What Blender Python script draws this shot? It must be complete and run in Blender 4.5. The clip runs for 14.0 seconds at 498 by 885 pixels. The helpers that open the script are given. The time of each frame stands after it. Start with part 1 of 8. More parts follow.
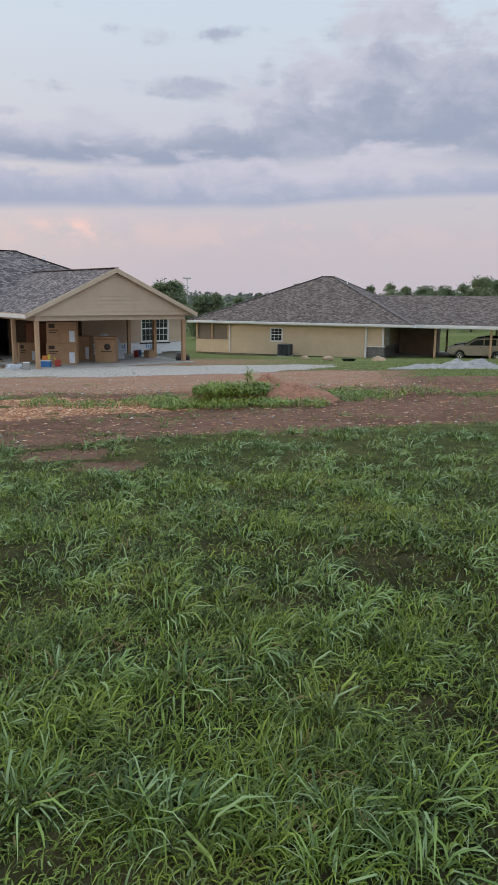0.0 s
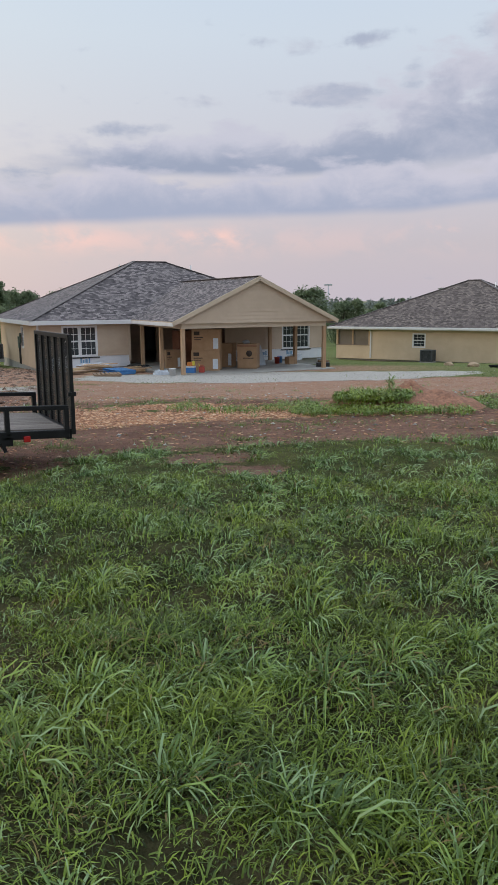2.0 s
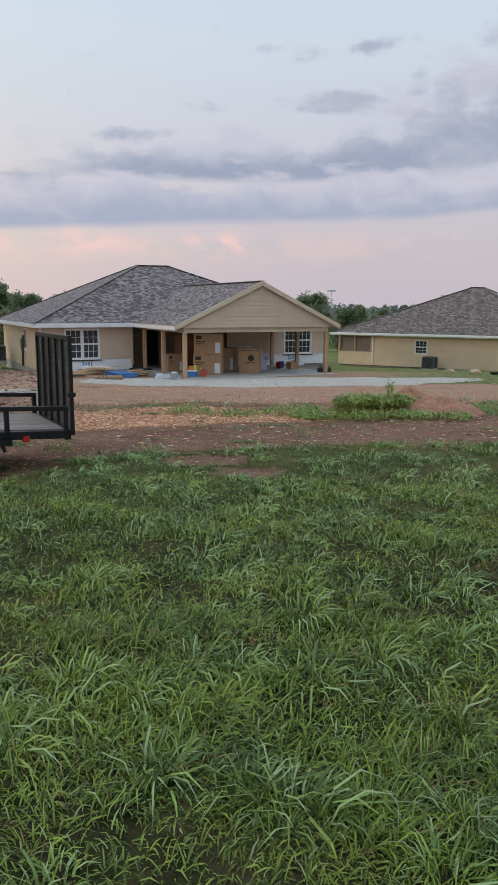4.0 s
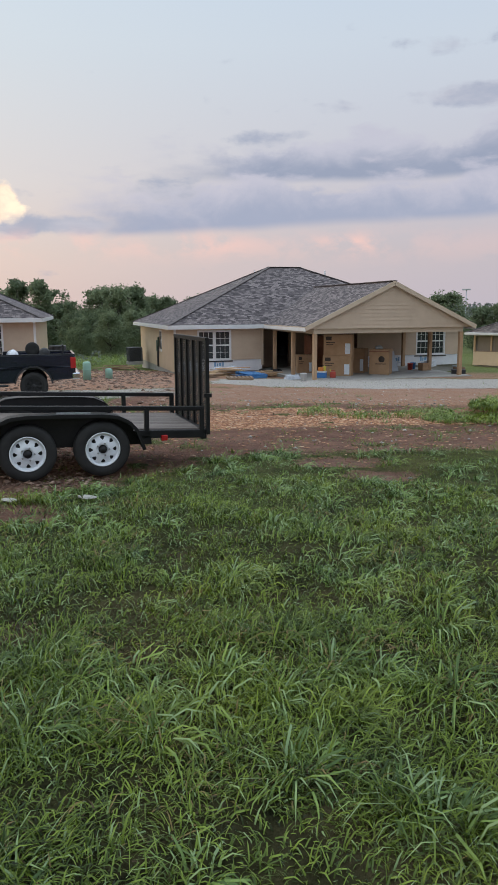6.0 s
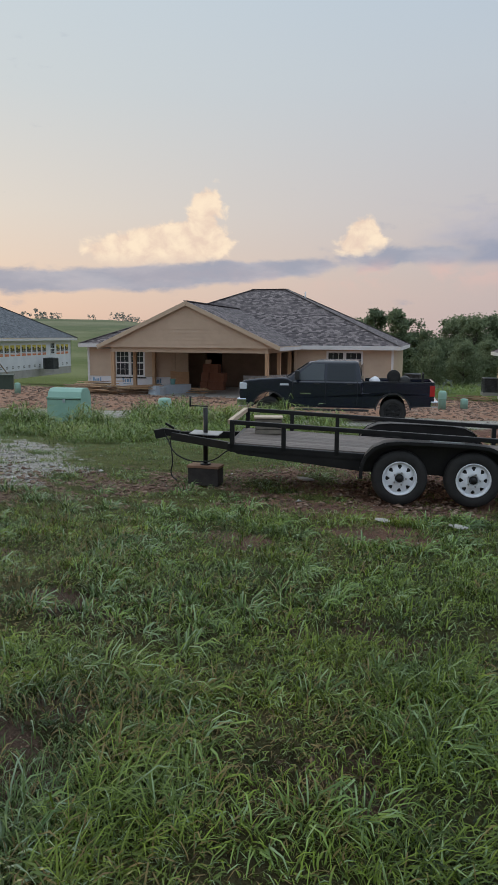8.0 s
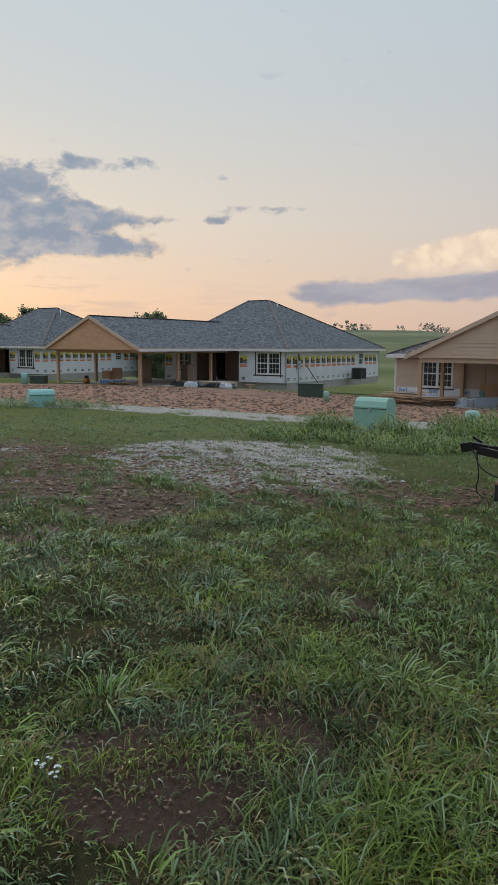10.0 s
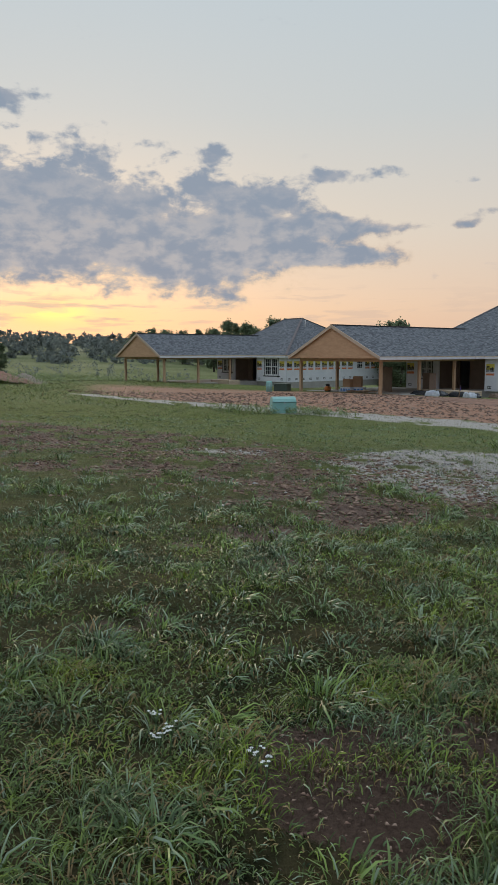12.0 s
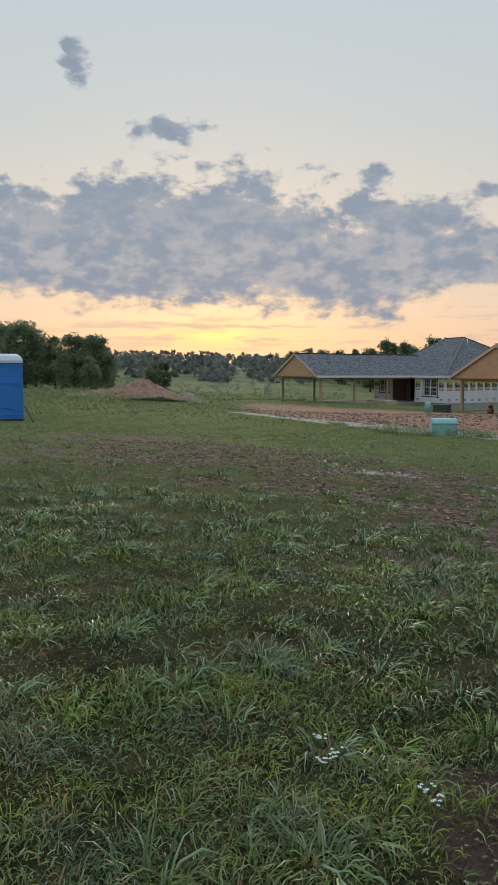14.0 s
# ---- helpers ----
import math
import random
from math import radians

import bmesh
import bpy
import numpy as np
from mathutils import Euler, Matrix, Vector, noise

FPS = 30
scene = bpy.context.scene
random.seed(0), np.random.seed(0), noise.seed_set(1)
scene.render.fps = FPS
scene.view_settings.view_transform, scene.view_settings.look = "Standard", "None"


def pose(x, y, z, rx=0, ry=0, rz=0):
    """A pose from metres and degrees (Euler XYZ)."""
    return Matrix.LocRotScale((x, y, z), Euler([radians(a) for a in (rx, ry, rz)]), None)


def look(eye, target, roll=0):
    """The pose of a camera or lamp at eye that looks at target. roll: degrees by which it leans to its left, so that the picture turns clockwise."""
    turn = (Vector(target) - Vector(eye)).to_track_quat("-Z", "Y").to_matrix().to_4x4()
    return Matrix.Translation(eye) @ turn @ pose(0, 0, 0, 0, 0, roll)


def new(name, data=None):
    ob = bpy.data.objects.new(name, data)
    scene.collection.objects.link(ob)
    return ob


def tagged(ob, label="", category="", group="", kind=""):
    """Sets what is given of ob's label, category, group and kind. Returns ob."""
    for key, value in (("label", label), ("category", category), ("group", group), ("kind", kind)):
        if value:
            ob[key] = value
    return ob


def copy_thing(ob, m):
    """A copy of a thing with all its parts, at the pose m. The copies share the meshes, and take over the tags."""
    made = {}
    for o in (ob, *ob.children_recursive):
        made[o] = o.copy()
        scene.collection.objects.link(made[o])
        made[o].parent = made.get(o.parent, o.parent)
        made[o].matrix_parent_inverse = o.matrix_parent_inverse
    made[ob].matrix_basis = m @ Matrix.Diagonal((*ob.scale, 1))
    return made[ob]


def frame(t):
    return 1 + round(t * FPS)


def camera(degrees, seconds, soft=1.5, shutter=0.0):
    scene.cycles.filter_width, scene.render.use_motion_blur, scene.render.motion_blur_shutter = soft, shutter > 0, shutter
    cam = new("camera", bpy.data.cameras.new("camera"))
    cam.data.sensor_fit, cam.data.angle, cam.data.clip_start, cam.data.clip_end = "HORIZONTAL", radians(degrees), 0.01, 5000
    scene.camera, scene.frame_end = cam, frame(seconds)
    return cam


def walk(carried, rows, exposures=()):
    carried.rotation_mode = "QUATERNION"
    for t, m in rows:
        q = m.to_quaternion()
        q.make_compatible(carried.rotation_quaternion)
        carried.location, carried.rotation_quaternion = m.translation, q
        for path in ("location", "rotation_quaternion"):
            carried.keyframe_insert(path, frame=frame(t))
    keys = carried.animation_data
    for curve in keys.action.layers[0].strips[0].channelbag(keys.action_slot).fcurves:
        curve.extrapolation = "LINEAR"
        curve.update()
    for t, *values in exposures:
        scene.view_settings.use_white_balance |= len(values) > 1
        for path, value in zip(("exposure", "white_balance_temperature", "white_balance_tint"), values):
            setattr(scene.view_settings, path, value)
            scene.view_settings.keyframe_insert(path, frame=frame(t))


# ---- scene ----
cam = camera(37.33, 14.0, soft=0.5)
walk(cam, [
    (0.0, pose(0.150, 0.266, 1.545, 78.727, -0.573, 3.413)),
    (0.5, pose(0.142, 0.251, 1.543, 78.918, -0.212, 6.935)),
    (1.0, pose(0.133, 0.238, 1.544, 78.817, 0.181, 9.697)),
    (1.5, pose(0.125, 0.226, 1.547, 78.806, 0.465, 12.204)),
    (2.0, pose(0.120, 0.207, 1.545, 79.198, 0.355, 14.114)),
    (2.5, pose(0.130, 0.173, 1.545, 79.531, 0.048, 14.857)),
    (3.0, pose(0.149, 0.162, 1.539, 79.843, -0.119, 14.826)),
    (5.3, pose(0.198, 0.166, 1.523, 78.960, -0.261, 13.912)),
    (5.5, pose(0.181, 0.150, 1.526, 79.095, -0.009, 16.423)),
    (6.0, pose(0.112, 0.133, 1.536, 79.656, 0.331, 24.218)),
    (6.5, pose(-0.001, 0.039, 1.550, 80.293, 0.205, 31.534)),
    (7.0, pose(-0.050, -0.082, 1.552, 81.281, 0.000, 37.945)),
    (7.5, pose(-0.066, -0.158, 1.553, 81.817, -0.287, 43.699)),
    (8.0, pose(-0.076, -0.211, 1.562, 81.807, -0.390, 50.728)),
    (8.5, pose(-0.107, -0.237, 1.556, 81.876, -0.087, 57.290)),
    (9.0, pose(-0.128, -0.262, 1.559, 82.138, 0.176, 63.019)),
    (9.2, pose(-0.132, -0.263, 1.560, 82.202, 0.153, 65.337)),
    (11.3, pose(-0.067, -0.118, 1.545, 82.966, -0.260, 86.636)),
    (11.5, pose(-0.068, -0.125, 1.548, 83.058, 0.010, 88.400)),
    (12.0, pose(-0.077, -0.145, 1.549, 83.109, 0.134, 92.641)),
    (12.5, pose(-0.084, -0.167, 1.556, 83.029, 0.223, 96.707)),
    (13.0, pose(-0.086, -0.187, 1.554, 83.235, -0.010, 100.294)),
    (13.5, pose(-0.073, -0.209, 1.560, 83.888, -0.107, 103.053)),
    (14.0, pose(-0.067, -0.224, 1.561, 84.621, -0.067, 104.642)),
], exposures=[(0.0, 0.38), (3.0, 0.38), (5.5, 0.36), (6.5, 0.27), (8.5, -0.02), (9.2, -0.04), (12.0, -0.12), (14.0, -0.09)])

# ---- sky and sun ----
def maths(tree, op, a, b=None, c=None, clamp=False):
    n = tree.nodes.new("ShaderNodeMath")
    n.operation, n.use_clamp = op, clamp
    for k, v in enumerate((a, b, c)):
        if v is None:
            continue
        if isinstance(v, (int, float)):
            n.inputs[k].default_value = v
        else:
            tree.links.new(v, n.inputs[k])
    return n.outputs[0]


def mixed(tree, fac, a, b, blend="MIX"):
    n = tree.nodes.new("ShaderNodeMix")
    n.data_type, n.blend_type = "RGBA", blend
    for k, v in ((0, fac), (6, a), (7, b)):
        if isinstance(v, (int, float)):
            n.inputs[k].default_value = v
        elif isinstance(v, tuple):
            n.inputs[k].default_value = (*v, 1)
        else:
            tree.links.new(v, n.inputs[k])
    return n.outputs[2]


def ramp(tree, fac, stops, ease="LINEAR"):
    n = tree.nodes.new("ShaderNodeValToRGB")
    n.color_ramp.interpolation = ease
    while len(n.color_ramp.elements) < len(stops):
        n.color_ramp.elements.new(0.5)
    for e, (p, c) in zip(n.color_ramp.elements, stops):
        e.position = p
        e.color = (c, c, c, 1) if isinstance(c, (int, float)) else (*c, 1)
    tree.links.new(fac, n.inputs[0])
    return n.outputs[0]


def noise_tex(tree, vector, scale, detail=4, rough=0.55, warp=0.0):
    n = tree.nodes.new("ShaderNodeTexNoise")
    n.inputs["Scale"].default_value, n.inputs["Detail"].default_value = scale, detail
    n.inputs["Roughness"].default_value, n.inputs["Distortion"].default_value = rough, warp
    tree.links.new(vector, n.inputs["Vector"])
    return n.outputs["Fac"]


SUN_AZ = 107.0    # degrees left of the y axis
world = bpy.data.worlds.new("dawn_sky")
scene.world = world
world.use_nodes = True
W = world.node_tree
W.nodes.clear()
geo = W.nodes.new("ShaderNodeTexCoord")
sep = W.nodes.new("ShaderNodeSeparateXYZ")
W.links.new(geo.outputs["Generated"], sep.inputs[0])
sx, sy, sz = sep.outputs
# azimuth left of y and elevation, in degrees
az = maths(W, "MULTIPLY", maths(W, "ARCTAN2", maths(W, "MULTIPLY", sx, -1.0), sy), 57.2958)
el = maths(W, "MULTIPLY", maths(W, "ARCSINE", sz), 57.2958)


def bump_at(a0, a_half, e0, e_half):
    """1 inside an ellipse of the sky, falling off to 0 outside it."""
    da = maths(W, "DIVIDE", maths(W, "SUBTRACT", az, a0), a_half)
    de = maths(W, "DIVIDE", maths(W, "SUBTRACT", el, e0), e_half)
    r2 = maths(W, "ADD", maths(W, "MULTIPLY", da, da), maths(W, "MULTIPLY", de, de))
    return maths(W, "POWER", 2.718, maths(W, "MULTIPLY", r2, -1.0))


def span(x, lo, hi):
    n = W.nodes.new("ShaderNodeMapRange")
    n.interpolation_type = "SMOOTHSTEP"
    W.links.new(x, n.inputs[0])
    n.inputs[1].default_value, n.inputs[2].default_value = lo, hi
    return n.outputs[0]


nishita = W.nodes.new("ShaderNodeTexSky")
nishita.sky_type, nishita.sun_disc = "NISHITA", False
nishita.sun_elevation, nishita.sun_rotation = radians(3.0), radians(-SUN_AZ)
nishita.dust_density = 2.0
# clear dawn sky: away from the sun and towards it
e01 = maths(W, "DIVIDE", el, 90.0, clamp=True)
cool = ramp(W, e01, [(0.0, (0.43, 0.39, 0.44)), (0.045, (0.43, 0.395, 0.435)), (0.10, (0.45, 0.44, 0.50)), (0.20, (0.47, 0.525, 0.60)), (0.30, (0.43, 0.535, 0.66)), (0.45, (0.75, 0.88, 1.02)), (1.0, (1.25, 1.40, 1.58))])
warm = ramp(W, e01, [(0.0, (0.80, 0.53, 0.38)), (0.045, (0.82, 0.62, 0.48)), (0.10, (0.75, 0.67, 0.58)), (0.19, (0.61, 0.645, 0.65)), (0.30, (0.55, 0.64, 0.70)), (0.45, (0.75, 0.86, 0.95)), (1.0, (1.25, 1.40, 1.58))])
da = maths(W, "ABSOLUTE", maths(W, "SUBTRACT", az, SUN_AZ))
da = maths(W, "MINIMUM", da, maths(W, "SUBTRACT", 360.0, da))
sunward = maths(W, "SUBTRACT", 1.0, span(da, 18.0, 104.0))
clear = mixed(W, sunward, cool, warm)
clear = mixed(W, 0.015, clear, nishita.outputs[0])
# cloud fields in angles, stretched along the horizon
comb = W.nodes.new("ShaderNodeCombineXYZ")
W.links.new(maths(W, "MULTIPLY", az, 0.05), comb.inputs[0])
W.links.new(maths(W, "MULTIPLY", el, 0.16), comb.inputs[1])
flat = noise_tex(W, comb.outputs[0], 1.1, 5, 0.52, 0.1)
comb2 = W.nodes.new("ShaderNodeCombineXYZ")
W.links.new(maths(W, "MULTIPLY", az, 0.15), comb2.inputs[0])
W.links.new(maths(W, "MULTIPLY", el, 0.22), comb2.inputs[1])
comb2.inputs[2].default_value = 3.7
puffy = noise_tex(W, comb2.outputs[0], 1.6, 8, 0.6, 0.3)
# long grey bank over the houses, with ragged upper edge and thin streaks above
comb4 = W.nodes.new("ShaderNodeCombineXYZ")
W.links.new(maths(W, "MULTIPLY", az, 0.11), comb4.inputs[0])
W.links.new(maths(W, "MULTIPLY", el, 0.34), comb4.inputs[1])
comb4.inputs[2].default_value = 6.3
rag = noise_tex(W, comb4.outputs[0], 1.5, 7, 0.55, 0.12)
wave = noise_tex(W, comb.outputs[0], 0.7, 3, 0.5)
sky = clear


def deck(sky_, base, top, a_in, a_out, dark, light, strength):
    """A flat-based layer of cloud: dark below, paler and ragged above, ending towards a_out."""
    h = maths(W, "DIVIDE", maths(W, "SUBTRACT", el, base), maths(W, "SUBTRACT", top, base))
    low_ = span(maths(W, "ADD", h, maths(W, "MULTIPLY", maths(W, "SUBTRACT", wave, 0.5), 0.9)), -0.10, 0.16)
    high_ = maths(W, "SUBTRACT", 1.0, span(maths(W, "ADD", h, maths(W, "ADD", maths(W, "MULTIPLY", maths(W, "SUBTRACT", rag, 0.5), 2.3), maths(W, "MULTIPLY", maths(W, "SUBTRACT", puffy, 0.5), 1.3))), 0.62, 1.12))
    end_ = maths(W, "SUBTRACT", 1.0, span(maths(W, "ADD", az, maths(W, "MULTIPLY", maths(W, "SUBTRACT", rag, 0.5), 18.0)), a_in, a_out))
    mask = maths(W, "MULTIPLY", maths(W, "MULTIPLY", low_, high_), maths(W, "MULTIPLY", end_, strength))
    f = span(maths(W, "ADD", h, maths(W, "ADD", maths(W, "MULTIPLY", maths(W, "SUBTRACT", puffy, 0.5), 1.5), maths(W, "MULTIPLY", maths(W, "SUBTRACT", flat, 0.5), 1.0))), 0.05, 0.95)
    return mixed(W, mask, sky_, mixed(W, f, dark, light))


right = maths(W, "MAXIMUM", 0.0, maths(W, "SUBTRACT", 9.0, az))
sky = deck(sky, 9.2, maths(W, "MINIMUM", maths(W, "ADD", 11.9, maths(W, "MULTIPLY", right, 0.52)), 20.0), 22.0, 34.0, (0.265, 0.30, 0.395), (0.45, 0.455, 0.53), 1.0)
sky = deck(sky, maths(W, "SUBTRACT", 6.6, maths(W, "MULTIPLY", az, 0.032)), maths(W, "SUBTRACT", 9.7, maths(W, "MULTIPLY", az, 0.01)), 27.0, 40.0, (0.30, 0.335, 0.44), (0.46, 0.455, 0.53), 0.95)
# torn scraps over the decks, and the long thin band running on to the sunward side
bank = maths(W, "MULTIPLY", bump_at(8.0, 4.6, 14.3, 1.0), 0.80)
for a0, ah, e0, eh, k in ((10.8, 2.6, 17.4, 0.8, 0.55), (17.0, 3.4, 14.0, 0.7, 0.50), (22.9, 3.4, 12.1, 0.8, 0.50), (-3.6, 2.0, 17.9, 1.1, 0.6), (5.6, 1.8, 17.6, 0.6, 0.5), (2.2, 1.1, 15.8, 1.4, 0.5), (38.0, 7.0, 6.0, 0.75, 0.80), (49.0, 8.0, 5.0, 0.75, 0.85), (59.0, 8.0, 4.2, 0.95, 0.80), (66.0, 6.0, 4.0, 0.9, 0.65), (30.0, 6.0, 8.6, 1.2, 0.45)):
    bank = maths(W, "ADD", bank, maths(W, "MULTIPLY", bump_at(a0, ah, e0, eh), k))
field = maths(W, "ADD", maths(W, "MULTIPLY", maths(W, "SUBTRACT", rag, 0.5), 0.9), maths(W, "MULTIPLY", maths(W, "SUBTRACT", puffy, 0.5), 0.8))
bank = maths(W, "MULTIPLY", span(maths(W, "ADD", bank, maths(W, "MULTIPLY", field, 1.5)), 0.26, 0.70), 0.85)
bank_tone = mixed(W, span(rag, 0.36, 0.64), (0.42, 0.43, 0.50), (0.30, 0.335, 0.43))
sky = mixed(W, bank, sky, bank_tone)
# rosy light under the bank
rose = maths(W, "MULTIPLY", bump_at(22.0, 32.0, 4.4, 1.1), 0.45)
for a0, ah in ((28.0, 4.0), (16.6, 2.4), (0.0, 1.8), (40.0, 5.0)):
    rose = maths(W, "ADD", rose, bump_at(a0, ah, 4.7, 0.7))
rose = maths(W, "MULTIPLY", rose, span(puffy, 0.40, 0.62))
sky = mixed(W, maths(W, "MULTIPLY", rose, 0.55, clamp=True), sky, (0.78, 0.50, 0.44))
# bright heaped clouds
heap = maths(W, "ADD", maths(W, "MULTIPLY", bump_at(55.6, 4.0, 6.9, 1.9), 0.85), maths(W, "MULTIPLY", bump_at(54.0, 1.6, 9.9, 2.0), 0.62))
heap = maths(W, "ADD", heap, maths(W, "MULTIPLY", bump_at(42.2, 1.3, 8.1, 1.3), 0.75))
heap = maths(W, "ADD", heap, maths(W, "MULTIPLY", bump_at(42.4, 2.2, 6.7, 0.9), 0.75))
heap = maths(W, "ADD", heap, maths(W, "MULTIPLY", bump_at(59.8, 4.4, 6.1, 1.4), 0.72))
comb5 = W.nodes.new("ShaderNodeCombineXYZ")
W.links.new(maths(W, "MULTIPLY", az, 0.55), comb5.inputs[0])
W.links.new(maths(W, "MULTIPLY", el, 0.6), comb5.inputs[1])
curd = noise_tex(W, comb5.outputs[0], 1.3, 6, 0.55, 0.3)
heap = maths(W, "ADD", heap, maths(W, "ADD", maths(W, "MULTIPLY", maths(W, "SUBTRACT", puffy, 0.5), 0.7), maths(W, "MULTIPLY", maths(W, "SUBTRACT", curd, 0.5), 0.85)))
heap = maths(W, "MULTIPLY", span(heap, 0.36, 0.58), span(el, 4.8, 6.2))
heap_tone = mixed(W, span(curd, 0.30, 0.66), (0.80, 0.62, 0.50), (0.98, 0.80, 0.60))
sky = mixed(W, maths(W, "MULTIPLY", heap, maths(W, "SUBTRACT", 0.95, maths(W, "MULTIPLY", bank, 0.7))), sky, heap_tone)
# broken blue-grey cloud before the sun, with glowing gaps
glow = maths(W, "ADD", maths(W, "MULTIPLY", bump_at(107.0, 4.0, 3.0, 1.0), 0.85), maths(W, "MULTIPLY", bump_at(106.0, 22.0, 2.8, 1.3), 0.10))
sky = mixed(W, maths(W, "MULTIPLY", glow, maths(W, "ADD", 0.3, span(flat, 0.35, 0.6)), clamp=True), sky, (1.22, 0.80, 0.27))
sky = mixed(W, maths(W, "MULTIPLY", bump_at(107.2, 2.2, 3.2, 0.7), span(rag, 0.44, 0.56)), sky, (1.8, 1.2, 0.34))
# thin bars of cloud low over the horizon
comb6 = W.nodes.new("ShaderNodeCombineXYZ")
W.links.new(maths(W, "MULTIPLY", az, 0.14), comb6.inputs[0])
W.links.new(maths(W, "MULTIPLY", el, 1.1), comb6.inputs[1])
comb6.inputs[2].default_value = 2.2
bars = noise_tex(W, comb6.outputs[0], 1.6, 5, 0.55, 0.2)
sky = mixed(W, maths(W, "MULTIPLY", maths(W, "MULTIPLY", span(bars, 0.50, 0.64), bump_at(104.0, 24.0, 3.2, 1.9)), 0.6), sky, (0.56, 0.46, 0.42))
comb3 = W.nodes.new("ShaderNodeCombineXYZ")
W.links.new(maths(W, "MULTIPLY", az, 0.30), comb3.inputs[0])
W.links.new(maths(W, "MULTIPLY", el, 0.50), comb3.inputs[1])
comb3.inputs[2].default_value = 9.1
small = noise_tex(W, comb3.outputs[0], 1.7, 6, 0.55, 0.2)
dawn = maths(W, "ADD", maths(W, "MULTIPLY", bump_at(107.0, 12.0, 9.6, 5.2), 1.05), maths(W, "MULTIPLY", bump_at(95.0, 7.5, 7.4, 3.4), 0.72))
for a0, ah, e0, eh, k in ((117.4, 1.5, 21.6, 1.8, 0.70), (110.6, 2.8, 17.7, 0.8, 0.66), (86.0, 6.5, 7.2, 0.9, 0.95), (88.0, 4.5, 9.3, 0.9, 0.90), (85.5, 3.8, 12.9, 0.7, 0.85), (80.0, 5.0, 9.2, 0.4, 0.58), (76.4, 3.0, 12.2, 0.5, 0.24), (91.8, 3.6, 11.6, 0.9, 0.8), (95.6, 1.6, 14.5, 0.9, 0.55), (120.0, 9.0, 9.2, 4.0, 0.8), (72.0, 7.0, 10.0, 0.5, 0.3)):
    dawn = maths(W, "ADD", dawn, maths(W, "MULTIPLY", bump_at(a0, ah, e0, eh), k))
torn = maths(W, "ADD", maths(W, "MULTIPLY", maths(W, "SUBTRACT", puffy, 0.5), 1.15), maths(W, "MULTIPLY", maths(W, "SUBTRACT", small, 0.5), 1.5))
near_cloud = span(dawn, 0.02, 0.30)
dawn = maths(W, "SUBTRACT", maths(W, "ADD", dawn, maths(W, "MULTIPLY", torn, near_cloud)), maths(W, "MULTIPLY", bump_at(107.0, 4.0, 2.9, 1.1), 0.5))
lit = maths(W, "SUBTRACT", 1.0, span(dawn, 0.38, 0.86))
dawn = span(dawn, 0.30, 0.66)
dawn_tone = mixed(W, span(small, 0.36, 0.62), (0.47, 0.47, 0.50), (0.255, 0.32, 0.42))
dawn_tone = mixed(W, maths(W, "MULTIPLY", span(el, 7.0, 14.0), 0.55), dawn_tone, (0.28, 0.345, 0.44))
dawn_tone = mixed(W, maths(W, "MULTIPLY", lit, maths(W, "SUBTRACT", 1.0, span(el, 5.0, 12.0))), dawn_tone, (0.88, 0.66, 0.46))
sky = mixed(W, maths(W, "MULTIPLY", dawn, 0.92), sky, dawn_tone)
back = W.nodes.new("ShaderNodeBackground")
back.inputs[1].default_value = 1.0
W.links.new(sky, back.inputs[0])
W.links.new(back.outputs[0], W.nodes.new("ShaderNodeOutputWorld").inputs[0])

sun_data = bpy.data.lights.new("sun", "SUN")
sun_data.energy, sun_data.angle, sun_data.color = 0.6, radians(12), (1.0, 0.80, 0.58)
sun = new("sun", sun_data)
sun.matrix_world = look((-60 * math.sin(radians(SUN_AZ)), 60 * math.cos(radians(SUN_AZ)), 9), (0, 0, 0))

# ---- materials ----
def surface(name, dark, light, scale=6.0, rough=0.7, bump=0.2, metal=0.0, fine=60.0, spread=0.25, spec=0.5, vary=0.0, stretch=None, coords="Object"):
    """Two-scale mottled surface: broad stains and fine grain, with relief."""
    m = bpy.data.materials.new(name)
    m.use_nodes = True
    t = m.node_tree
    b = t.nodes["Principled BSDF"]
    tc = t.nodes.new("ShaderNodeTexCoord")
    v = tc.outputs[coords]
    if stretch:
        mp = t.nodes.new("ShaderNodeMapping")
        mp.inputs["Scale"].default_value = stretch
        t.links.new(v, mp.inputs[0])
        v = mp.outputs[0]
    broad = noise_tex(t, v, scale, 5, 0.6, 0.2)
    grain = noise_tex(t, v, fine, 3, 0.6)
    f = maths(t, "ADD", maths(t, "MULTIPLY", broad, 1.0 - spread), maths(t, "MULTIPLY", grain, spread))
    f = ramp(t, f, [(0.30, 0.0), (0.70, 1.0)])
    if vary:
        info = t.nodes.new("ShaderNodeObjectInfo")
        f = maths(t, "ADD", f, maths(t, "MULTIPLY", maths(t, "SUBTRACT", info.outputs["Random"], 0.5), vary), clamp=True)
    col = mixed(t, f, dark, light)
    t.links.new(col, b.inputs["Base Color"])
    t.links.new(maths(t, "ADD", maths(t, "MULTIPLY", maths(t, "SUBTRACT", grain, 0.5), 0.25), rough, clamp=True), b.inputs["Roughness"])
    b.inputs["Metallic"].default_value = metal
    b.inputs["Specular IOR Level"].default_value = spec
    if bump:
        bn = t.nodes.new("ShaderNodeBump")
        bn.inputs["Strength"].default_value, bn.inputs["Distance"].default_value = bump, 0.02
        t.links.new(maths(t, "ADD", broad, maths(t, "MULTIPLY", grain, 0.5)), bn.inputs["Height"])
        t.links.new(bn.outputs[0], b.inputs["Normal"])
    return m


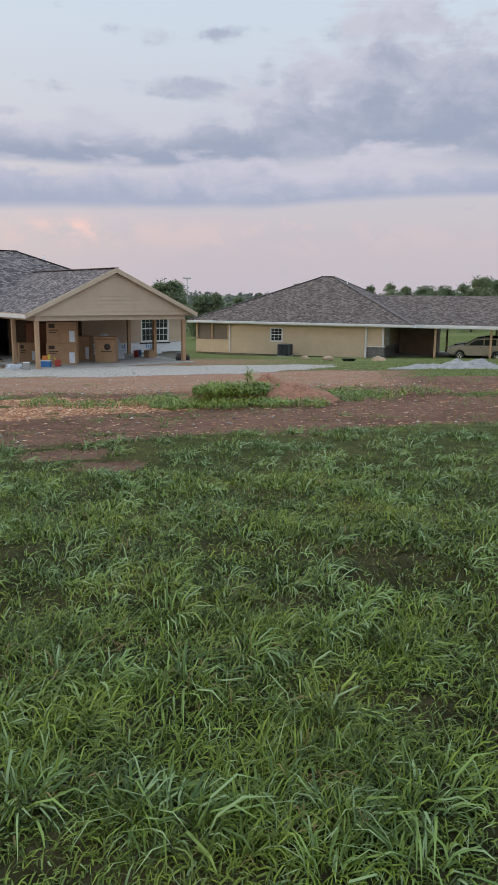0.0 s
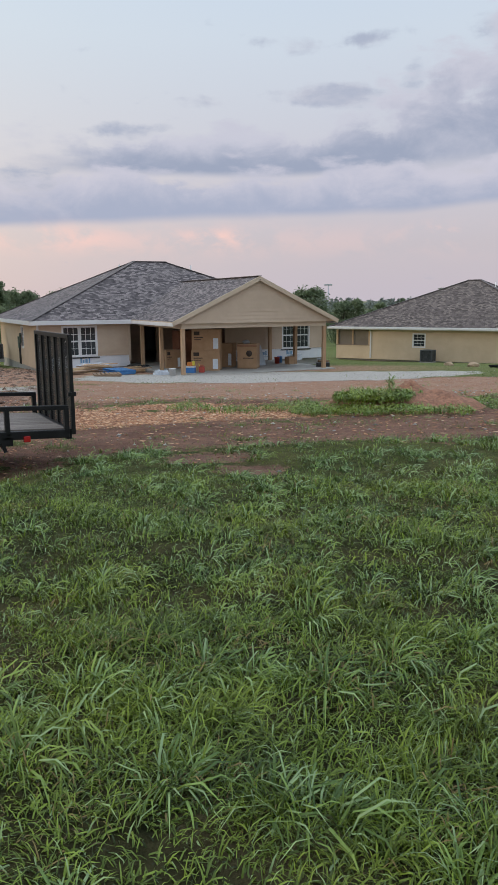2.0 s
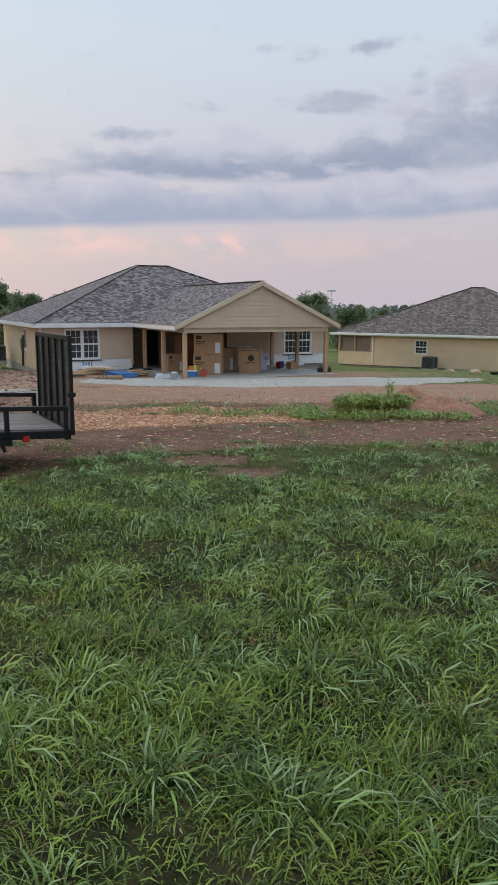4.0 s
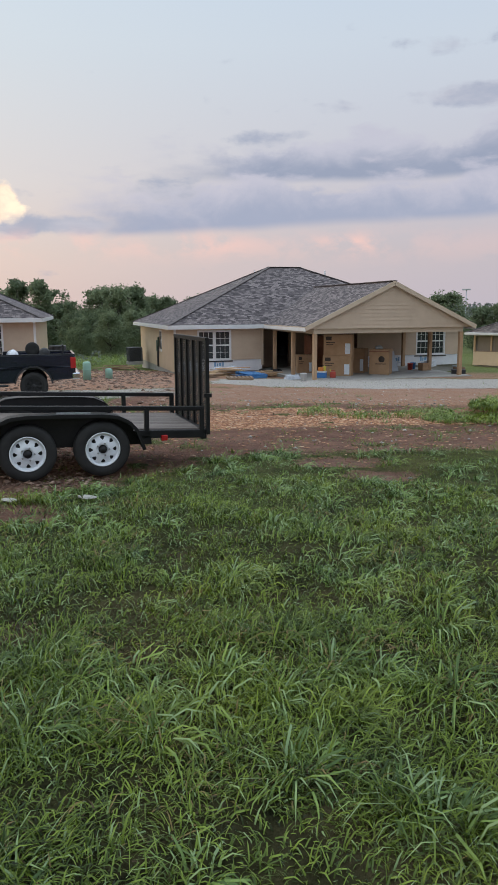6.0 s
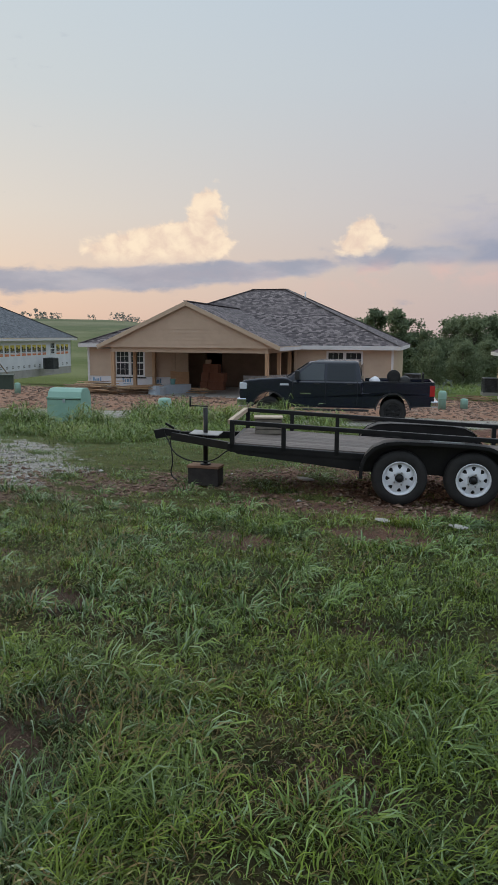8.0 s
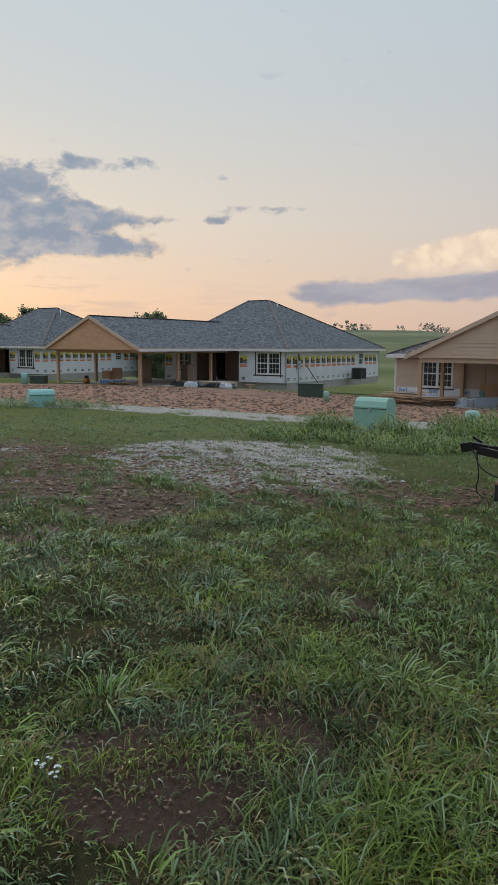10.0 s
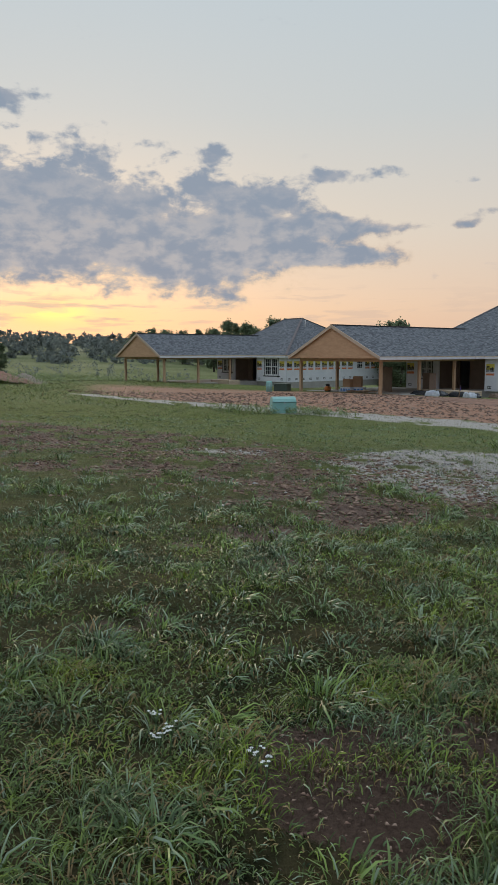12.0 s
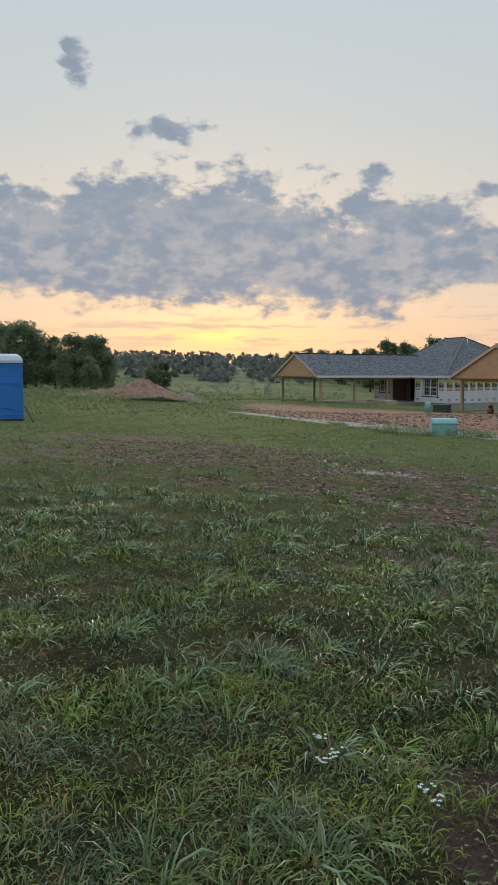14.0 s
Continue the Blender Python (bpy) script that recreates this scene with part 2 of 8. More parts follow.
def shingle_mat(name, dark, mid, light):
    """Laminated asphalt shingles: courses of tabs in mixed greys, laid along the roof's slope by UV in metres."""
    m = bpy.data.materials.new(name)
    m.use_nodes = True
    t = m.node_tree
    b = t.nodes["Principled BSDF"]
    uv = t.nodes.new("ShaderNodeUVMap")
    uv.uv_map = "UVMap"
    br = t.nodes.new("ShaderNodeTexBrick")
    br.offset, br.squash = 0.43, 1.0
    br.inputs["Scale"].default_value = 1.0
    br.inputs["Brick Width"].default_value, br.inputs["Row Height"].default_value = 0.21, 0.143
    br.inputs["Mortar Size"].default_value, br.inputs["Bias"].default_value = 0.008, 0.0
    br.inputs["Color1"].default_value, br.inputs["Color2"].default_value = (0, 0, 0, 1), (1, 1, 1, 1)
    br.inputs["Mortar"].default_value = (0.1, 0.1, 0.1, 1)
    t.links.new(uv.outputs[0], br.inputs["Vector"])
    patches = noise_tex(t, uv.outputs[0], 5.0, 5, 0.7)
    grit = noise_tex(t, uv.outputs[0], 90, 2, 0.6)
    f = maths(t, "ADD", maths(t, "MULTIPLY", br.outputs["Color"], 0.48), maths(t, "MULTIPLY", patches, 0.48))
    f = maths(t, "ADD", f, maths(t, "MULTIPLY", maths(t, "SUBTRACT", grit, 0.5), 0.3))
    col = ramp(t, f, [(0.18, dark), (0.45, mid), (0.86, light)])
    t.links.new(col, b.inputs["Base Color"])
    b.inputs["Roughness"].default_value = 0.9
    b.inputs["Specular IOR Level"].default_value = 0.25
    bn = t.nodes.new("ShaderNodeBump")
    bn.inputs["Strength"].default_value, bn.inputs["Distance"].default_value = 0.5, 0.01
    t.links.new(maths(t, "ADD", f, maths(t, "MULTIPLY", br.outputs["Fac"], -0.8)), bn.inputs["Height"])
    t.links.new(bn.outputs[0], b.inputs["Normal"])
    return m


def plain(name, col, rough=0.5, metal=0.0, alpha=None, trans=0.0, coat=0.0):
    m = bpy.data.materials.new(name)
    m.use_nodes = True
    b = m.node_tree.nodes["Principled BSDF"]
    b.inputs["Base Color"].default_value = (*col, 1)
    b.inputs["Roughness"].default_value, b.inputs["Metallic"].default_value = rough, metal
    b.inputs["Transmission Weight"].default_value, b.inputs["Coat Weight"].default_value = trans, coat
    return m


M_SIDING = surface("tan_lap_siding", (0.44, 0.335, 0.245), (0.53, 0.41, 0.305), 1.4, 0.62, 0.05, fine=30)
# the neighbour's own tan; on other houses' end walls it paints in sunlight
M_SIDING_TAN_AND_LIT = surface("tan_and_sunlit_siding", (0.52, 0.39, 0.26), (0.61, 0.47, 0.325), 1.2, 0.6, 0.05, fine=30)
M_PLY = surface("plywood_gable", (0.44, 0.265, 0.145), (0.58, 0.37, 0.22), 2.2, 0.75, 0.1, fine=40, stretch=(1, 1, 3))
M_TRIM = surface("white_trim", (0.60, 0.60, 0.60), (0.72, 0.72, 0.72), 2, 0.5, 0.02)
M_RAKE = surface("tan_rake_board", (0.46, 0.36, 0.26), (0.55, 0.44, 0.33), 2, 0.6, 0.05)
M_WRAP = surface("white_house_wrap", (0.62, 0.64, 0.68), (0.76, 0.77, 0.80), 1.2, 0.45, 0.3, fine=14)
M_BLUE = surface("pale_blue_print", (0.16, 0.30, 0.46), (0.20, 0.36, 0.54), 4, 0.5, 0)
M_YELLOW = surface("yellow_print", (0.62, 0.50, 0.06), (0.70, 0.58, 0.10), 4, 0.5, 0)
M_ORANGE = surface("orange_print", (0.62, 0.16, 0.04), (0.70, 0.22, 0.06), 4, 0.5, 0)
M_BLACK = surface("black_print", (0.015, 0.015, 0.015), (0.03, 0.03, 0.03), 4, 0.6, 0)
M_ROOF = shingle_mat("grey_shingles", (0.04, 0.034, 0.038), (0.125, 0.108, 0.112), (0.34, 0.29, 0.285))
M_ROOF_BROWN = shingle_mat("brown_grey_shingles", (0.05, 0.04, 0.038), (0.115, 0.095, 0.09), (0.25, 0.205, 0.185))
M_ROOF_BLUE = shingle_mat("slate_shingles", (0.055, 0.06, 0.068), (0.12, 0.13, 0.145), (0.22, 0.23, 0.24))
M_RIDGE = surface("ridge_shingles", (0.075, 0.067, 0.068), (0.19, 0.165, 0.165), 5, 0.9, 0.3, fine=40)
M_CONC = surface("concrete", (0.30, 0.29, 0.27), (0.42, 0.40, 0.37), 1.5, 0.85, 0.2)
M_POST = surface("raw_timber_post", (0.36, 0.22, 0.12), (0.56, 0.38, 0.24), 3, 0.7, 0.2, fine=30, stretch=(6, 6, 0.6), vary=0.5)
M_LUMBER = surface("framing_lumber", (0.38, 0.25, 0.13), (0.55, 0.40, 0.24), 3, 0.75, 0.15, vary=0.4)
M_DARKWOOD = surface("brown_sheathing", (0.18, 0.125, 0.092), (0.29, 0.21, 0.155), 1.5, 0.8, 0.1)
M_INSIDE = surface("dim_interior", (0.16, 0.13, 0.105), (0.23, 0.19, 0.155), 1.0, 0.9, 0.05)
M_STONE = surface("grey_ledge_stone", (0.10, 0.095, 0.09), (0.26, 0.24, 0.22), 7, 0.85, 0.8)
M_GLASS = plain("window_glass", (0.03, 0.035, 0.04), 0.06)
M_GLASS.node_tree.nodes["Principled BSDF"].inputs["Specular IOR Level"].default_value = 0.5

# ---- mesh helpers ----
def part(name, bm, material, parent=None, label="", smooth=False):
    """Links a bmesh as one mesh object under a thing or a part."""
    me = bpy.data.meshes.new(name)
    if smooth:
        for f in bm.faces:
            f.smooth = True
    bm.to_mesh(me)
    bm.free()
    for m in material if isinstance(material, (list, tuple)) else [material]:
        me.materials.append(m)
    ob = new(name, me)
    if parent is not None:
        ob.parent = parent
    if label:
        ob["label"] = label
    return ob


def thing(name, m, label, category, group="", kind=""):
    ob = new(name)
    ob.empty_display_size = 0.2
    ob.matrix_world = m
    return tagged(ob, label, category, group, kind)


def add_box(bm, x0, x1, y0, y1, z0, z1, mat=0, m=None):
    vs = [bm.verts.new((x, y, z)) for z in (z0, z1) for y in (y0, y1) for x in (x0, x1)]
    if m is not None:
        for v in vs:
            v.co = m @ v.co
    for q in ((0, 2, 3, 1), (4, 5, 7, 6), (0, 1, 5, 4), (2, 6, 7, 3), (0, 4, 6, 2), (1, 3, 7, 5)):
        f = bm.faces.new([vs[i] for i in q])
        f.material_index = mat
    return vs


def box(x0, x1, y0, y1, z0, z1, bevel=0.0):
    bm = bmesh.new()
    add_box(bm, x0, x1, y0, y1, z0, z1)
    if bevel:
        bmesh.ops.bevel(bm, geom=list(bm.edges), offset=bevel, segments=2, affect="EDGES", profile=0.6)
    return bm


def add_tube(bm, p, q, r, seg=10, r2=None, cap=True, mat=0):
    p, q = Vector(p), Vector(q)
    d = (q - p).normalized()
    a = d.orthogonal().normalized()
    b = d.cross(a)
    rings = []
    for c, rr in ((p, r), (q, r if r2 is None else r2)):
        rings.append([bm.verts.new(c + a * math.cos(k * math.tau / seg) * rr + b * math.sin(k * math.tau / seg) * rr) for k in range(seg)])
    for k in range(seg):
        f = bm.faces.new((rings[0][k], rings[0][(k + 1) % seg], rings[1][(k + 1) % seg], rings[1][k]))
        f.material_index, f.smooth = mat, True
    if cap:
        for ring in (rings[0][::-1], rings[1]):
            bm.faces.new(ring).material_index = mat
    return rings


def tube(p, q, r, seg=10, r2=None):
    bm = bmesh.new()
    add_tube(bm, p, q, r, seg, r2)
    return bm


def add_bar(bm, p, q, w, h, up=(0, 0, 1), mat=0):
    """A rectangular bar from p to q, w wide and h high."""
    p, q, up = Vector(p), Vector(q), Vector(up)
    d = (q - p).normalized()
    s = d.cross(up).normalized()
    u = s.cross(d).normalized()
    vs = [bm.verts.new(c + s * (i * w / 2) + u * (j * h / 2)) for c in (p, q) for j in (-1, 1) for i in (-1, 1)]
    for f in ((0, 1, 3, 2), (4, 6, 7, 5), (0, 4, 5, 1), (2, 3, 7, 6), (0, 2, 6, 4), (1, 5, 7, 3)):
        bm.faces.new([vs[k] for k in f]).material_index = mat
    bmesh.ops.recalc_face_normals(bm, faces=list({f for v in vs for f in v.link_faces}))


def bar(p, q, w, h, up=(0, 0, 1), bevel=0.0):
    bm = bmesh.new()
    add_bar(bm, p, q, w, h, up)
    if bevel:
        bmesh.ops.bevel(bm, geom=list(bm.edges), offset=bevel, segments=1, affect="EDGES")
    return bm


def mesh_from(name, verts, faces, material):
    """A mesh from numpy arrays: vertices (n, 3) and faces (m, k) of one size."""
    me = bpy.data.meshes.new(name)
    n, k = faces.shape
    me.vertices.add(len(verts))
    me.vertices.foreach_set("co", np.asarray(verts, np.float32).ravel())
    me.loops.add(n * k)
    me.loops.foreach_set("vertex_index", np.asarray(faces, np.int32).ravel())
    me.polygons.add(n)
    me.polygons.foreach_set("loop_start", np.arange(0, n * k, k, dtype=np.int32))
    me.update(calc_edges=True)
    me.materials.append(material)
    return me


# ---- ground ----
def sm(x, lo, hi):
    k = np.clip((x - lo) / (hi - lo), 0, 1)
    return k * k * (3 - 2 * k)


def rolls(x, y, s, seed):
    """Smooth waves of about s metres, without a visible repeat."""
    r = np.random.RandomState(seed)
    z = 0 * x
    for k in range(7):
        a, f, p = r.uniform(0, math.tau), r.uniform(0.6, 1.7) / s, r.uniform(0, math.tau)
        z = z + np.sin(math.tau * f * (x * math.cos(a) + y * math.sin(a)) + p) / 7 * 1.6
    return z


# level of the building plots against the even slope: x, y, reach, rise
PLOTS = ((-8, 40, 14, -0.30), (-28, 25, 13, 0.22), (-48, 10, 14, 0.52), (-67, -8, 14, 0.48), (2, 60, 13, -0.75), (15, 58, 13, -1.25), (11.5, 45, 9, -0.75), (-41, -19, 10, 0.1))


def ground_z(x, y):
    x, y = np.asarray(x, float), np.asarray(y, float)
    r = np.hypot(x, y)
    k = np.where(r > 60, (60 + 40 * np.tanh((r - 60) / 40)) / np.maximum(r, 1e-6), 1.0)
    z = (0.0287 * x - 0.0382 * y) * k
    w, s = 0 * x + 1e-9, 0 * x
    for px, py, reach, rise in PLOTS:
        g = np.exp(-(((x - px) ** 2 + (y - py) ** 2) / reach ** 2) ** 1.5)
        s, w = s + g * rise, w + g
    z = z + s / np.maximum(w, 1.0)
    # small hummocks in the grass, larger folds far away
    z = z + 0.022 * rolls(x, y, 1.9, 3) * sm(r, 1, 3) * (1 - sm(r, 20, 40)) + 0.03 * rolls(x, y, 7, 4) * (1 - sm(r, 25, 45))
    a = np.degrees(np.arctan2(-x, y))
    far = sm(r, 95, 420)
    rise = 3 + 12 * sm(a, 48, 62) * (1 - sm(a, 74, 90)) + 5 * sm(a, 92, 108)
    return z + far * (rise + 2.5 * rolls(x, y, 260, 9))


def gz(x, y):
    return float(ground_z(np.array([x]), np.array([y]))[0])


def zones(x, y):
    """How much each place is bare brown dirt, red soil, gravel; the rest is grass."""
    r = np.hypot(x, y)
    az = np.degrees(np.arctan2(-x, y))
    n1, n2, n3 = rolls(x, y, 2.4, 21), rolls(x, y, 0.9, 22), rolls(x, y, 5.5, 23)
    n = 0.45 * n1 + 0.3 * n2 + 0.4 * n3
    # worn brown strip past the trailer
    edge_in = np.interp(az, [-20, -6, 4, 12, 22, 27, 32, 40, 50, 58, 66, 74, 90, 100, 106, 112, 130], [13, 11.3, 10.8, 10.6, 10.6, 9.4, 8.5, 8.0, 8.0, 8.2, 9.0, 9.2, 9.0, 9.4, 10.2, 12.0, 15])
    edge_out = np.interp(az, [-20, -6, 4, 12, 22, 32, 40, 50, 58, 66, 74, 90, 100, 112, 130], [23, 22, 20, 19, 22, 24, 14, 12.5, 11.0, 11.2, 13, 16, 19, 22, 22])
    dirt = sm(r - edge_in + 1.1 * n, -0.6, 0.6) * (1 - sm(r - edge_out + 1.3 * n, -0.7, 0.7))
    patchy = np.interp(az, [-20, 20, 46, 60, 90, 130], [1.0, 0.95, 0.70, 0.42, 0.36, 0.34])
    streak = rolls(x * 0.9 + y * 0.2, y, 1.3, 24) * 0.45 + rolls(x, y * 0.6, 0.7, 25) * 0.35 + rolls(x, y, 0.33, 29) * 0.25
    dirt = dirt * sm(n * 0.6 + streak + patchy, 0.05, 0.55)
    for px, py, pr in ((-2.6, 9.1, 0.75), (-1.9, 8.4, 0.45), (-3.1, 0.62, 0.28), (-8.6, 0.8, 0.9), (-7.3, -0.4, 0.5), (-2.55, 3.0, 0.30), (-2.95, 3.05, 0.2), (-2.80, 0.42, 0.50), (-2.75, 0.02, 0.40), (-2.45, 0.3, 0.35), (-2.95, 0.72, 0.42), (-3.05, 1.22, 0.2), (-4.6, 1.9, 0.35), (-4.7, 5.2, 0.6), (-5.4, 4.0, 0.5)):
        e = ((x - px) ** 2 + ((y - py) * 1.4) ** 2) / pr ** 2
        dirt = np.maximum(dirt, 1.3 * np.exp(-np.minimum(e ** 1.5, 50) * np.maximum(0.4, 1.3 + n1 + n2)))
    # pale gravel by the green cabinet
    d = ((r - 13.4) / 4.0) ** 2 + ((az - 75.5) / 12.5) ** 2
    gravel = (1 - sm(d + 0.5 * n, 0.5, 1.2)) * sm(0.6 * n2 + 0.5 * n1 + streak + 0.85, 0.1, 0.55)
    d = ((r - 14.6) / 0.5) ** 2 + ((az - 95) / 5.0) ** 2
    gravel = np.maximum(gravel, (1 - sm(d + 0.4 * n, 0.5, 1.2)) * 0.7)
    # lane in front of the houses, with gravel drives
    lane = np.interp(az, [-15, 0, 8, 18, 26, 36, 44, 52, 60, 68, 76, 90, 100, 106, 112, 118], [26.5, 25.5, 25, 24.5, 25, 23.5, 23.5, 23.8, 24.5, 25.5, 27, 31, 36, 42, 46, 50])
    half = np.interp(az, [-15, 10, 30, 60, 80, 105, 109], [1.5, 3.2, 2.3, 2.0, 2.2, 1.6, -1.5])
    road = 1 - sm(np.abs(r - lane) + 0.35 * n, half - 0.4, half + 0.4)
    drive = (1 - sm(((x + 6.6) / 8.6) ** 2 + ((y - 30.4) / 5.2) ** 2 + 0.3 * n, 0.8, 1.25))
    gravel = np.maximum(gravel, np.maximum(0.72 * road * sm(n + 0.75, 0.0, 0.5) * sm(az, 22, 34), drive))
    red = sm(r - lane - 1.0 + 0.9 * n, 0, 1.5) * (1 - sm(r - lane + 1.2 * n, 15, 26)) * np.interp(az, [-15, -2, 6, 12, 30, 99, 104, 108], [0.0, 0.35, 0.6, 0.7, 1, 1, 0.6, 0])
    # hard reddish lane and the band of spilt chips before the first house
    front = 1 - sm(az, 27, 36)
    hard = front * sm(r + 0.5 * n, 18.0, 19.2) * (1 - sm(r + 0.6 * n, 25.5, 27.5)) * sm(az, -14, -4)
    dirt, red, gravel = np.maximum(dirt, hard), np.maximum(red, 0.92 * hard), np.maximum(gravel, 0.26 * hard)
    c_in, c_out = np.interp(az, [-6, 12, 20, 28, 34], [14.7, 14.0, 13.6, 13.3, 13.0]), np.interp(az, [-6, 4, 12, 20, 28, 34], [15.6, 16.2, 17.0, 17.6, 17.0, 15.5])
    band = sm(r - c_in + 0.8 * n, -0.3, 0.5) * (1 - sm(r - c_out + 0.8 * n, -0.5, 0.5)) * front * sm(az, -6, 3)
    red = np.maximum(red, band * sm(n + 0.5 * n2 + 0.75, 0.05, 0.4))
    verge = front * sm(r - c_out + 0.8 * n, -0.6, 0.3) * (1 - sm(r + 0.6 * n, 17.6, 18.8))
    verge = verge * sm(n1 + 0.6 * n2 + 0.1, 0.0, 0.4)
    verge = np.maximum(verge, band * (1 - sm(n + 0.5 * n2 + 0.75, 0.05, 0.4)))
    dirt, red = dirt * (1 - 0.75 * verge), red * (1 - 0.75 * verge)
    # thin brownish wear in the lawn
    worn = sm(rolls(x, y, 1.5, 27) + 0.6 * rolls(x, y, 0.6, 28), 0.42, 0.9) * np.interp(az, [-20, 20, 45, 62, 130], [0.12, 0.2, 0.55, 0.55, 0.5]) * (1 - sm(r, 10, 14))
    dirt = np.maximum(dirt, worn)
    return np.clip(dirt, 0, 1), np.clip(red, 0, 1) * (1 - gravel), np.clip(gravel, 0, 1)


def build_ground():
    rings = [0.0] + list(0.5 * (3600 / 0.5) ** (np.arange(300) / 299.0))
    na = 720
    # finer steps where the camera looks
    base = np.linspace(0, 1, na, endpoint=False)
    ang = np.interp(base, [0, 0.86, 1.0], [-28, 132, 332])
    aa = np.radians(ang)
    rr = np.array(rings[1:])
    X = -np.sin(aa)[None, :] * rr[:, None]
    Y = np.cos(aa)[None, :] * rr[:, None]
    Z = ground_z(X, Y)
    dirt, red, gravel = zones(X, Y)
    Z = Z - 0.03 * np.maximum(dirt, gravel) * (rr[:, None] < 20)
    verts = np.concatenate([[[0, 0, gz(0, 0)]], np.stack([X, Y, Z], 2).reshape(-1, 3)])
    nr = len(rr)
    i = np.arange(nr - 1)[:, None] * na + 1
    j = np.arange(na)[None, :]
    k = (j + 1) % na
    quads = np.stack([i + j, i + na + j, i + na + k, i + k], 2).reshape(-1, 4)
    me = mesh_from("ground", verts, quads, M_GROUND)
    bm = bmesh.new()
    bm.from_mesh(me)
    bm.verts.ensure_lookup_table()
    for q in range(na):
        bm.faces.new((bm.verts[0], bm.verts[1 + q], bm.verts[1 + (q + 1) % na]))
    bmesh.ops.recalc_face_normals(bm, faces=list(bm.faces))
    bm.to_mesh(me)
    bm.free()
    me.polygons.foreach_set("use_smooth", np.ones(len(me.polygons), bool))
    layer = me.color_attributes.new("cover", "FLOAT_COLOR", "POINT")
    rgba = np.zeros((len(verts), 4), np.float32)
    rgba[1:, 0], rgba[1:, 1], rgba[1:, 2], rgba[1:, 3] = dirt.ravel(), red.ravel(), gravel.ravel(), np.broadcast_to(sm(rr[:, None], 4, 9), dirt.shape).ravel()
    layer.data.foreach_set("color", rgba.ravel())
    return tagged(new("ground", me), "uneven grassy plot with worn red-brown dirt and pale gravel", "ground", kind="structure")


def ground_mat():
    m = bpy.data.materials.new("soil_grass_gravel")
    m.use_nodes = True
    t = m.node_tree
    b = t.nodes["Principled BSDF"]
    tc = t.nodes.new("ShaderNodeTexCoord")
    v = tc.outputs["Object"]
    cover = t.nodes.new("ShaderNodeVertexColor")
    cover.layer_name = "cover"
    s = t.nodes.new("ShaderNodeSeparateColor")
    t.links.new(cover.outputs[0], s.inputs[0])
    coarse, mid, fine = noise_tex(t, v, 0.9, 6, 0.65, 0.3), noise_tex(t, v, 6, 6, 0.65), noise_tex(t, v, 45, 5, 0.7)
    far = noise_tex(t, v, 0.03, 6, 0.6)
    # near lawn floor: shade between the blades painted into the thatch colours
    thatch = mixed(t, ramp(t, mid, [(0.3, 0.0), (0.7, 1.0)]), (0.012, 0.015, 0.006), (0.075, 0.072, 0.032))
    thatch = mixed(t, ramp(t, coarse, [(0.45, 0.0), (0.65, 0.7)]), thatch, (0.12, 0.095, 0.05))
    meadow = mixed(t, ramp(t, mid, [(0.3, 0.0), (0.7, 1.0)]), (0.05, 0.068, 0.020), (0.18, 0.215, 0.062))
    meadow = mixed(t, ramp(t, far, [(0.40, 0.0), (0.62, 0.7)]), meadow, (0.20, 0.22, 0.10))
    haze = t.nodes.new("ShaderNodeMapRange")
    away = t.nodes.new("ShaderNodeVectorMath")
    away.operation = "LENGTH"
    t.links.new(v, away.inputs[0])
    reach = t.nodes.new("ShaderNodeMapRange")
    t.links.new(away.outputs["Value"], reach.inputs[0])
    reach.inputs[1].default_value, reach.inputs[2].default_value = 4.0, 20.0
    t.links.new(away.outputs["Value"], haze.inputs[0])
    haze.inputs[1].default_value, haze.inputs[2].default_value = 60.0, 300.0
    # distance haze painted in: dull, paler ground from 60 to 300 metres
    hazed_pasture = mixed(t, ramp(t, far, [(0.42, 0.0), (0.58, 1.0)]), (0.13, 0.15, 0.085), (0.21, 0.21, 0.13))
    meadow = mixed(t, haze.outputs[0], meadow, hazed_pasture)
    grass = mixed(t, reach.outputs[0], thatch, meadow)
    soil = mixed(t, ramp(t, fine, [(0.3, 0.0), (0.7, 1.0)]), (0.085, 0.046, 0.036), (0.31, 0.185, 0.145))
    soil = mixed(t, ramp(t, mid, [(0.42, 0.0), (0.62, 0.65)]), soil, (0.33, 0.18, 0.125))
    soil = mixed(t, ramp(t, coarse, [(0.46, 0.0), (0.60, 0.55)]), soil, (0.13, 0.072, 0.055))
    # darker earth near the origin, fading out between 4 and 9 metres
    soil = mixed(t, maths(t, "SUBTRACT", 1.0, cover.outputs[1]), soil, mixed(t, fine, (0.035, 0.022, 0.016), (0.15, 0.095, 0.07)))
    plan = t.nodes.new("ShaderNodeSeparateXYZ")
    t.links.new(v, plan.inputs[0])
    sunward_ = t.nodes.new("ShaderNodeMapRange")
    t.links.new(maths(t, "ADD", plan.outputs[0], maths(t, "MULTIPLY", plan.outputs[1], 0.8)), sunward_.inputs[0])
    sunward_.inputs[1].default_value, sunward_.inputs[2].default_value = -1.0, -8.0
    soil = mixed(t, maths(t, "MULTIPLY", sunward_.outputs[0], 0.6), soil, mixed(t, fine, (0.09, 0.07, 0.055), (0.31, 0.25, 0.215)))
    redsoil = mixed(t, ramp(t, fine, [(0.3, 0.0), (0.7, 1.0)]), (0.22, 0.115, 0.075), (0.52, 0.30, 0.20))
    redsoil = mixed(t, ramp(t, coarse, [(0.4, 0.0), (0.7, 0.6)]), redsoil, (0.44, 0.31, 0.24))
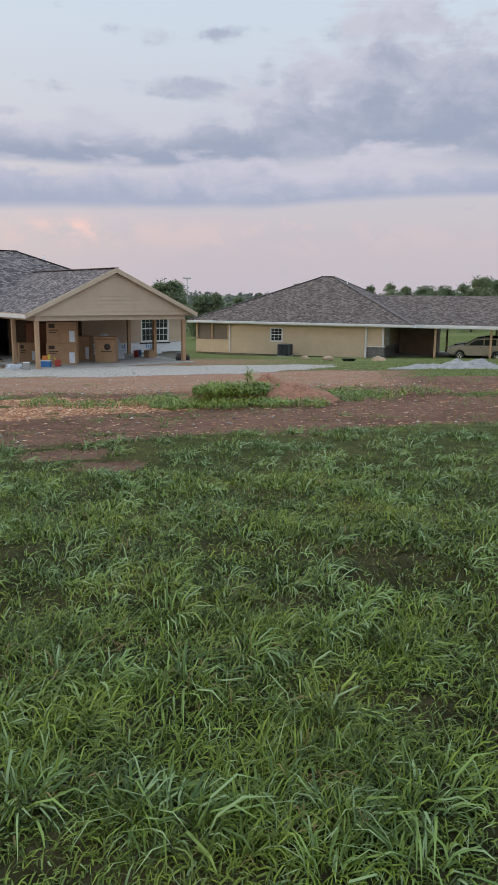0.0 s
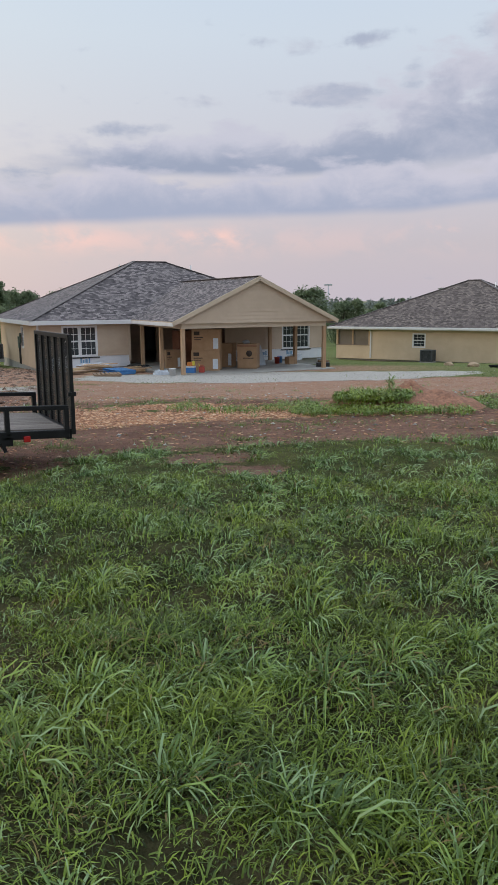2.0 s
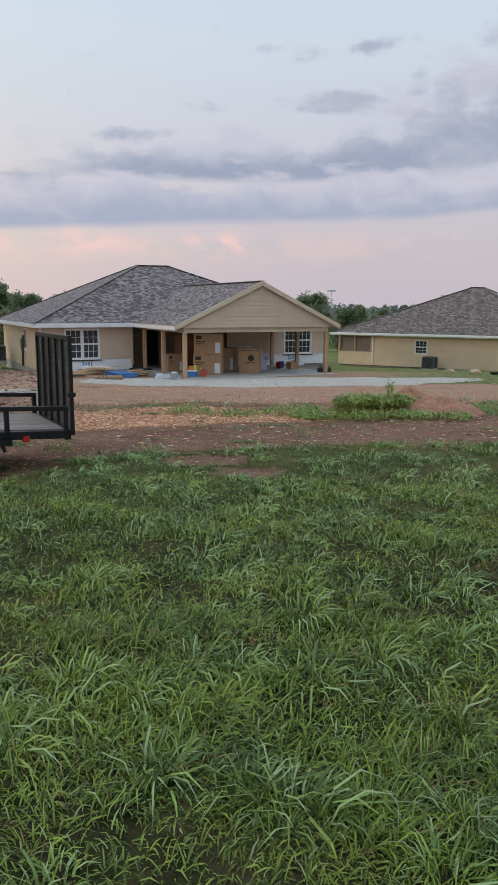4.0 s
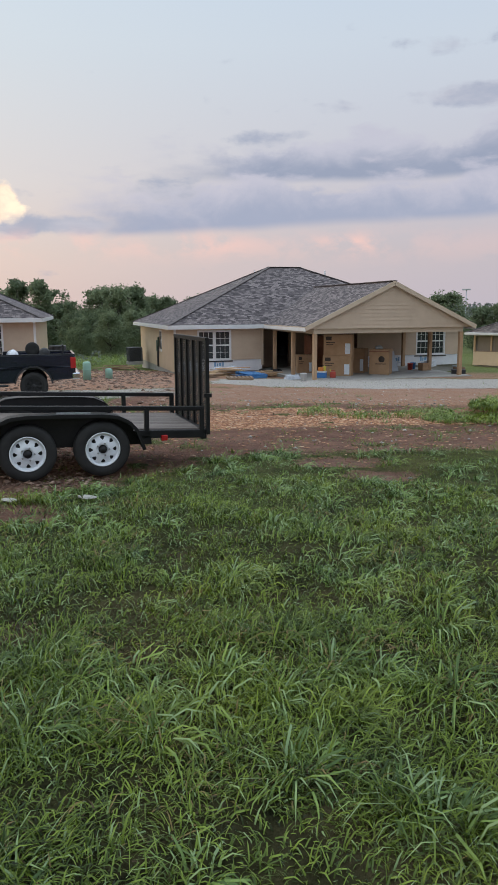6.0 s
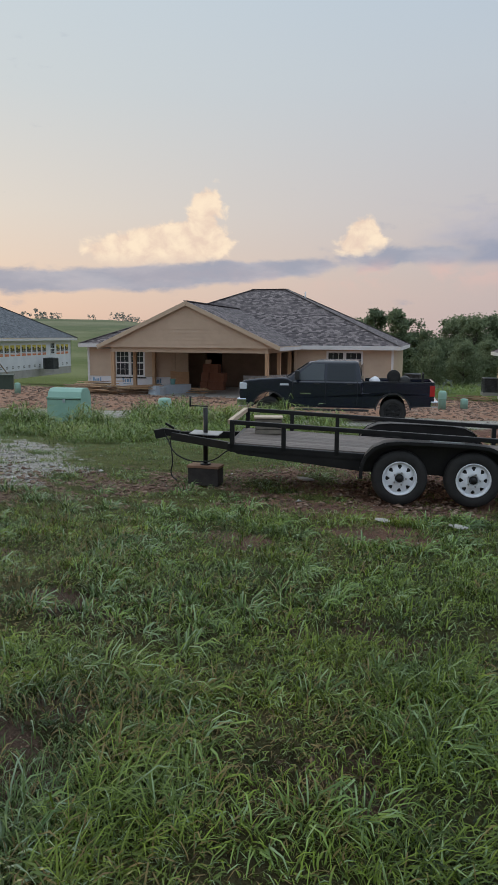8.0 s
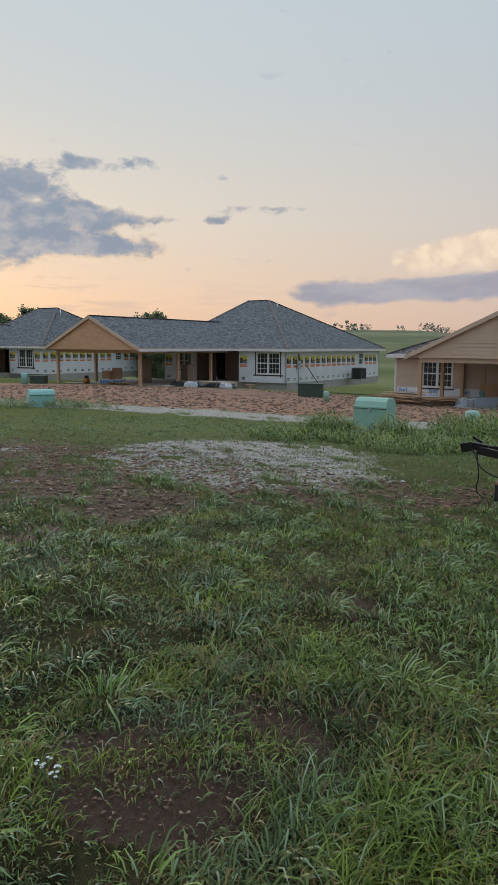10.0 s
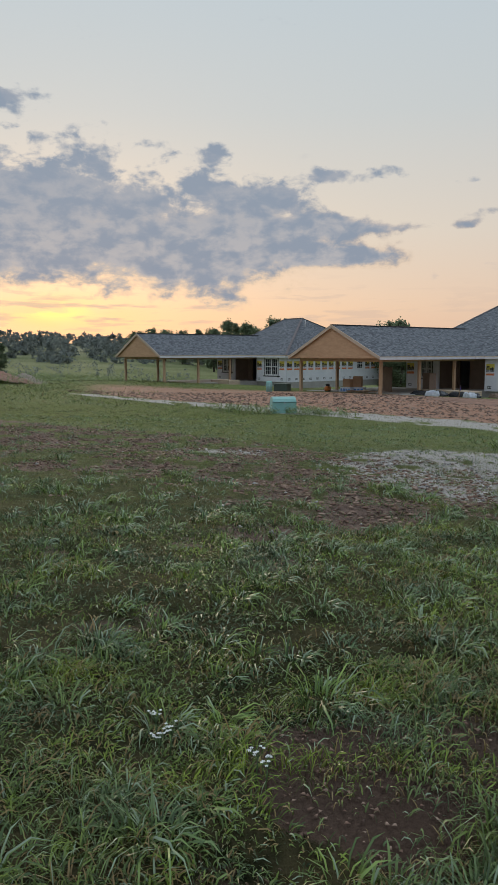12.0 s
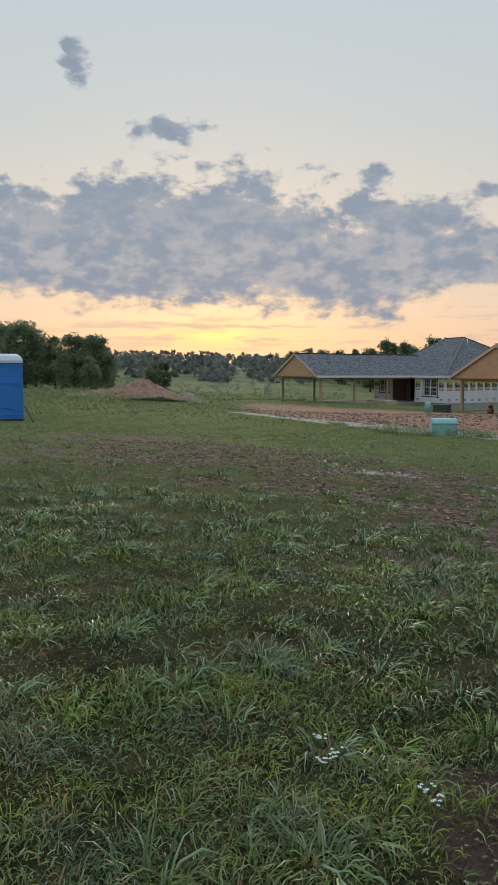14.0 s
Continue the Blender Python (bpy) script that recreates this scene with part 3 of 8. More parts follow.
    stone = mixed(t, ramp(t, fine, [(0.3, 0.0), (0.65, 1.0)]), (0.25, 0.225, 0.20), (0.60, 0.56, 0.52))

    def edge(mask, width=0.35, ragged=1.5):
        f = maths(t, "ADD", mask, maths(t, "MULTIPLY", maths(t, "SUBTRACT", maths(t, "ADD", maths(t, "MULTIPLY", mid, 0.6), maths(t, "MULTIPLY", fine, 0.4)), 0.5), ragged))
        return ramp(t, f, [(0.5 - width / 2, 0.0), (0.5 + width / 2, 1.0)])

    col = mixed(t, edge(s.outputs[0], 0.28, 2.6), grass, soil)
    col = mixed(t, edge(s.outputs[1]), col, redsoil)
    col = mixed(t, edge(s.outputs[2]), col, stone)
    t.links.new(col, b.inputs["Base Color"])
    t.links.new(maths(t, "ADD", 0.62, maths(t, "MULTIPLY", coarse, 0.4), clamp=True), b.inputs["Roughness"])
    b.inputs["Specular IOR Level"].default_value = 0.04
    bn = t.nodes.new("ShaderNodeBump")
    bn.inputs["Strength"].default_value, bn.inputs["Distance"].default_value = 1.0, 0.09
    t.links.new(maths(t, "ADD", mid, maths(t, "MULTIPLY", fine, 0.5)), bn.inputs["Height"])
    t.links.new(bn.outputs[0], b.inputs["Normal"])
    return m


M_GROUND = ground_mat()
build_ground()

# ---- houses ----
def cells(bm, u0, u1, z0, z1, holes, put):
    """Splits a wall rectangle round its openings and calls put(u0, u1, z0, z1) for each solid cell."""
    us = sorted({u0, u1, *[c for h in holes for c in h[:2] if u0 < c < u1]})
    zs = sorted({z0, z1, *[c for h in holes for c in h[2:] if z0 < c < z1]})
    for a, b in zip(us, us[1:]):
        for c, d in zip(zs, zs[1:]):
            cu, cz = (a + b) / 2, (c + d) / 2
            if not any(h[0] < cu < h[1] and h[2] < cz < h[3] for h in holes):
                put(a, b, c, d)


def wall(name, parent, m, length, z0, z1, holes, mats, lap=True, thick=0.14, top=None, course=0.178, wrap=0.0, backing=True):
    """A wall of that length along local x, its face to -y, with openings, lap boards and house wrap at its foot.
    mats: siding, wrap. top(x): the highest z at x, for gables."""
    bm, boards = bmesh.new(), []
    if backing:
        cells(bm, 0, length, z0, z1, holes, lambda a, b, c, d: add_box(bm, a, b, 0.0, thick, c, d, 1))
    if lap:
        z = max(z0, z0 + wrap)
        while z < z1 - 0.01:
            zt = min(z + course, z1)
            lo, hi = 0.0, length
            if top is not None:
                inside = [k * length / 200 for k in range(201) if top(k * length / 200) > z + 0.09]
                if not inside:
                    break
                lo, hi = inside[0], inside[-1]
            spans = [(lo, hi)]
            for h in holes:
                if h[2] < zt - 0.02 and h[3] > z + 0.02:
                    spans = [s for a, b in spans for s in ((a, min(b, h[0])), (max(a, h[1]), b)) if s[1] - s[0] > 0.02]
            for a, b in spans:
                bb = bmesh.new()
                boards.append(bb)
                vs = [bb.verts.new(c) for c in ((a, -0.03, z), (b, -0.03, z), (b, -0.012, zt + 0.012), (a, -0.012, zt + 0.012), (a, 0, z), (b, 0, z), (b, 0, zt), (a, 0, zt))]
                for q in ((0, 1, 2, 3), (4, 5, 1, 0), (0, 3, 7, 4), (1, 5, 6, 2)):
                    bb.faces.new([vs[i] for i in q])
            z = zt
    bmesh.ops.remove_doubles(bm, verts=list(bm.verts), dist=1e-4)
    if not backing:
        add_box(bm, 0.3, length - 0.3, 0.001, 0.02, z0, z0 + 0.1, 1)
    ob = part(name, bm, mats, parent)
    ob.matrix_local = m
    for bb in boards:
        part("siding_board", bb, mats[0], ob)
    return ob


def window(parent, m, w, h, leaves=2, label="white twin sash window with dark panes"):
    """Sash windows side by side with bars, origin at the lower left of the opening, face to -y."""
    bm = bmesh.new()
    t = 0.07
    add_box(bm, -t, w + t, -0.05, 0.05, -t, 0)
    add_box(bm, -t, w + t, -0.05, 0.05, h, h + t)
    add_box(bm, -t, 0, -0.05, 0.05, 0, h)
    add_box(bm, w, w + t, -0.05, 0.05, 0, h)
    for k in range(1, leaves):
        add_box(bm, w * k / leaves - 0.05, w * k / leaves + 0.05, -0.045, 0.05, 0, h)
    ob = part("window", bm, M_TRIM, parent, label)
    ob.matrix_local = m
    lw = w / leaves
    for k in range(leaves):
        a, b = k * lw + (0.05 if k else 0), (k + 1) * lw - (0.05 if k < leaves - 1 else 0)
        bm = bmesh.new()
        for c, d in ((0, h / 2), (h / 2, h)):
            add_box(bm, a, b, -0.02, 0.02, c, c + 0.045)
            add_box(bm, a, b, -0.02, 0.02, d - 0.03, d)
            add_box(bm, a, a + 0.035, -0.02, 0.02, c, d)
            add_box(bm, b - 0.035, b, -0.02, 0.02, c, d)
            for j in (1, 2):
                x = a + (b - a) * j / 3
                add_box(bm, x - 0.009, x + 0.009, -0.008, 0.008, c, d)
            zc = (c + d) / 2
            add_box(bm, a, b, -0.008, 0.008, zc - 0.009, zc + 0.009)
        part("sash", bm, M_TRIM, ob)
        part("pane", box(a, b, 0.012, 0.018, 0, h), M_GLASS, ob)
    return ob


def roof_piece(bm, uvl, pts, thick=0.14, mat=0):
    """One roof plane with thickness; the UVs run in metres along the eave and up the slope."""
    p = [Vector(q) for q in pts]
    n = (p[1] - p[0]).cross(p[-1] - p[0]).normalized()
    if n.z < 0:
        p = p[::-1]
        n = -n
    along = Vector((-n.y, n.x, 0)).normalized() if abs(n.z) < 0.999 else Vector((1, 0, 0))
    up = n.cross(along)
    a = [bm.verts.new(q) for q in p]
    b = [bm.verts.new(q - Vector((0, 0, thick))) for q in p]
    faces = [bm.faces.new(a), bm.faces.new(b[::-1])]
    for k in range(len(p)):
        j = (k + 1) % len(p)
        faces.append(bm.faces.new((a[k], b[k], b[j], a[j])))
    for i, f in enumerate(faces):
        f.material_index = 0 if i == 0 else 1
        for lp in f.loops:
            lp[uvl].uv = (lp.vert.co.dot(along), lp.vert.co.dot(up))


def hip_roof(parent, x0, x1, y0, y1, ze, r0, r1, yr, zr, mats):
    bm = bmesh.new()
    uvl = bm.loops.layers.uv.new("UVMap")
    A, B, C, D, R, S = (x0, y0, ze), (x1, y0, ze), (x1, y1, ze), (x0, y1, ze), (r0, yr, zr), (r1, yr, zr)
    for q in ((A, B, S, R), (B, C, S), (C, D, R, S), (D, A, R)):
        roof_piece(bm, uvl, q)
    ob = part("roof", bm, mats, parent)
    bm = bmesh.new()
    for p, q in ((A, R), (B, S), (C, S), (D, R), (R, S)):
        add_bar(bm, Vector(p) + Vector((0, 0, 0.01)), Vector(q) + Vector((0, 0, 0.02)), 0.24, 0.025)
    part("ridge_cap", bm, M_RIDGE, ob)
    bm = bmesh.new()
    for p, q in (((x0, y0), (x1, y0)), ((x1, y0), (x1, y1)), ((x1, y1), (x0, y1)), ((x0, y1), (x0, y0))):
        add_bar(bm, (*p, ze - 0.13), (*q, ze - 0.13), 0.03, 0.17)
    part("fascia", bm, M_TRIM, ob, "white fascia board")
    part("soffit", box(x0 + 0.02, x1 - 0.02, y0 + 0.02, y1 - 0.02, ze - 0.19, ze - 0.16), M_TRIM, ob)
    for k, (vx, vy) in enumerate(((r0 - 0.6, yr + 1.2), (r1 + 1.4, yr - 0.9))):
        zv = zr - 0.55 * (1.2 if k == 0 else 1.4) * 0.75
        part("vent_pipe", tube((vx, vy, zv - 0.4), (vx, vy, zv + 0.35), 0.05, 8), M_TRIM, ob, "white vent pipe")
    return ob


def gable_porch(parent, w, ov, front, y_end, ze, za, mats, gable_mat, rake, ridge_x=None):
    """The porch's pitched roof, running back into the main roof, with its closed gable."""
    c = w / 2 if ridge_x is None else ridge_x
    bm = bmesh.new()
    uvl = bm.loops.layers.uv.new("UVMap")
    for x in (-ov, w + ov):
        roof_piece(bm, uvl, ((x, -front, ze), (c, -front, za), (c, y_end, za), (x, y_end, ze)), 0.12)
    ob = part("porch_roof", bm, mats, parent)
    bm = bmesh.new()
    add_bar(bm, (c, -front, za + 0.015), (c, y_end, za + 0.015), 0.26, 0.03)
    part("ridge_cap", bm, M_RIDGE, ob)
    bm = bmesh.new()
    for x in (-ov, w + ov):
        add_bar(bm, (x, -front - 0.02, ze - 0.10), (c, -front - 0.02, za - 0.10), 0.04, 0.2)
    part("rake_board", bm, rake, ob)
    bm = bmesh.new()
    for x in (-ov, w + ov):
        add_bar(bm, (x, -front, ze - 0.13), (x, y_end, ze - 0.13), 0.03, 0.17)
    part("fascia", bm, M_TRIM if rake is M_RAKE else rake, ob)
    slope = (za - ze) / (c + ov)
    top = lambda x: za - 0.16 - slope * abs(x - 0.12 - c)
    if gable_mat is M_PLY:
        bm = bmesh.new()
        z0 = ze - 0.12
        pts = [(-ov + 0.1, z0), (w + ov - 0.1, z0), (c, za - 0.14)]
        f = [bm.verts.new((x, -front + 0.10, z)) for x, z in pts]
        g = [bm.verts.new((x, -front + 0.13, z)) for x, z in pts]
        bm.faces.new(f), bm.faces.new(g[::-1])
        for k in range(3):
            bm.faces.new((f[k], g[k], g[(k + 1) % 3], f[(k + 1) % 3]))
        for k in range(-3, 4):    # sheet joints
            x = c + k * 1.22
            if abs(x - c) < c + ov - 0.8:
                add_box(bm, x - 0.01, x + 0.01, -front + 0.096, -front + 0.11, z0, top(x) + 0.05)
        part("gable_board", bm, gable_mat, parent)
    else:
        bm = bmesh.new()
        z0, y = ze - 0.10, -front + 0.16
        f = [bm.verts.new((x, y, z)) for x, z in ((-ov + 0.12, z0), (w + ov - 0.12, z0), (c, za - 0.14))]
        g = [bm.verts.new((x, y + 0.1, z)) for x, z in ((-ov + 0.12, z0), (w + ov - 0.12, z0), (c, za - 0.14))]
        bm.faces.new(f), bm.faces.new(g[::-1])
        for k in range(3):
            bm.faces.new((f[k], g[k], g[(k + 1) % 3], f[(k + 1) % 3]))
        part("gable_board", bm, gable_mat, parent)
        wall("gable_siding", parent, pose(-ov + 0.12, y - 0.004, 0), w + 2 * ov - 0.24, z0, za, [], [gable_mat, gable_mat], top=lambda x: top(x - ov + 0.24), backing=False)
    bm = bmesh.new()
    add_box(bm, -0.07, w + 0.07, -0.07, 0.07, ze - 0.34, ze - 0.06)
    add_box(bm, -0.07, 0.07, 0.07, y_end, ze - 0.34, ze - 0.06)
    add_box(bm, w - 0.07, w + 0.07, 0.07, y_end, ze - 0.34, ze - 0.06)
    part("beam", bm, M_RAKE if gable_mat is not M_PLY else M_LUMBER, ob)
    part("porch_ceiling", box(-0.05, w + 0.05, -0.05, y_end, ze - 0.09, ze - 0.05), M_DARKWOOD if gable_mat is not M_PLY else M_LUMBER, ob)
    return ob


def post(parent, x, y, z0, z1, w=0.18):
    ob = part("post", box(-w / 2, w / 2, -w / 2, w / 2, 0, z1 - z0, 0.008), M_POST, parent)
    ob.location = (x, y, z0)
    return ob


def wrap_print(parent, m, marks):
    """Bars of colour printed on the house wrap: x0, x1, z0, z1, material."""
    for x0, x1, z0, z1, mat in marks:
        ob = part("wrap_print", box(x0, x1, -0.040, -0.034, z0, z1), mat, parent)
        ob.matrix_local = m


def tan_house(A, az, xl, xr, yl, D, w, d, za, r0, r1, zr, ov, wins, mirror, label, roof):
    """Finished-roof house with a gabled porch on posts. A: foot of the porch's front left post."""
    h = thing("house", pose(*A, 0, 0, az), label, "house")
    ze = 2.52
    yr = yl + D / 2
    part("slab", box(-0.45, w + 0.45, -0.45, yl + 0.2, -0.5, 0.0, 0.01), M_CONC, h, "concrete porch slab")
    part("foundation", box(xl + 0.02, xr - 0.02, yl + 0.2, yl + D - 0.02, -0.6, 0.02), M_CONC, h)
    door_x = wins["door"]
    recess = 1.7
    holes = [(a - xl, a - xl + ww, z, z + hh) for a, z, ww, hh in wins["front"]]
    # front walls stand either side of the recessed entry
    e0, e1 = wins["entry"]
    mats = [M_SIDING, M_WRAP]
    wl = wall("wall", h, pose(xl, yl, 0), e0 - xl, 0, ze - 0.17, [q for q in holes if q[1] < e0 - xl + 0.1], mats, wrap=0.62)
    wr = wall("wall", h, pose(e1, yl, 0), xr - e1, 0, ze - 0.17, [(a - (e1 - xl), b - (e1 - xl), c, dd) for a, b, c, dd in holes if a > e1 - xl - 0.1], mats, wrap=0.62)
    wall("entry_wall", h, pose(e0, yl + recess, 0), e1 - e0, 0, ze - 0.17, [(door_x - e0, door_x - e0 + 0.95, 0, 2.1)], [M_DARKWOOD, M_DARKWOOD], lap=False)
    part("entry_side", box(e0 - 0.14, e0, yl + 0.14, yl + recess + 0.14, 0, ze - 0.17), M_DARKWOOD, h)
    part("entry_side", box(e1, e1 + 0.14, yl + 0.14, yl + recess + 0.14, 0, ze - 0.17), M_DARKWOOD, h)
    # warmer, paler end walls: low sunlight painted into the siding colour
    wall("wall", h, pose(xl, yl + D, 0, 0, 0, -90), D, 0, ze - 0.17, wins["left"], [M_SIDING_TAN_AND_LIT, M_WRAP], wrap=0.0)
    wall("wall", h, pose(xr, yl, 0, 0, 0, 90), D, 0, ze - 0.17, [], [M_SIDING_TAN_AND_LIT, M_WRAP], wrap=0.0)
    wall("wall", h, pose(xr, yl + D, 0, 0, 0, 180), xr - xl, 0, ze - 0.17, [], [M_SIDING, M_WRAP])
    for x in (xl, e0, e1, xr):
        part("corner_trim", box(x - 0.06, x + 0.06, yl - 0.045, yl - 0.002, 0.3, ze - 0.19), M_TRIM if x in (xl, xr) else M_RAKE, h)
    for a, z, ww, hh in wins["front"]:
        window(h, pose(a, yl + 0.02, z), ww, hh)
        part("sill_tape", box(a - 0.15, a + ww + 0.15, yl - 0.045, yl - 0.005, z - 0.14, z - 0.08), M_BLACK, h, "black flashing tape")
    for a, b, c, dd in wins["left"]:
        window(h, pose(xl + 0.02, yl + D - a, c, 0, 0, -90), b - a, dd - c, 1)
    hip_roof(h, xl - 0.45, xr + 0.45, yl - 0.45, yl + D + 0.45, ze, r0, r1, yr, zr, [roof, M_TRIM])
    y_in = yl - 0.45 + (za - ze) / (zr - ze) * (D / 2 + 0.45)
    gable_porch(h, w, ov, 0.35, y_in + 0.6, ze, za, [roof, M_RAKE], M_SIDING, M_RAKE)
    for x in (0, w):
        for y in (0, d / 2, d):
            post(h, x, y, 0, ze - 0.34)
    # print on the wrap
    marks = []
    for a, b in ((e1, xr), (xl, e0)):
        x = a + 0.25
        while x < b - 0.9:
            marks.append((x, x + 0.10, 0.26, 0.52, M_BLUE))
            marks.append((x + 0.14, x + 0.22, 0.26, 0.44, M_BLUE))
            marks.append((x + 0.27, x + 0.40, 0.28, 0.46, M_BLUE))
            marks.append((x + 0.45, x + 0.53, 0.26, 0.52, M_BLUE))
            marks.append((x + 0.05, x + 0.60, 0.16, 0.19, M_BLUE))
            x += 1.9
    wrap_print(h, pose(0, yl + 0.03, 0), marks)
    return h


h2 = tan_house((-11.52, 33.58, -1.87), 41.0, -5.5, 11.9, 6.3, 12.0, 7.9, 5.9, 4.64, 1.8, 3.8, 5.92, 0.62,
               dict(front=[(-4.2, 0.66, 1.75, 1.5), (9.0, 0.66, 1.8, 1.5)], entry=(-0.6, 5.2), door=0.6, left=[(7.4, 8.1, 1.0, 2.1)]), False,
               "tan sided house under construction with a gabled porch and grey shingles", M_ROOF)
h3 = tan_house((-33.53, 18.26, -1.43), 36.5, -4.2, 13.6, 5.75, 12.0, 8.0, 5.6, 4.66, 4.4, 6.5, 5.95, 0.7,
               dict(front=[(-2.45, 0.66, 1.75, 1.5), (10.1, 0.66, 1.85, 1.5)], entry=(1.2, 8.3), door=2.6, left=[]), True,
               "tan sided unfinished house with porch full of cartons and lumber", M_ROOF)


def print_mesh():
    """The maker's mark on the wrap: yellow field, dark bars, orange band, small squares below."""
    bm = bmesh.new()
    put = lambda x0, x1, z0, z1, lift, mat: add_box(bm, x0, x1, -lift, -lift + 0.003, z0, z1, mat)
    put(0, 0.66, 1.52, 1.94, 0.004, 0), put(0, 0.66, 1.12, 1.24, 0.004, 1), put(0, 0.66, 1.27, 1.31, 0.004, 1)
    for u0, u1, zt in ((0.02, 0.09, 1.78), (0.11, 0.17, 1.76), (0.19, 0.26, 1.76), (0.30, 0.36, 1.66), (0.39, 0.45, 1.66), (0.48, 0.54, 1.74), (0.58, 0.64, 1.66)):
        put(u0, u1, 1.38, zt, 0.008, 2)
    put(0.02, 0.26, 1.70, 1.78, 0.009, 2), put(0.30, 0.64, 1.60, 1.66, 0.009, 2)
    put(0.15, 0.45, 0.18, 0.36, 0.008, 2), put(0.19, 0.29, 0.22, 0.32, 0.012, 3), put(0.33, 0.42, 0.22, 0.32, 0.012, 3)
    me = bpy.data.meshes.new("wrap_print")
    bm.to_mesh(me)
    bm.free()
    for q in (M_YELLOW, M_ORANGE, M_BLACK, M_WRAP):
        me.materials.append(q)
    return me


PRINT_MESH = print_mesh()


def wrapped_house(A, az, xl, xr, yl, D, w, za, r0, r1, zr, ov, front, d_left, d_right, wins, entry, label):
    """House with bare wrap, a long porch wing and a plywood gable."""
    h = thing("house", pose(*A, 0, 0, az), label, "house")
    ze = 2.5
    part("slab", box(-0.4, w + 0.4, -0.4, yl + 0.2, -0.5, 0.0, 0.01), M_CONC, h, "concrete porch slab")
    part("foundation", box(xl + 0.02, xr - 0.02, yl + 0.2, yl + D - 0.02, -0.6, 0.02), M_CONC, h)
    holes = [(a - xl, a - xl + ww, z, z + hh) for a, z, ww, hh in wins]
    e0, e1 = entry
    mats = [M_WRAP, M_WRAP]
    wall("wall", h, pose(xl, yl, 0), e0 - xl, 0, ze - 0.17, [q for q in holes if q[1] <= e0 - xl], mats, lap=False)
    wall("wall", h, pose(e1, yl, 0), xr - e1, 0, ze - 0.17, [(a - e1 + xl, b - e1 + xl, c, d) for a, b, c, d in holes if a >= e1 - xl], mats, lap=False)
    wall("entry_wall", h, pose(e0, yl + 1.8, 0), e1 - e0, 0, ze - 0.17, [(0.6, 1.5, 0, 2.1)], [M_DARKWOOD, M_DARKWOOD], lap=False)
    part("entry_side", box(e0 - 0.14, e0, yl + 0.14, yl + 1.9, 0, ze - 0.17), M_DARKWOOD, h)
    part("entry_side", box(e1, e1 + 0.14, yl + 0.14, yl + 1.9, 0, ze - 0.17), M_DARKWOOD, h)
    side_win = [(D - 4.3, D - 3.5, 1.15, 2.05)]
    wall("wall", h, pose(xl, yl + D, 0, 0, 0, -90), D, 0, ze - 0.17, [], mats, lap=False)
    wall("wall", h, pose(xr, yl, 0, 0, 0, 90), D, 0, ze - 0.17, side_win, mats, lap=False)
    wall("wall", h, pose(xr, yl + D, 0, 0, 0, 180), xr - xl, 0, ze - 0.17, [], mats, lap=False)
    for a, z, ww, hh in wins:
        window(h, pose(a, yl + 0.02, z), ww, hh)
        bm = bmesh.new()
        for q in ((a - 0.16, a - 0.075, z - 0.1, z + hh + 0.1), (a + ww + 0.075, a + ww + 0.16, z - 0.25, z + hh + 0.1), (a - 0.3, a + ww + 0.35, z - 0.17, z - 0.08)):
            add_box(bm, q[0], q[1], yl - 0.02, yl - 0.003, q[2], q[3])
        part("flashing_tape", bm, M_BLACK, h, "black flashing tape")
    window(h, pose(xr - 0.02, yl + D - 4.3, 1.15, 0, 0, 90), 0.8, 0.9, 1)
    hip_roof(h, xl - 0.45, xr + 0.45, yl - 0.45, yl + D + 0.45, ze, r0, r1, yl + D / 2, zr, [M_ROOF_BLUE, M_LUMBER])
    y_in = yl - 0.45 + (za - ze) / (zr - ze) * (D / 2 + 0.45)
    gable_porch(h, w, ov, front, y_in + 0.6, ze, za, [M_ROOF_BLUE, M_LUMBER], M_PLY, M_RAKE)
    for y in d_left:
        post(h, 0, y, 0, ze - 0.34)
    for y in d_right:
        post(h, w, y, 0, ze - 0.34)
    # maker's print in bars on the wrap, along front and side walls

    def prints(m, spans, step=0.92):
        for a, b in spans:
            x = a + 0.1
            while x < b - 0.66:
                ob = new("wrap_print", PRINT_MESH)
                ob.parent = h
                ob.matrix_local = m @ pose(x, 0, 0)
                x += step

    solid = []
    xs = sorted([(a - 0.2, a + ww + 0.2) for a, z, ww, hh in wins] + [(e0, e1)])
    lo = xl
    for a, b in xs + [(xr, xr)]:
        if a - lo > 0.7:
            solid.append((lo, a))
        lo = b
    prints(pose(0, yl, 0), solid)
    prints(pose(xr, yl, 0, 0, 0, 90), [(0.0, D - 4.5), (D - 3.2, D)])
    prints(pose(xl, yl + D, 0, 0, 0, -90), [(0, D)])
    return h


h4 = wrapped_house((-53.6, 1.15, -1.17), 41.5, 1.5, 12.65, 9.9, 17.0, 7.5, 4.62, 4.0, 6.0, 6.55, 0.55, 0.75, (0.0, 3.7), (0.0, 3.9, 7.8),
                   [(3.0, 0.9, 0.9, 1.2), (10.2, 0.66, 1.9, 1.5)], (4.6, 8.6), "unfinished house in printed white wrap with a plywood gable porch")
h5 = wrapped_house((-69.9, -15.1, -1.12), 42.5, 1.0, 11.4, 10.2, 14.0, 6.6, 4.5, 3.6, 6.2, 6.25, 0.5, 0.75, (0.0, 3.6), (0.0, 3.7, 7.4),
                   [(2.0, 0.9, 1.2, 1.2), (8.5, 0.66, 1.7, 1.5)], (3.8, 7.2), "unfinished wrapped house at the edge of the meadow")

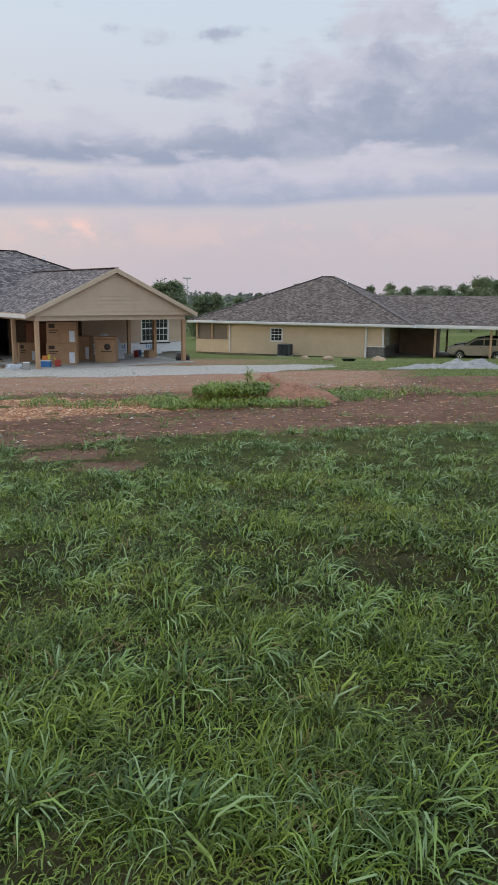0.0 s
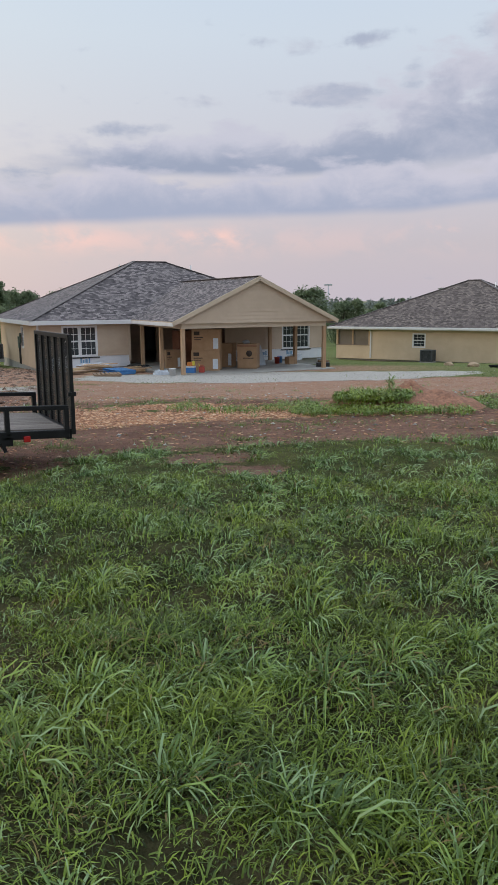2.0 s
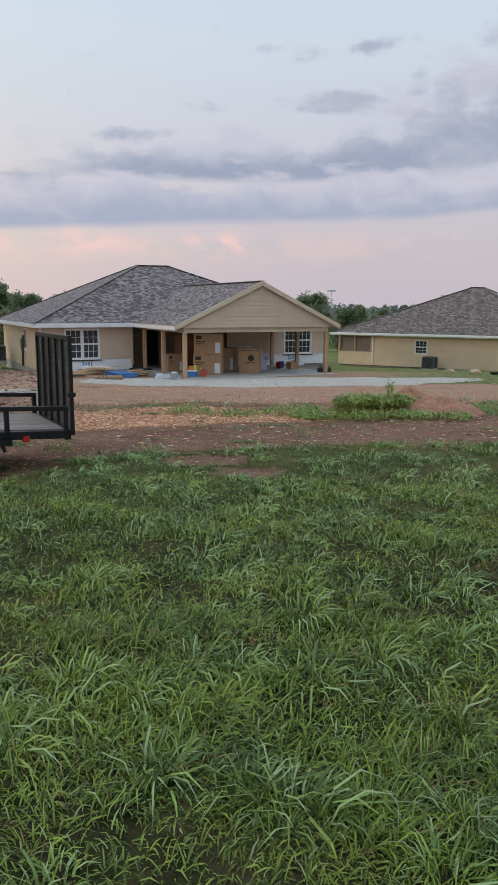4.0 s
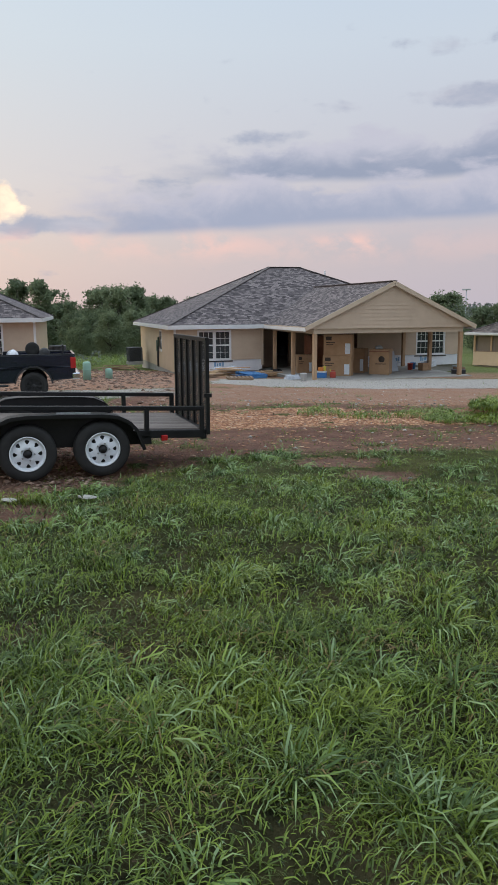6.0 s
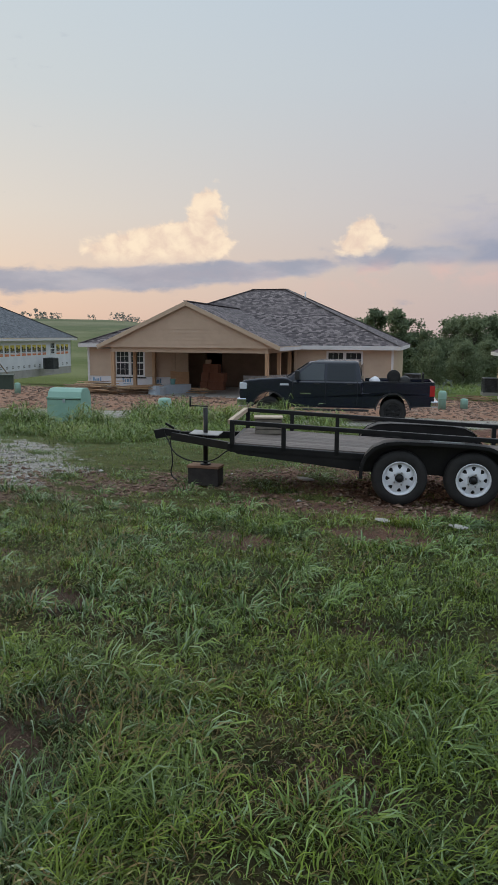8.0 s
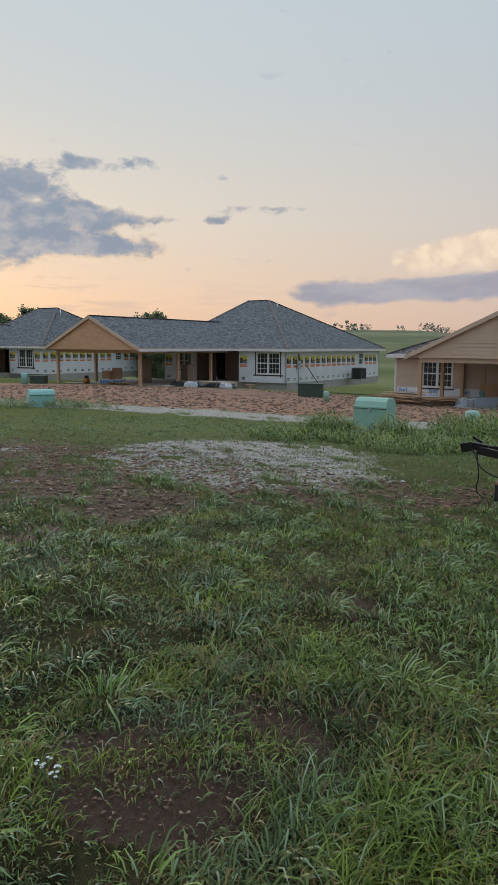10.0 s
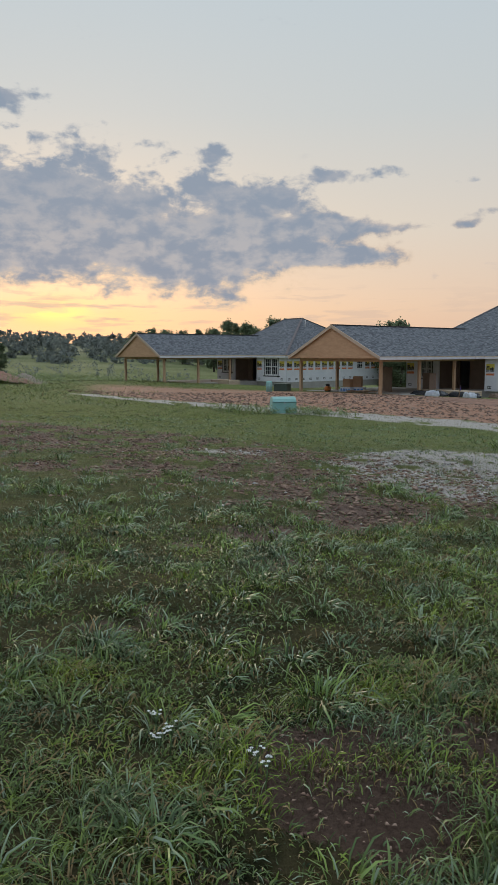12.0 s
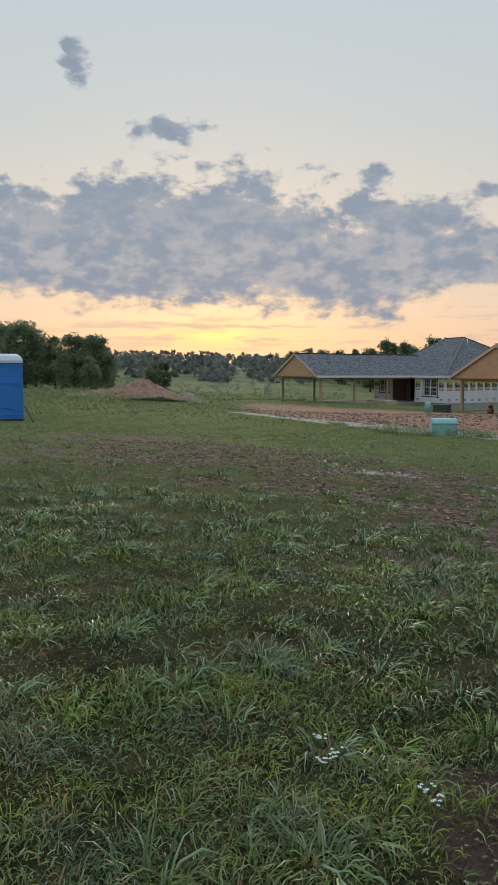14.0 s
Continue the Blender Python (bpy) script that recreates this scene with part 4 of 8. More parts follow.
# ---- utility trailer ----
M_BLACKPAINT = surface("black_painted_steel", (0.007, 0.007, 0.008), (0.018, 0.018, 0.019), 5, 0.42, 0.08, fine=80, spec=0.3)
M_RUBBER = surface("tyre_rubber", (0.012, 0.012, 0.012), (0.03, 0.029, 0.028), 8, 0.8, 0.2)
M_WHEEL = surface("white_wheel_enamel", (0.72, 0.76, 0.80), (0.82, 0.85, 0.88), 8, 0.35, 0.03)
M_DECK = surface("weathered_deck_board", (0.11, 0.09, 0.08), (0.23, 0.195, 0.175), 3, 0.8, 0.3, fine=30, stretch=(0.5, 7, 7), vary=0.6)
M_STEEL = surface("galvanised_steel", (0.35, 0.36, 0.37), (0.5, 0.51, 0.52), 9, 0.4, 0.05, metal=0.9)
M_REDLAMP = plain("red_lamp_lens", (0.42, 0.02, 0.02), 0.2, coat=0.5)
M_BLOCKWOOD = surface("plywood_pad", (0.20, 0.11, 0.07), (0.32, 0.19, 0.12), 5, 0.8, 0.2)
M_CHARBLOCK = surface("dark_block", (0.02, 0.018, 0.017), (0.05, 0.044, 0.04), 9, 0.85, 0.4)
M_CRATE = surface("grey_wooden_crate", (0.12, 0.11, 0.09), (0.24, 0.21, 0.17), 6, 0.8, 0.2)


def lathe(profile, seg=40, axis="y", mat=0, bm=None):
    """Turns a profile of (radius, offset) about an axis."""
    bm = bm or bmesh.new()
    rings = []
    for r, o in profile:
        rings.append([bm.verts.new((r * math.cos(k * math.tau / seg), o, r * math.sin(k * math.tau / seg)) if axis == "y" else
                                   (r * math.cos(k * math.tau / seg), r * math.sin(k * math.tau / seg), o)) for k in range(seg)])
    for a, b in zip(rings, rings[1:]):
        for k in range(seg):
            f = bm.faces.new((a[k], a[(k + 1) % seg], b[(k + 1) % seg], b[k]))
            f.smooth, f.material_index = True, mat
    return bm


def trailer_wheel(parent, x, y, z, side):
    """side -1: its face is towards -y."""
    R = 0.335
    w = part("wheel", lathe([(0.20, -0.085), (0.215, -0.10), (0.27, -0.105), (0.31, -0.095), (R - 0.006, -0.075), (R, -0.05), (R - 0.008, -0.02), (R, -0.017),
                             (R, 0.017), (R - 0.008, 0.02), (R, 0.05), (R - 0.006, 0.075), (0.31, 0.095), (0.27, 0.105), (0.215, 0.10), (0.20, 0.085)], 48), M_RUBBER, parent, "black trailer tyre")
    w.location = (x, y, z)
    if side > 0:
        w.rotation_euler = (0, 0, math.pi)
    bm = lathe([(0.205, -0.095), (0.208, -0.105), (0.198, -0.108), (0.19, -0.095), (0.185, -0.07), (0.178, -0.065), (0.165, -0.068)], 48)
    lathe([(0.205, -0.095), (0.19, 0.02), (0.20, 0.09)], 48, bm=bm)
    # eight spokes between the slots, and the pressed centre
    lathe([(0.118, -0.092), (0.105, -0.100), (0.075, -0.103), (0.055, -0.098), (0.05, -0.08)], 48, bm=bm)
    for k in range(8):
        a0 = (k + 0.5) * math.tau / 8
        pts = []
        for r, half, o in ((0.112, 0.38, -0.096), (0.135, 0.27, -0.088), (0.155, 0.22, -0.078), (0.172, 0.36, -0.068)):
            pts.append([bm.verts.new((r * math.cos(a0 + s * half), o, r * math.sin(a0 + s * half))) for s in (-1, -0.3, 0.3, 1)])
        for a, b in zip(pts, pts[1:]):
            for j in range(3):
                bm.faces.new((a[j], a[j + 1], b[j + 1], b[j]))
    bmesh.ops.recalc_face_normals(bm, faces=list(bm.faces))
    rim = part("rim", bm, M_WHEEL, w, "white spoked steel rim")
    part("brake_drum", lathe([(0.0, -0.055), (0.165, -0.055), (0.17, 0.0)], 32), M_BLACK, w)
    part("hub_cap", lathe([(0.0, -0.145), (0.03, -0.143), (0.042, -0.13), (0.045, -0.08)], 24), M_BLACKPAINT, w, "black hub cap")
    for k in range(5):
        a = k * math.tau / 5
        part("wheel_nut", tube((0.075 * math.cos(a), -0.12, 0.075 * math.sin(a)), (0.075 * math.cos(a), -0.095, 0.075 * math.sin(a)), 0.011, 6), M_STEEL, w)
    return w


def trailer():
    t = thing("utility_trailer", pose(-5.74, 6.79, -0.455, 0, 0, 43.7), "black tandem-axle utility trailer with plank deck and mesh ramp gate", "trailer")
    slope = -0.05
    P = lambda x, y, z: (x, y, z + slope * x)
    near, far, front, rear = 0.14, 1.76, -2.10, 2.19
    zt, zb = 0.845, 0.52
    for y, who in ((near, -1), (far, 1)):
        part("top_rail", bar(P(front, y, zt), P(rear, y, zt), 0.055, 0.055, bevel=0.006), M_BLACKPAINT, t)
        part("side_beam", bar(P(front, y, zb), P(rear, y, zb), 0.06, 0.10, bevel=0.006), M_BLACKPAINT, t)
        for x in (front + 0.03, -1.42, -0.76, 1.45, rear - 0.03):
            part("stake", bar(P(x, y, zb), P(x, y, zt), 0.06, 0.055, up=(1, 0, 0)), M_BLACKPAINT, t)
        # deepening beam under the front half
        bm = bmesh.new()
        q = [P(front, 0, zb - 0.02), P(1.5, 0, zb - 0.02), P(1.5, 0, zb - 0.12), P(-0.45, 0, zb - 0.17), P(front + 0.1, 0, zb - 0.07)]
        a = [bm.verts.new((x, y - 0.03, z)) for x, _, z in q]
        b = [bm.verts.new((x, y + 0.03, z)) for x, _, z in q]
        bm.faces.new(a), bm.faces.new(b[::-1])
        for k in range(len(q)):
            bm.faces.new((a[k], b[k], b[(k + 1) % 5], a[(k + 1) % 5]))
        bmesh.ops.recalc_face_normals(bm, faces=list(bm.faces))
        part("frame_beam", bm, M_BLACKPAINT, t)
        # double fender: a bowed strip with a rolled lip, and its inner panel
        prof = [(-0.47, 0.33), (-0.46, 0.47), (-0.41, 0.60), (-0.32, 0.70), (-0.18, 0.765), (0.0, 0.785), (0.43, 0.79), (0.87, 0.785), (1.05, 0.765), (1.19, 0.70), (1.28, 0.60), (1.33, 0.47), (1.36, 0.36)]
        y0, y1 = (-0.14, near - 0.028) if who < 0 else (far + 0.028, far + 0.30)
        bm = bmesh.new()
        rows = [[bm.verts.new((x, yy, z + slope * x * 0.6 + dz)) for yy in (y0, y1)] for dz in (0, -0.012) for x, z in prof]
        n = len(prof)
        for k in range(n - 1):
            bm.faces.new((rows[k][0], rows[k + 1][0], rows[k + 1][1], rows[k][1]))
            bm.faces.new((rows[n + k][1], rows[n + k + 1][1], rows[n + k + 1][0], rows[n + k][0]))
        for (xa, za_), (xb, zb_) in zip(prof, prof[1:]):
            ye = y0 if who < 0 else y1
            add_bar(bm, (xa, ye, za_ + slope * xa * 0.6 - 0.015), (xb, ye, zb_ + slope * xb * 0.6 - 0.015), 0.016, 0.04)
        fender = part("fender", bm, M_BLACKPAINT, t, "black rolled-edge double fender")
        bm = bmesh.new()
        yi = y1 - 0.012 if who < 0 else y0 + 0.012
        c = [bm.verts.new((x, yi, z + slope * x * 0.6 - 0.006)) for x, z in prof[2:-2]] + [bm.verts.new((x, yi, 0.40)) for x in (1.25, -0.40)]
        bm.faces.new(c)
        part("inner_panel", bm, M_BLACKPAINT, fender)
        for x in (0.0, 0.865):
            trailer_wheel(t, x, 0.0 if who < 0 else far + near, 0.335, who)
        part("tail_lamp", box(1.62, 1.70, y + who * 0.03 - 0.04, y + who * 0.03 + 0.04, 0.36, 0.43, 0.008), M_REDLAMP, t, "red tail lamp")
        part("lamp_bracket", bar((1.36, y, 0.46), (1.68, y, 0.42), 0.05, 0.06), M_BLACKPAINT, t)
    part("fender_step", bar(P(0.35, -0.02, 0.80), P(0.75, -0.02, 0.80), 0.05, 0.02), M_STEEL, t)
    for y, z in ((near, zt), (near, zb)):
        pass
    part("front_rail", bar(P(front, near, zt), P(front, far, zt), 0.055, 0.055), M_RAKE, t, "front rail with worn pale top")
    part("front_beam", bar(P(front, near, zb), P(front, far, zb), 0.06, 0.10), M_BLACKPAINT, t)
    part("rear_beam", bar(P(rear, near, zb - 0.01), P(rear, far, zb - 0.01), 0.07, 0.12), M_BLACKPAINT, t)
    for x in (-1.5, -0.8, -0.1, 0.6, 1.3):
        part("cross_member", bar(P(x, near, zb - 0.03), P(x, far, zb - 0.03), 0.05, 0.07), M_BLACKPAINT, t)
    part("axle", tube((0, 0.05, 0.335), (0, far + 0.09, 0.335), 0.04, 12), M_BLACKPAINT, t)
    part("axle", tube((0.865, 0.05, 0.335), (0.865, far + 0.09, 0.335), 0.04, 12), M_BLACKPAINT, t)
    n = 11
    pw = (far - near - 0.08) / n
    for k in range(n):
        y = near + 0.04 + pw * (k + 0.5)
        part("deck_board", bar(P(front + 0.03, y, zb + 0.045), P(rear - 0.03, y, zb + 0.045), pw - 0.008, 0.035, bevel=0.004), M_DECK, t)
    # ramp gate standing up at the rear
    gx, z0, z1, lean = rear + 0.055, 0.42, 1.60, 0.0
    G = lambda y, z: (gx + lean * (z - z0), y, z)
    gate = part("ramp_gate", bar(G(near - 0.02, z0), G(far + 0.02, z0), 0.05, 0.05), M_BLACKPAINT, t, "upright mesh ramp gate")
    part("gate_bar", bar(G(near - 0.02, z1), G(far + 0.02, z1), 0.05, 0.05), M_BLACKPAINT, gate)
    for k in range(6):
        y = near + (far - near) * k / 5
        part("gate_bar", bar(G(y, z0), G(y, z1), 0.05 if k in (0, 5) else 0.055, 0.045, up=(1, 0, 0)), M_BLACKPAINT, gate)
    bm = bmesh.new()
    gw, gh, step, sl = far - near, z1 - z0, 0.062, 0.5
    for s in (-1, 1):
        c = -gh / sl
        while c < gw + gh / sl:
            # line y = c + s*z/sl clipped to the panel
            zz = [z for z in (0, gh, -s * c * sl, s * (gw - c) * sl) if -1e-6 <= z <= gh + 1e-6 and -1e-6 <= c + s * z / sl <= gw + 1e-6]
            if len(zz) >= 2 and max(zz) - min(zz) > 0.02:
                za_, zb_ = min(zz), max(zz)
                add_bar(bm, G(near + c + s * za_ / sl, z0 + za_), G(near + c + s * zb_ / sl, z0 + zb_), 0.005, 0.007, up=(1, 0, 0))
            c += step
    part("expanded_mesh", bm, M_BLACKPAINT, gate)
    part("gate_latch", bar((rear, near - 0.03, 0.9), (rear + 0.1, near - 0.03, 0.9), 0.03, 0.05), M_BLACKPAINT, gate)
    # tongue, coupler, jack
    mid = (near + far) / 2
    for y in (near + 0.12, far - 0.12):
        part("tongue_beam", bar(P(front + 0.2, y, zb - 0.02), P(-3.02, mid + (0.06 if y > mid else -0.06), zb - 0.02), 0.05, 0.10), M_BLACKPAINT, t)
    bm = bmesh.new()
    add_bar(bm, P(-2.92, mid, zb + 0.01), P(-3.16, mid, zb + 0.03), 0.09, 0.09)
    add_bar(bm, P(-3.12, mid, zb + 0.02), P(-3.26, mid, zb - 0.02), 0.12, 0.12)
    add_bar(bm, P(-3.0, mid, zb + 0.08), P(-3.12, mid, zb + 0.14), 0.03, 0.03)
    part("coupler", bm, M_BLACKPAINT, t, "black ball coupler")
    jx = -2.56
    jack = part("jack", tube((jx, mid, 0.27), (jx, mid, 1.05), 0.032, 16), M_BLACKPAINT, t, "black screw jack with crank")
    part("jack_foot", tube((jx, mid, 0.255), (jx, mid, 0.275), 0.075, 16), M_BLACKPAINT, jack)
    part("inner_tube", tube((jx, mid, 0.27), (jx, mid, 0.5), 0.024, 12), M_STEEL, jack)
    bm = bmesh.new()
    add_bar(bm, (jx + 0.03, mid, 1.065), (jx - 0.2, mid - 0.05, 1.075), 0.02, 0.015)
    add_tube(bm, (jx - 0.2, mid - 0.05, 1.06), (jx - 0.2, mid - 0.05, 1.2), 0.015, 8)
    part("crank", bm, M_BLACKPAINT, jack)
    part("tongue_plate", bar(P(-2.75, mid, zb + 0.05), P(-2.35, mid, zb + 0.05), 0.42, 0.012), M_STEEL, t, "bare steel tongue plate")
    cu = bpy.data.curves.new("safety_chain", "CURVE")
    cu.dimensions, cu.bevel_depth = "3D", 0.009
    for pts in (((-3.1, mid - 0.08, 0.66), (-2.9, mid - 0.25, 0.42), (-2.5, mid - 0.3, 0.35), (-2.15, near + 0.3, 0.55)), ((-3.05, mid - 0.05, 0.62), (-3.0, mid - 0.12, 0.30), (-3.02, mid - 0.1, 0.12), (-2.93, mid - 0.16, 0.05))):
        s = cu.splines.new("BEZIER")
        s.bezier_points.add(len(pts) - 1)
        for b, p in zip(s.bezier_points, pts):
            b.co, b.handle_left_type, b.handle_right_type = p, "AUTO", "AUTO"
    cu.materials.append(M_BLACKPAINT)
    chain = new("safety_chain", cu)
    chain.parent = t
    return t


trailer()
J = pose(-5.74, 6.79, -0.455, 0, 0, 43.7)
jack_at = J @ Vector((-2.56, 0.95, 0))
jz = gz(jack_at.x, jack_at.y) - 0.01
blk = thing("jack_block", pose(jack_at.x, jack_at.y, jz, 0, 0, 36), "dark masonry block with a plywood pad under the jack", "block")
hb = (-0.455 + 0.255) - jz
bm = box(-0.22, 0.22, -0.12, 0.12, 0, hb - 0.035, 0.012)
part("block", bm, M_CHARBLOCK, blk)
part("pad", box(-0.23, 0.23, -0.13, 0.13, hb - 0.035, hb, 0.005), M_BLOCKWOOD, blk, "brown plywood pad")
cr_at = J @ Vector((-1.72, 1.25, 0.52 + 0.0625 + 0.05 * 1.72))
crate = thing("wooden_crate", pose(*cr_at, 0, 0, 50), "small grey wooden crate standing on the trailer deck", "crate")
for k in range(3):
    part("slat", box(-0.17, 0.17, -0.13, -0.115, 0.01 + k * 0.07, 0.07 + k * 0.07), M_CRATE, crate)
    part("slat", box(-0.17, 0.17, 0.115, 0.13, 0.01 + k * 0.07, 0.07 + k * 0.07), M_CRATE, crate)
    part("slat", box(-0.185, -0.17, -0.13, 0.13, 0.01 + k * 0.07, 0.07 + k * 0.07), M_CRATE, crate)
    part("slat", box(0.17, 0.185, -0.13, 0.13, 0.01 + k * 0.07, 0.07 + k * 0.07), M_CRATE, crate)
part("bottom", box(-0.17, 0.17, -0.115, 0.115, 0.0, 0.02), M_CRATE, crate)
part("lid", box(-0.2, 0.2, -0.15, 0.15, 0.225, 0.245, 0.004), M_RAKE, crate, "pale wooden lid")

# ---- pickup truck ----
M_NAVY = surface("navy_black_car_paint", (0.005, 0.008, 0.018), (0.010, 0.014, 0.030), 1.2, 0.22, 0.0, fine=20, spec=0.5)
M_NAVY.node_tree.nodes["Principled BSDF"].inputs["Coat Weight"].default_value = 0.45
M_NAVY.node_tree.nodes["Principled BSDF"].inputs["Coat Roughness"].default_value = 0.06
M_CHROME = plain("chrome", (0.75, 0.76, 0.78), 0.15, 1.0)
M_AUTOGLASS = plain("tinted_glass", (0.02, 0.024, 0.03), 0.05)
M_CLEARGLASS = plain("clear_glass", (0.07, 0.08, 0.09), 0.06)
M_PLASTIC = surface("black_plastic", (0.012, 0.012, 0.013), (0.025, 0.025, 0.026), 10, 0.6, 0.1)
M_LAMP = plain("headlamp_lens", (0.62, 0.66, 0.72), 0.1, coat=0.5)
M_BEIGE = surface("champagne_car_paint", (0.36, 0.31, 0.25), (0.42, 0.37, 0.30), 1.5, 0.3, 0.0, metal=0.3)


def profile_solid(pts, y0, y1, bevel=0.0):
    """A side outline of (x, z) extruded across y."""
    bm = bmesh.new()
    a = [bm.verts.new((x, y0, z)) for x, z in pts]
    b = [bm.verts.new((x, y1, z)) for x, z in pts]
    bm.faces.new(a), bm.faces.new(b[::-1])
    n = len(pts)
    for k in range(n):
        bm.faces.new((a[k], b[k], b[(k + 1) % n], a[(k + 1) % n]))
    bmesh.ops.recalc_face_normals(bm, faces=list(bm.faces))
    if bevel:
        es = [e for e in bm.edges if abs(e.verts[0].co.y - e.verts[1].co.y) < 1e-5]
        bmesh.ops.bevel(bm, geom=es, offset=bevel, segments=3, affect="EDGES", profile=0.5)
    return bm


def arch(cx, cz, r, a0=0.0, a1=math.pi, n=12):
    return [(cx + r * math.cos(a0 + (a1 - a0) * k / n), cz + r * math.sin(a0 + (a1 - a0) * k / n)) for k in range(n + 1)]


def car_wheel(parent, x, y, z, R, rim_r, mat, face, spokes=8):
    w = part("wheel", lathe([(rim_r, -0.11), (rim_r + 0.03, -0.13), (R - 0.04, -0.13), (R - 0.008, -0.11), (R, -0.07), (R, 0.07), (R - 0.008, 0.11), (R - 0.04, 0.13), (rim_r, 0.11)], 40), M_RUBBER, parent, "black tyre")
    w.location = (x, y, z)
    if face > 0:
        w.rotation_euler = (0, 0, math.pi)
    bm = lathe([(rim_r + 0.006, -0.11), (rim_r, -0.125), (rim_r - 0.02, -0.12), (rim_r - 0.03, -0.05)], 40)
    lathe([(0.0, -0.11), (0.06, -0.11), (0.07, -0.09)], 24, bm=bm)
    for k in range(spokes):
        a = k * math.tau / spokes
        for s in (-0.07, 0.07):
            add_bar(bm, (0.06 * math.cos(a), -0.10, 0.06 * math.sin(a)), ((rim_r - 0.01) * math.cos(a + s * 2), -0.115, (rim_r - 0.01) * math.sin(a + s * 2)), 0.03, 0.025, up=(0, 1, 0))
    part("rim", bm, mat, w)
    part("brake_disc", lathe([(0.0, -0.03), (rim_r - 0.03, -0.03)], 24), M_PLASTIC, w)
    return w


def pickup():
    gx, gy = -14.78, 17.55
    t = thing("pickup_truck", pose(gx, gy, gz(gx, gy) - 0.10, 0, 0, 220.0) @ Matrix.Diagonal((0.97, 1, 1, 1)), "dark navy crew-cab pickup truck parked on the lane", "truck")
    wb, Wd = 3.98, 2.02
    low = [(-1.24, 0.62), (-0.60, 0.58)] + arch(0, 0.45, 0.54, math.pi - 0.15, 0.15) + [(0.62, 0.52), (3.30, 0.52)] + arch(wb, 0.45, 0.54, math.pi - 0.15, 0.15)
    low += [(4.62, 0.56), (4.93, 0.66), (4.99, 0.95), (4.95, 1.24), (4.80, 1.34), (4.2, 1.41), (3.55, 1.445), (3.38, 1.43), (3.20, 1.345), (0.98, 1.345), (0.97, 1.02), (-1.22, 1.02)]
    part("body", profile_solid(low, -Wd, 0.0, 0.05), M_NAVY, t, "navy painted lower body")
    # load bed: side panels, tailgate, floor
    for y0, y1 in ((-0.09, 0.0), (-Wd, -Wd + 0.09)):
        part("bed_side", profile_solid([(-1.24, 1.0), (0.96, 1.0), (0.96, 1.345), (-1.2, 1.345), (-1.25, 1.30)], y0, y1, 0.02), M_NAVY, t)
        part("bed_rail", box(-1.2, 0.95, y0 - 0.01, y1 + 0.01, 1.345, 1.37), M_PLASTIC, t)
    part("tailgate", box(-1.27, -1.19, -Wd + 0.08, -0.08, 0.72, 1.365, 0.015), M_NAVY, t)
    part("bed_liner", box(-1.18, 0.95, -Wd + 0.1, -0.1, 1.02, 1.05), M_PLASTIC, t)
    # cab
    bm = bmesh.new()
    base = [(3.52, -0.035, 1.33), (3.52, -Wd + 0.035, 1.33), (0.99, -Wd + 0.03, 1.33), (0.99, -0.03, 1.33)]
    mid = [(2.66, -0.20, 1.93), (2.66, -Wd + 0.20, 1.93), (1.12, -Wd + 0.20, 1.94), (1.12, -0.20, 1.94)]
    top = [(2.45, -0.32, 1.985), (2.45, -Wd + 0.32, 1.985), (1.22, -Wd + 0.32, 1.985), (1.22, -0.32, 1.985)]
    loops = [[bm.verts.new(p) for p in ring] for ring in (base, mid, top)]
    for a, b in zip(loops, loops[1:]):
        for k in range(4):
            bm.faces.new((a[k], a[(k + 1) % 4], b[(k + 1) % 4], b[k]))
    bm.faces.new(loops[2])
    bmesh.ops.recalc_face_normals(bm, faces=list(bm.faces))
    bmesh.ops.bevel(bm, geom=list(bm.edges), offset=0.035, segments=2, affect="EDGES", profile=0.6)
    cab = part("cab", bm, M_NAVY, t)

    def on_side(pts, out, mat, name, far=False):
        """A pane lying on the cab's sloping side."""
        bm = bmesh.new()
        lay = []
        for lift in (0.0, 0.012):
            ring = []
            for x, z in pts:
                k = (z - 1.40) / 0.53
                y = -0.05 - 0.15 * k + out + lift - 0.012
                ring.append(bm.verts.new((x, y if not far else -Wd - y, z)))
            lay.append(ring)
        bm.faces.new(lay[1]), bm.faces.new(lay[0][::-1])
        for k in range(len(pts)):
            bm.faces.new((lay[0][k], lay[0][(k + 1) % len(pts)], lay[1][(k + 1) % len(pts)], lay[1][k]))
        bmesh.ops.recalc_face_normals(bm, faces=list(bm.faces))
        return part(name, bm, mat, cab)

    for far in (False, True):
        on_side([(3.20, 1.38), (2.20, 1.37), (2.20, 1.89), (2.58, 1.89), (2.82, 1.75)], 0.012, M_CLEARGLASS, "front_side_window", far)
        on_side([(2.10, 1.37), (1.20, 1.38), (1.22, 1.87), (2.10, 1.89)], 0.012, M_AUTOGLASS, "rear_side_window", far)
    bm = bmesh.new()
    vs = [bm.verts.new(p) for p in ((3.42, -0.20, 1.45), (3.42, -Wd + 0.20, 1.45), (2.72, -Wd + 0.30, 1.905), (2.72, -0.30, 1.905))]
    fs = bm.faces.new(vs)
    r = bmesh.ops.extrude_face_region(bm, geom=[fs])
    bmesh.ops.translate(bm, verts=[v for v in r["geom"] if isinstance(v, bmesh.types.BMVert)], vec=(0.03, 0, 0.02))
    part("windscreen", bm, M_AUTOGLASS, cab)
    part("rear_window", box(1.0, 1.03, -Wd + 0.35, -0.35, 1.5, 1.86), M_CLEARGLASS, cab)
    part("cab_seat", box(2.0, 2.15, -0.75, -0.3, 1.4, 1.75, 0.04), M_PLASTIC, cab)
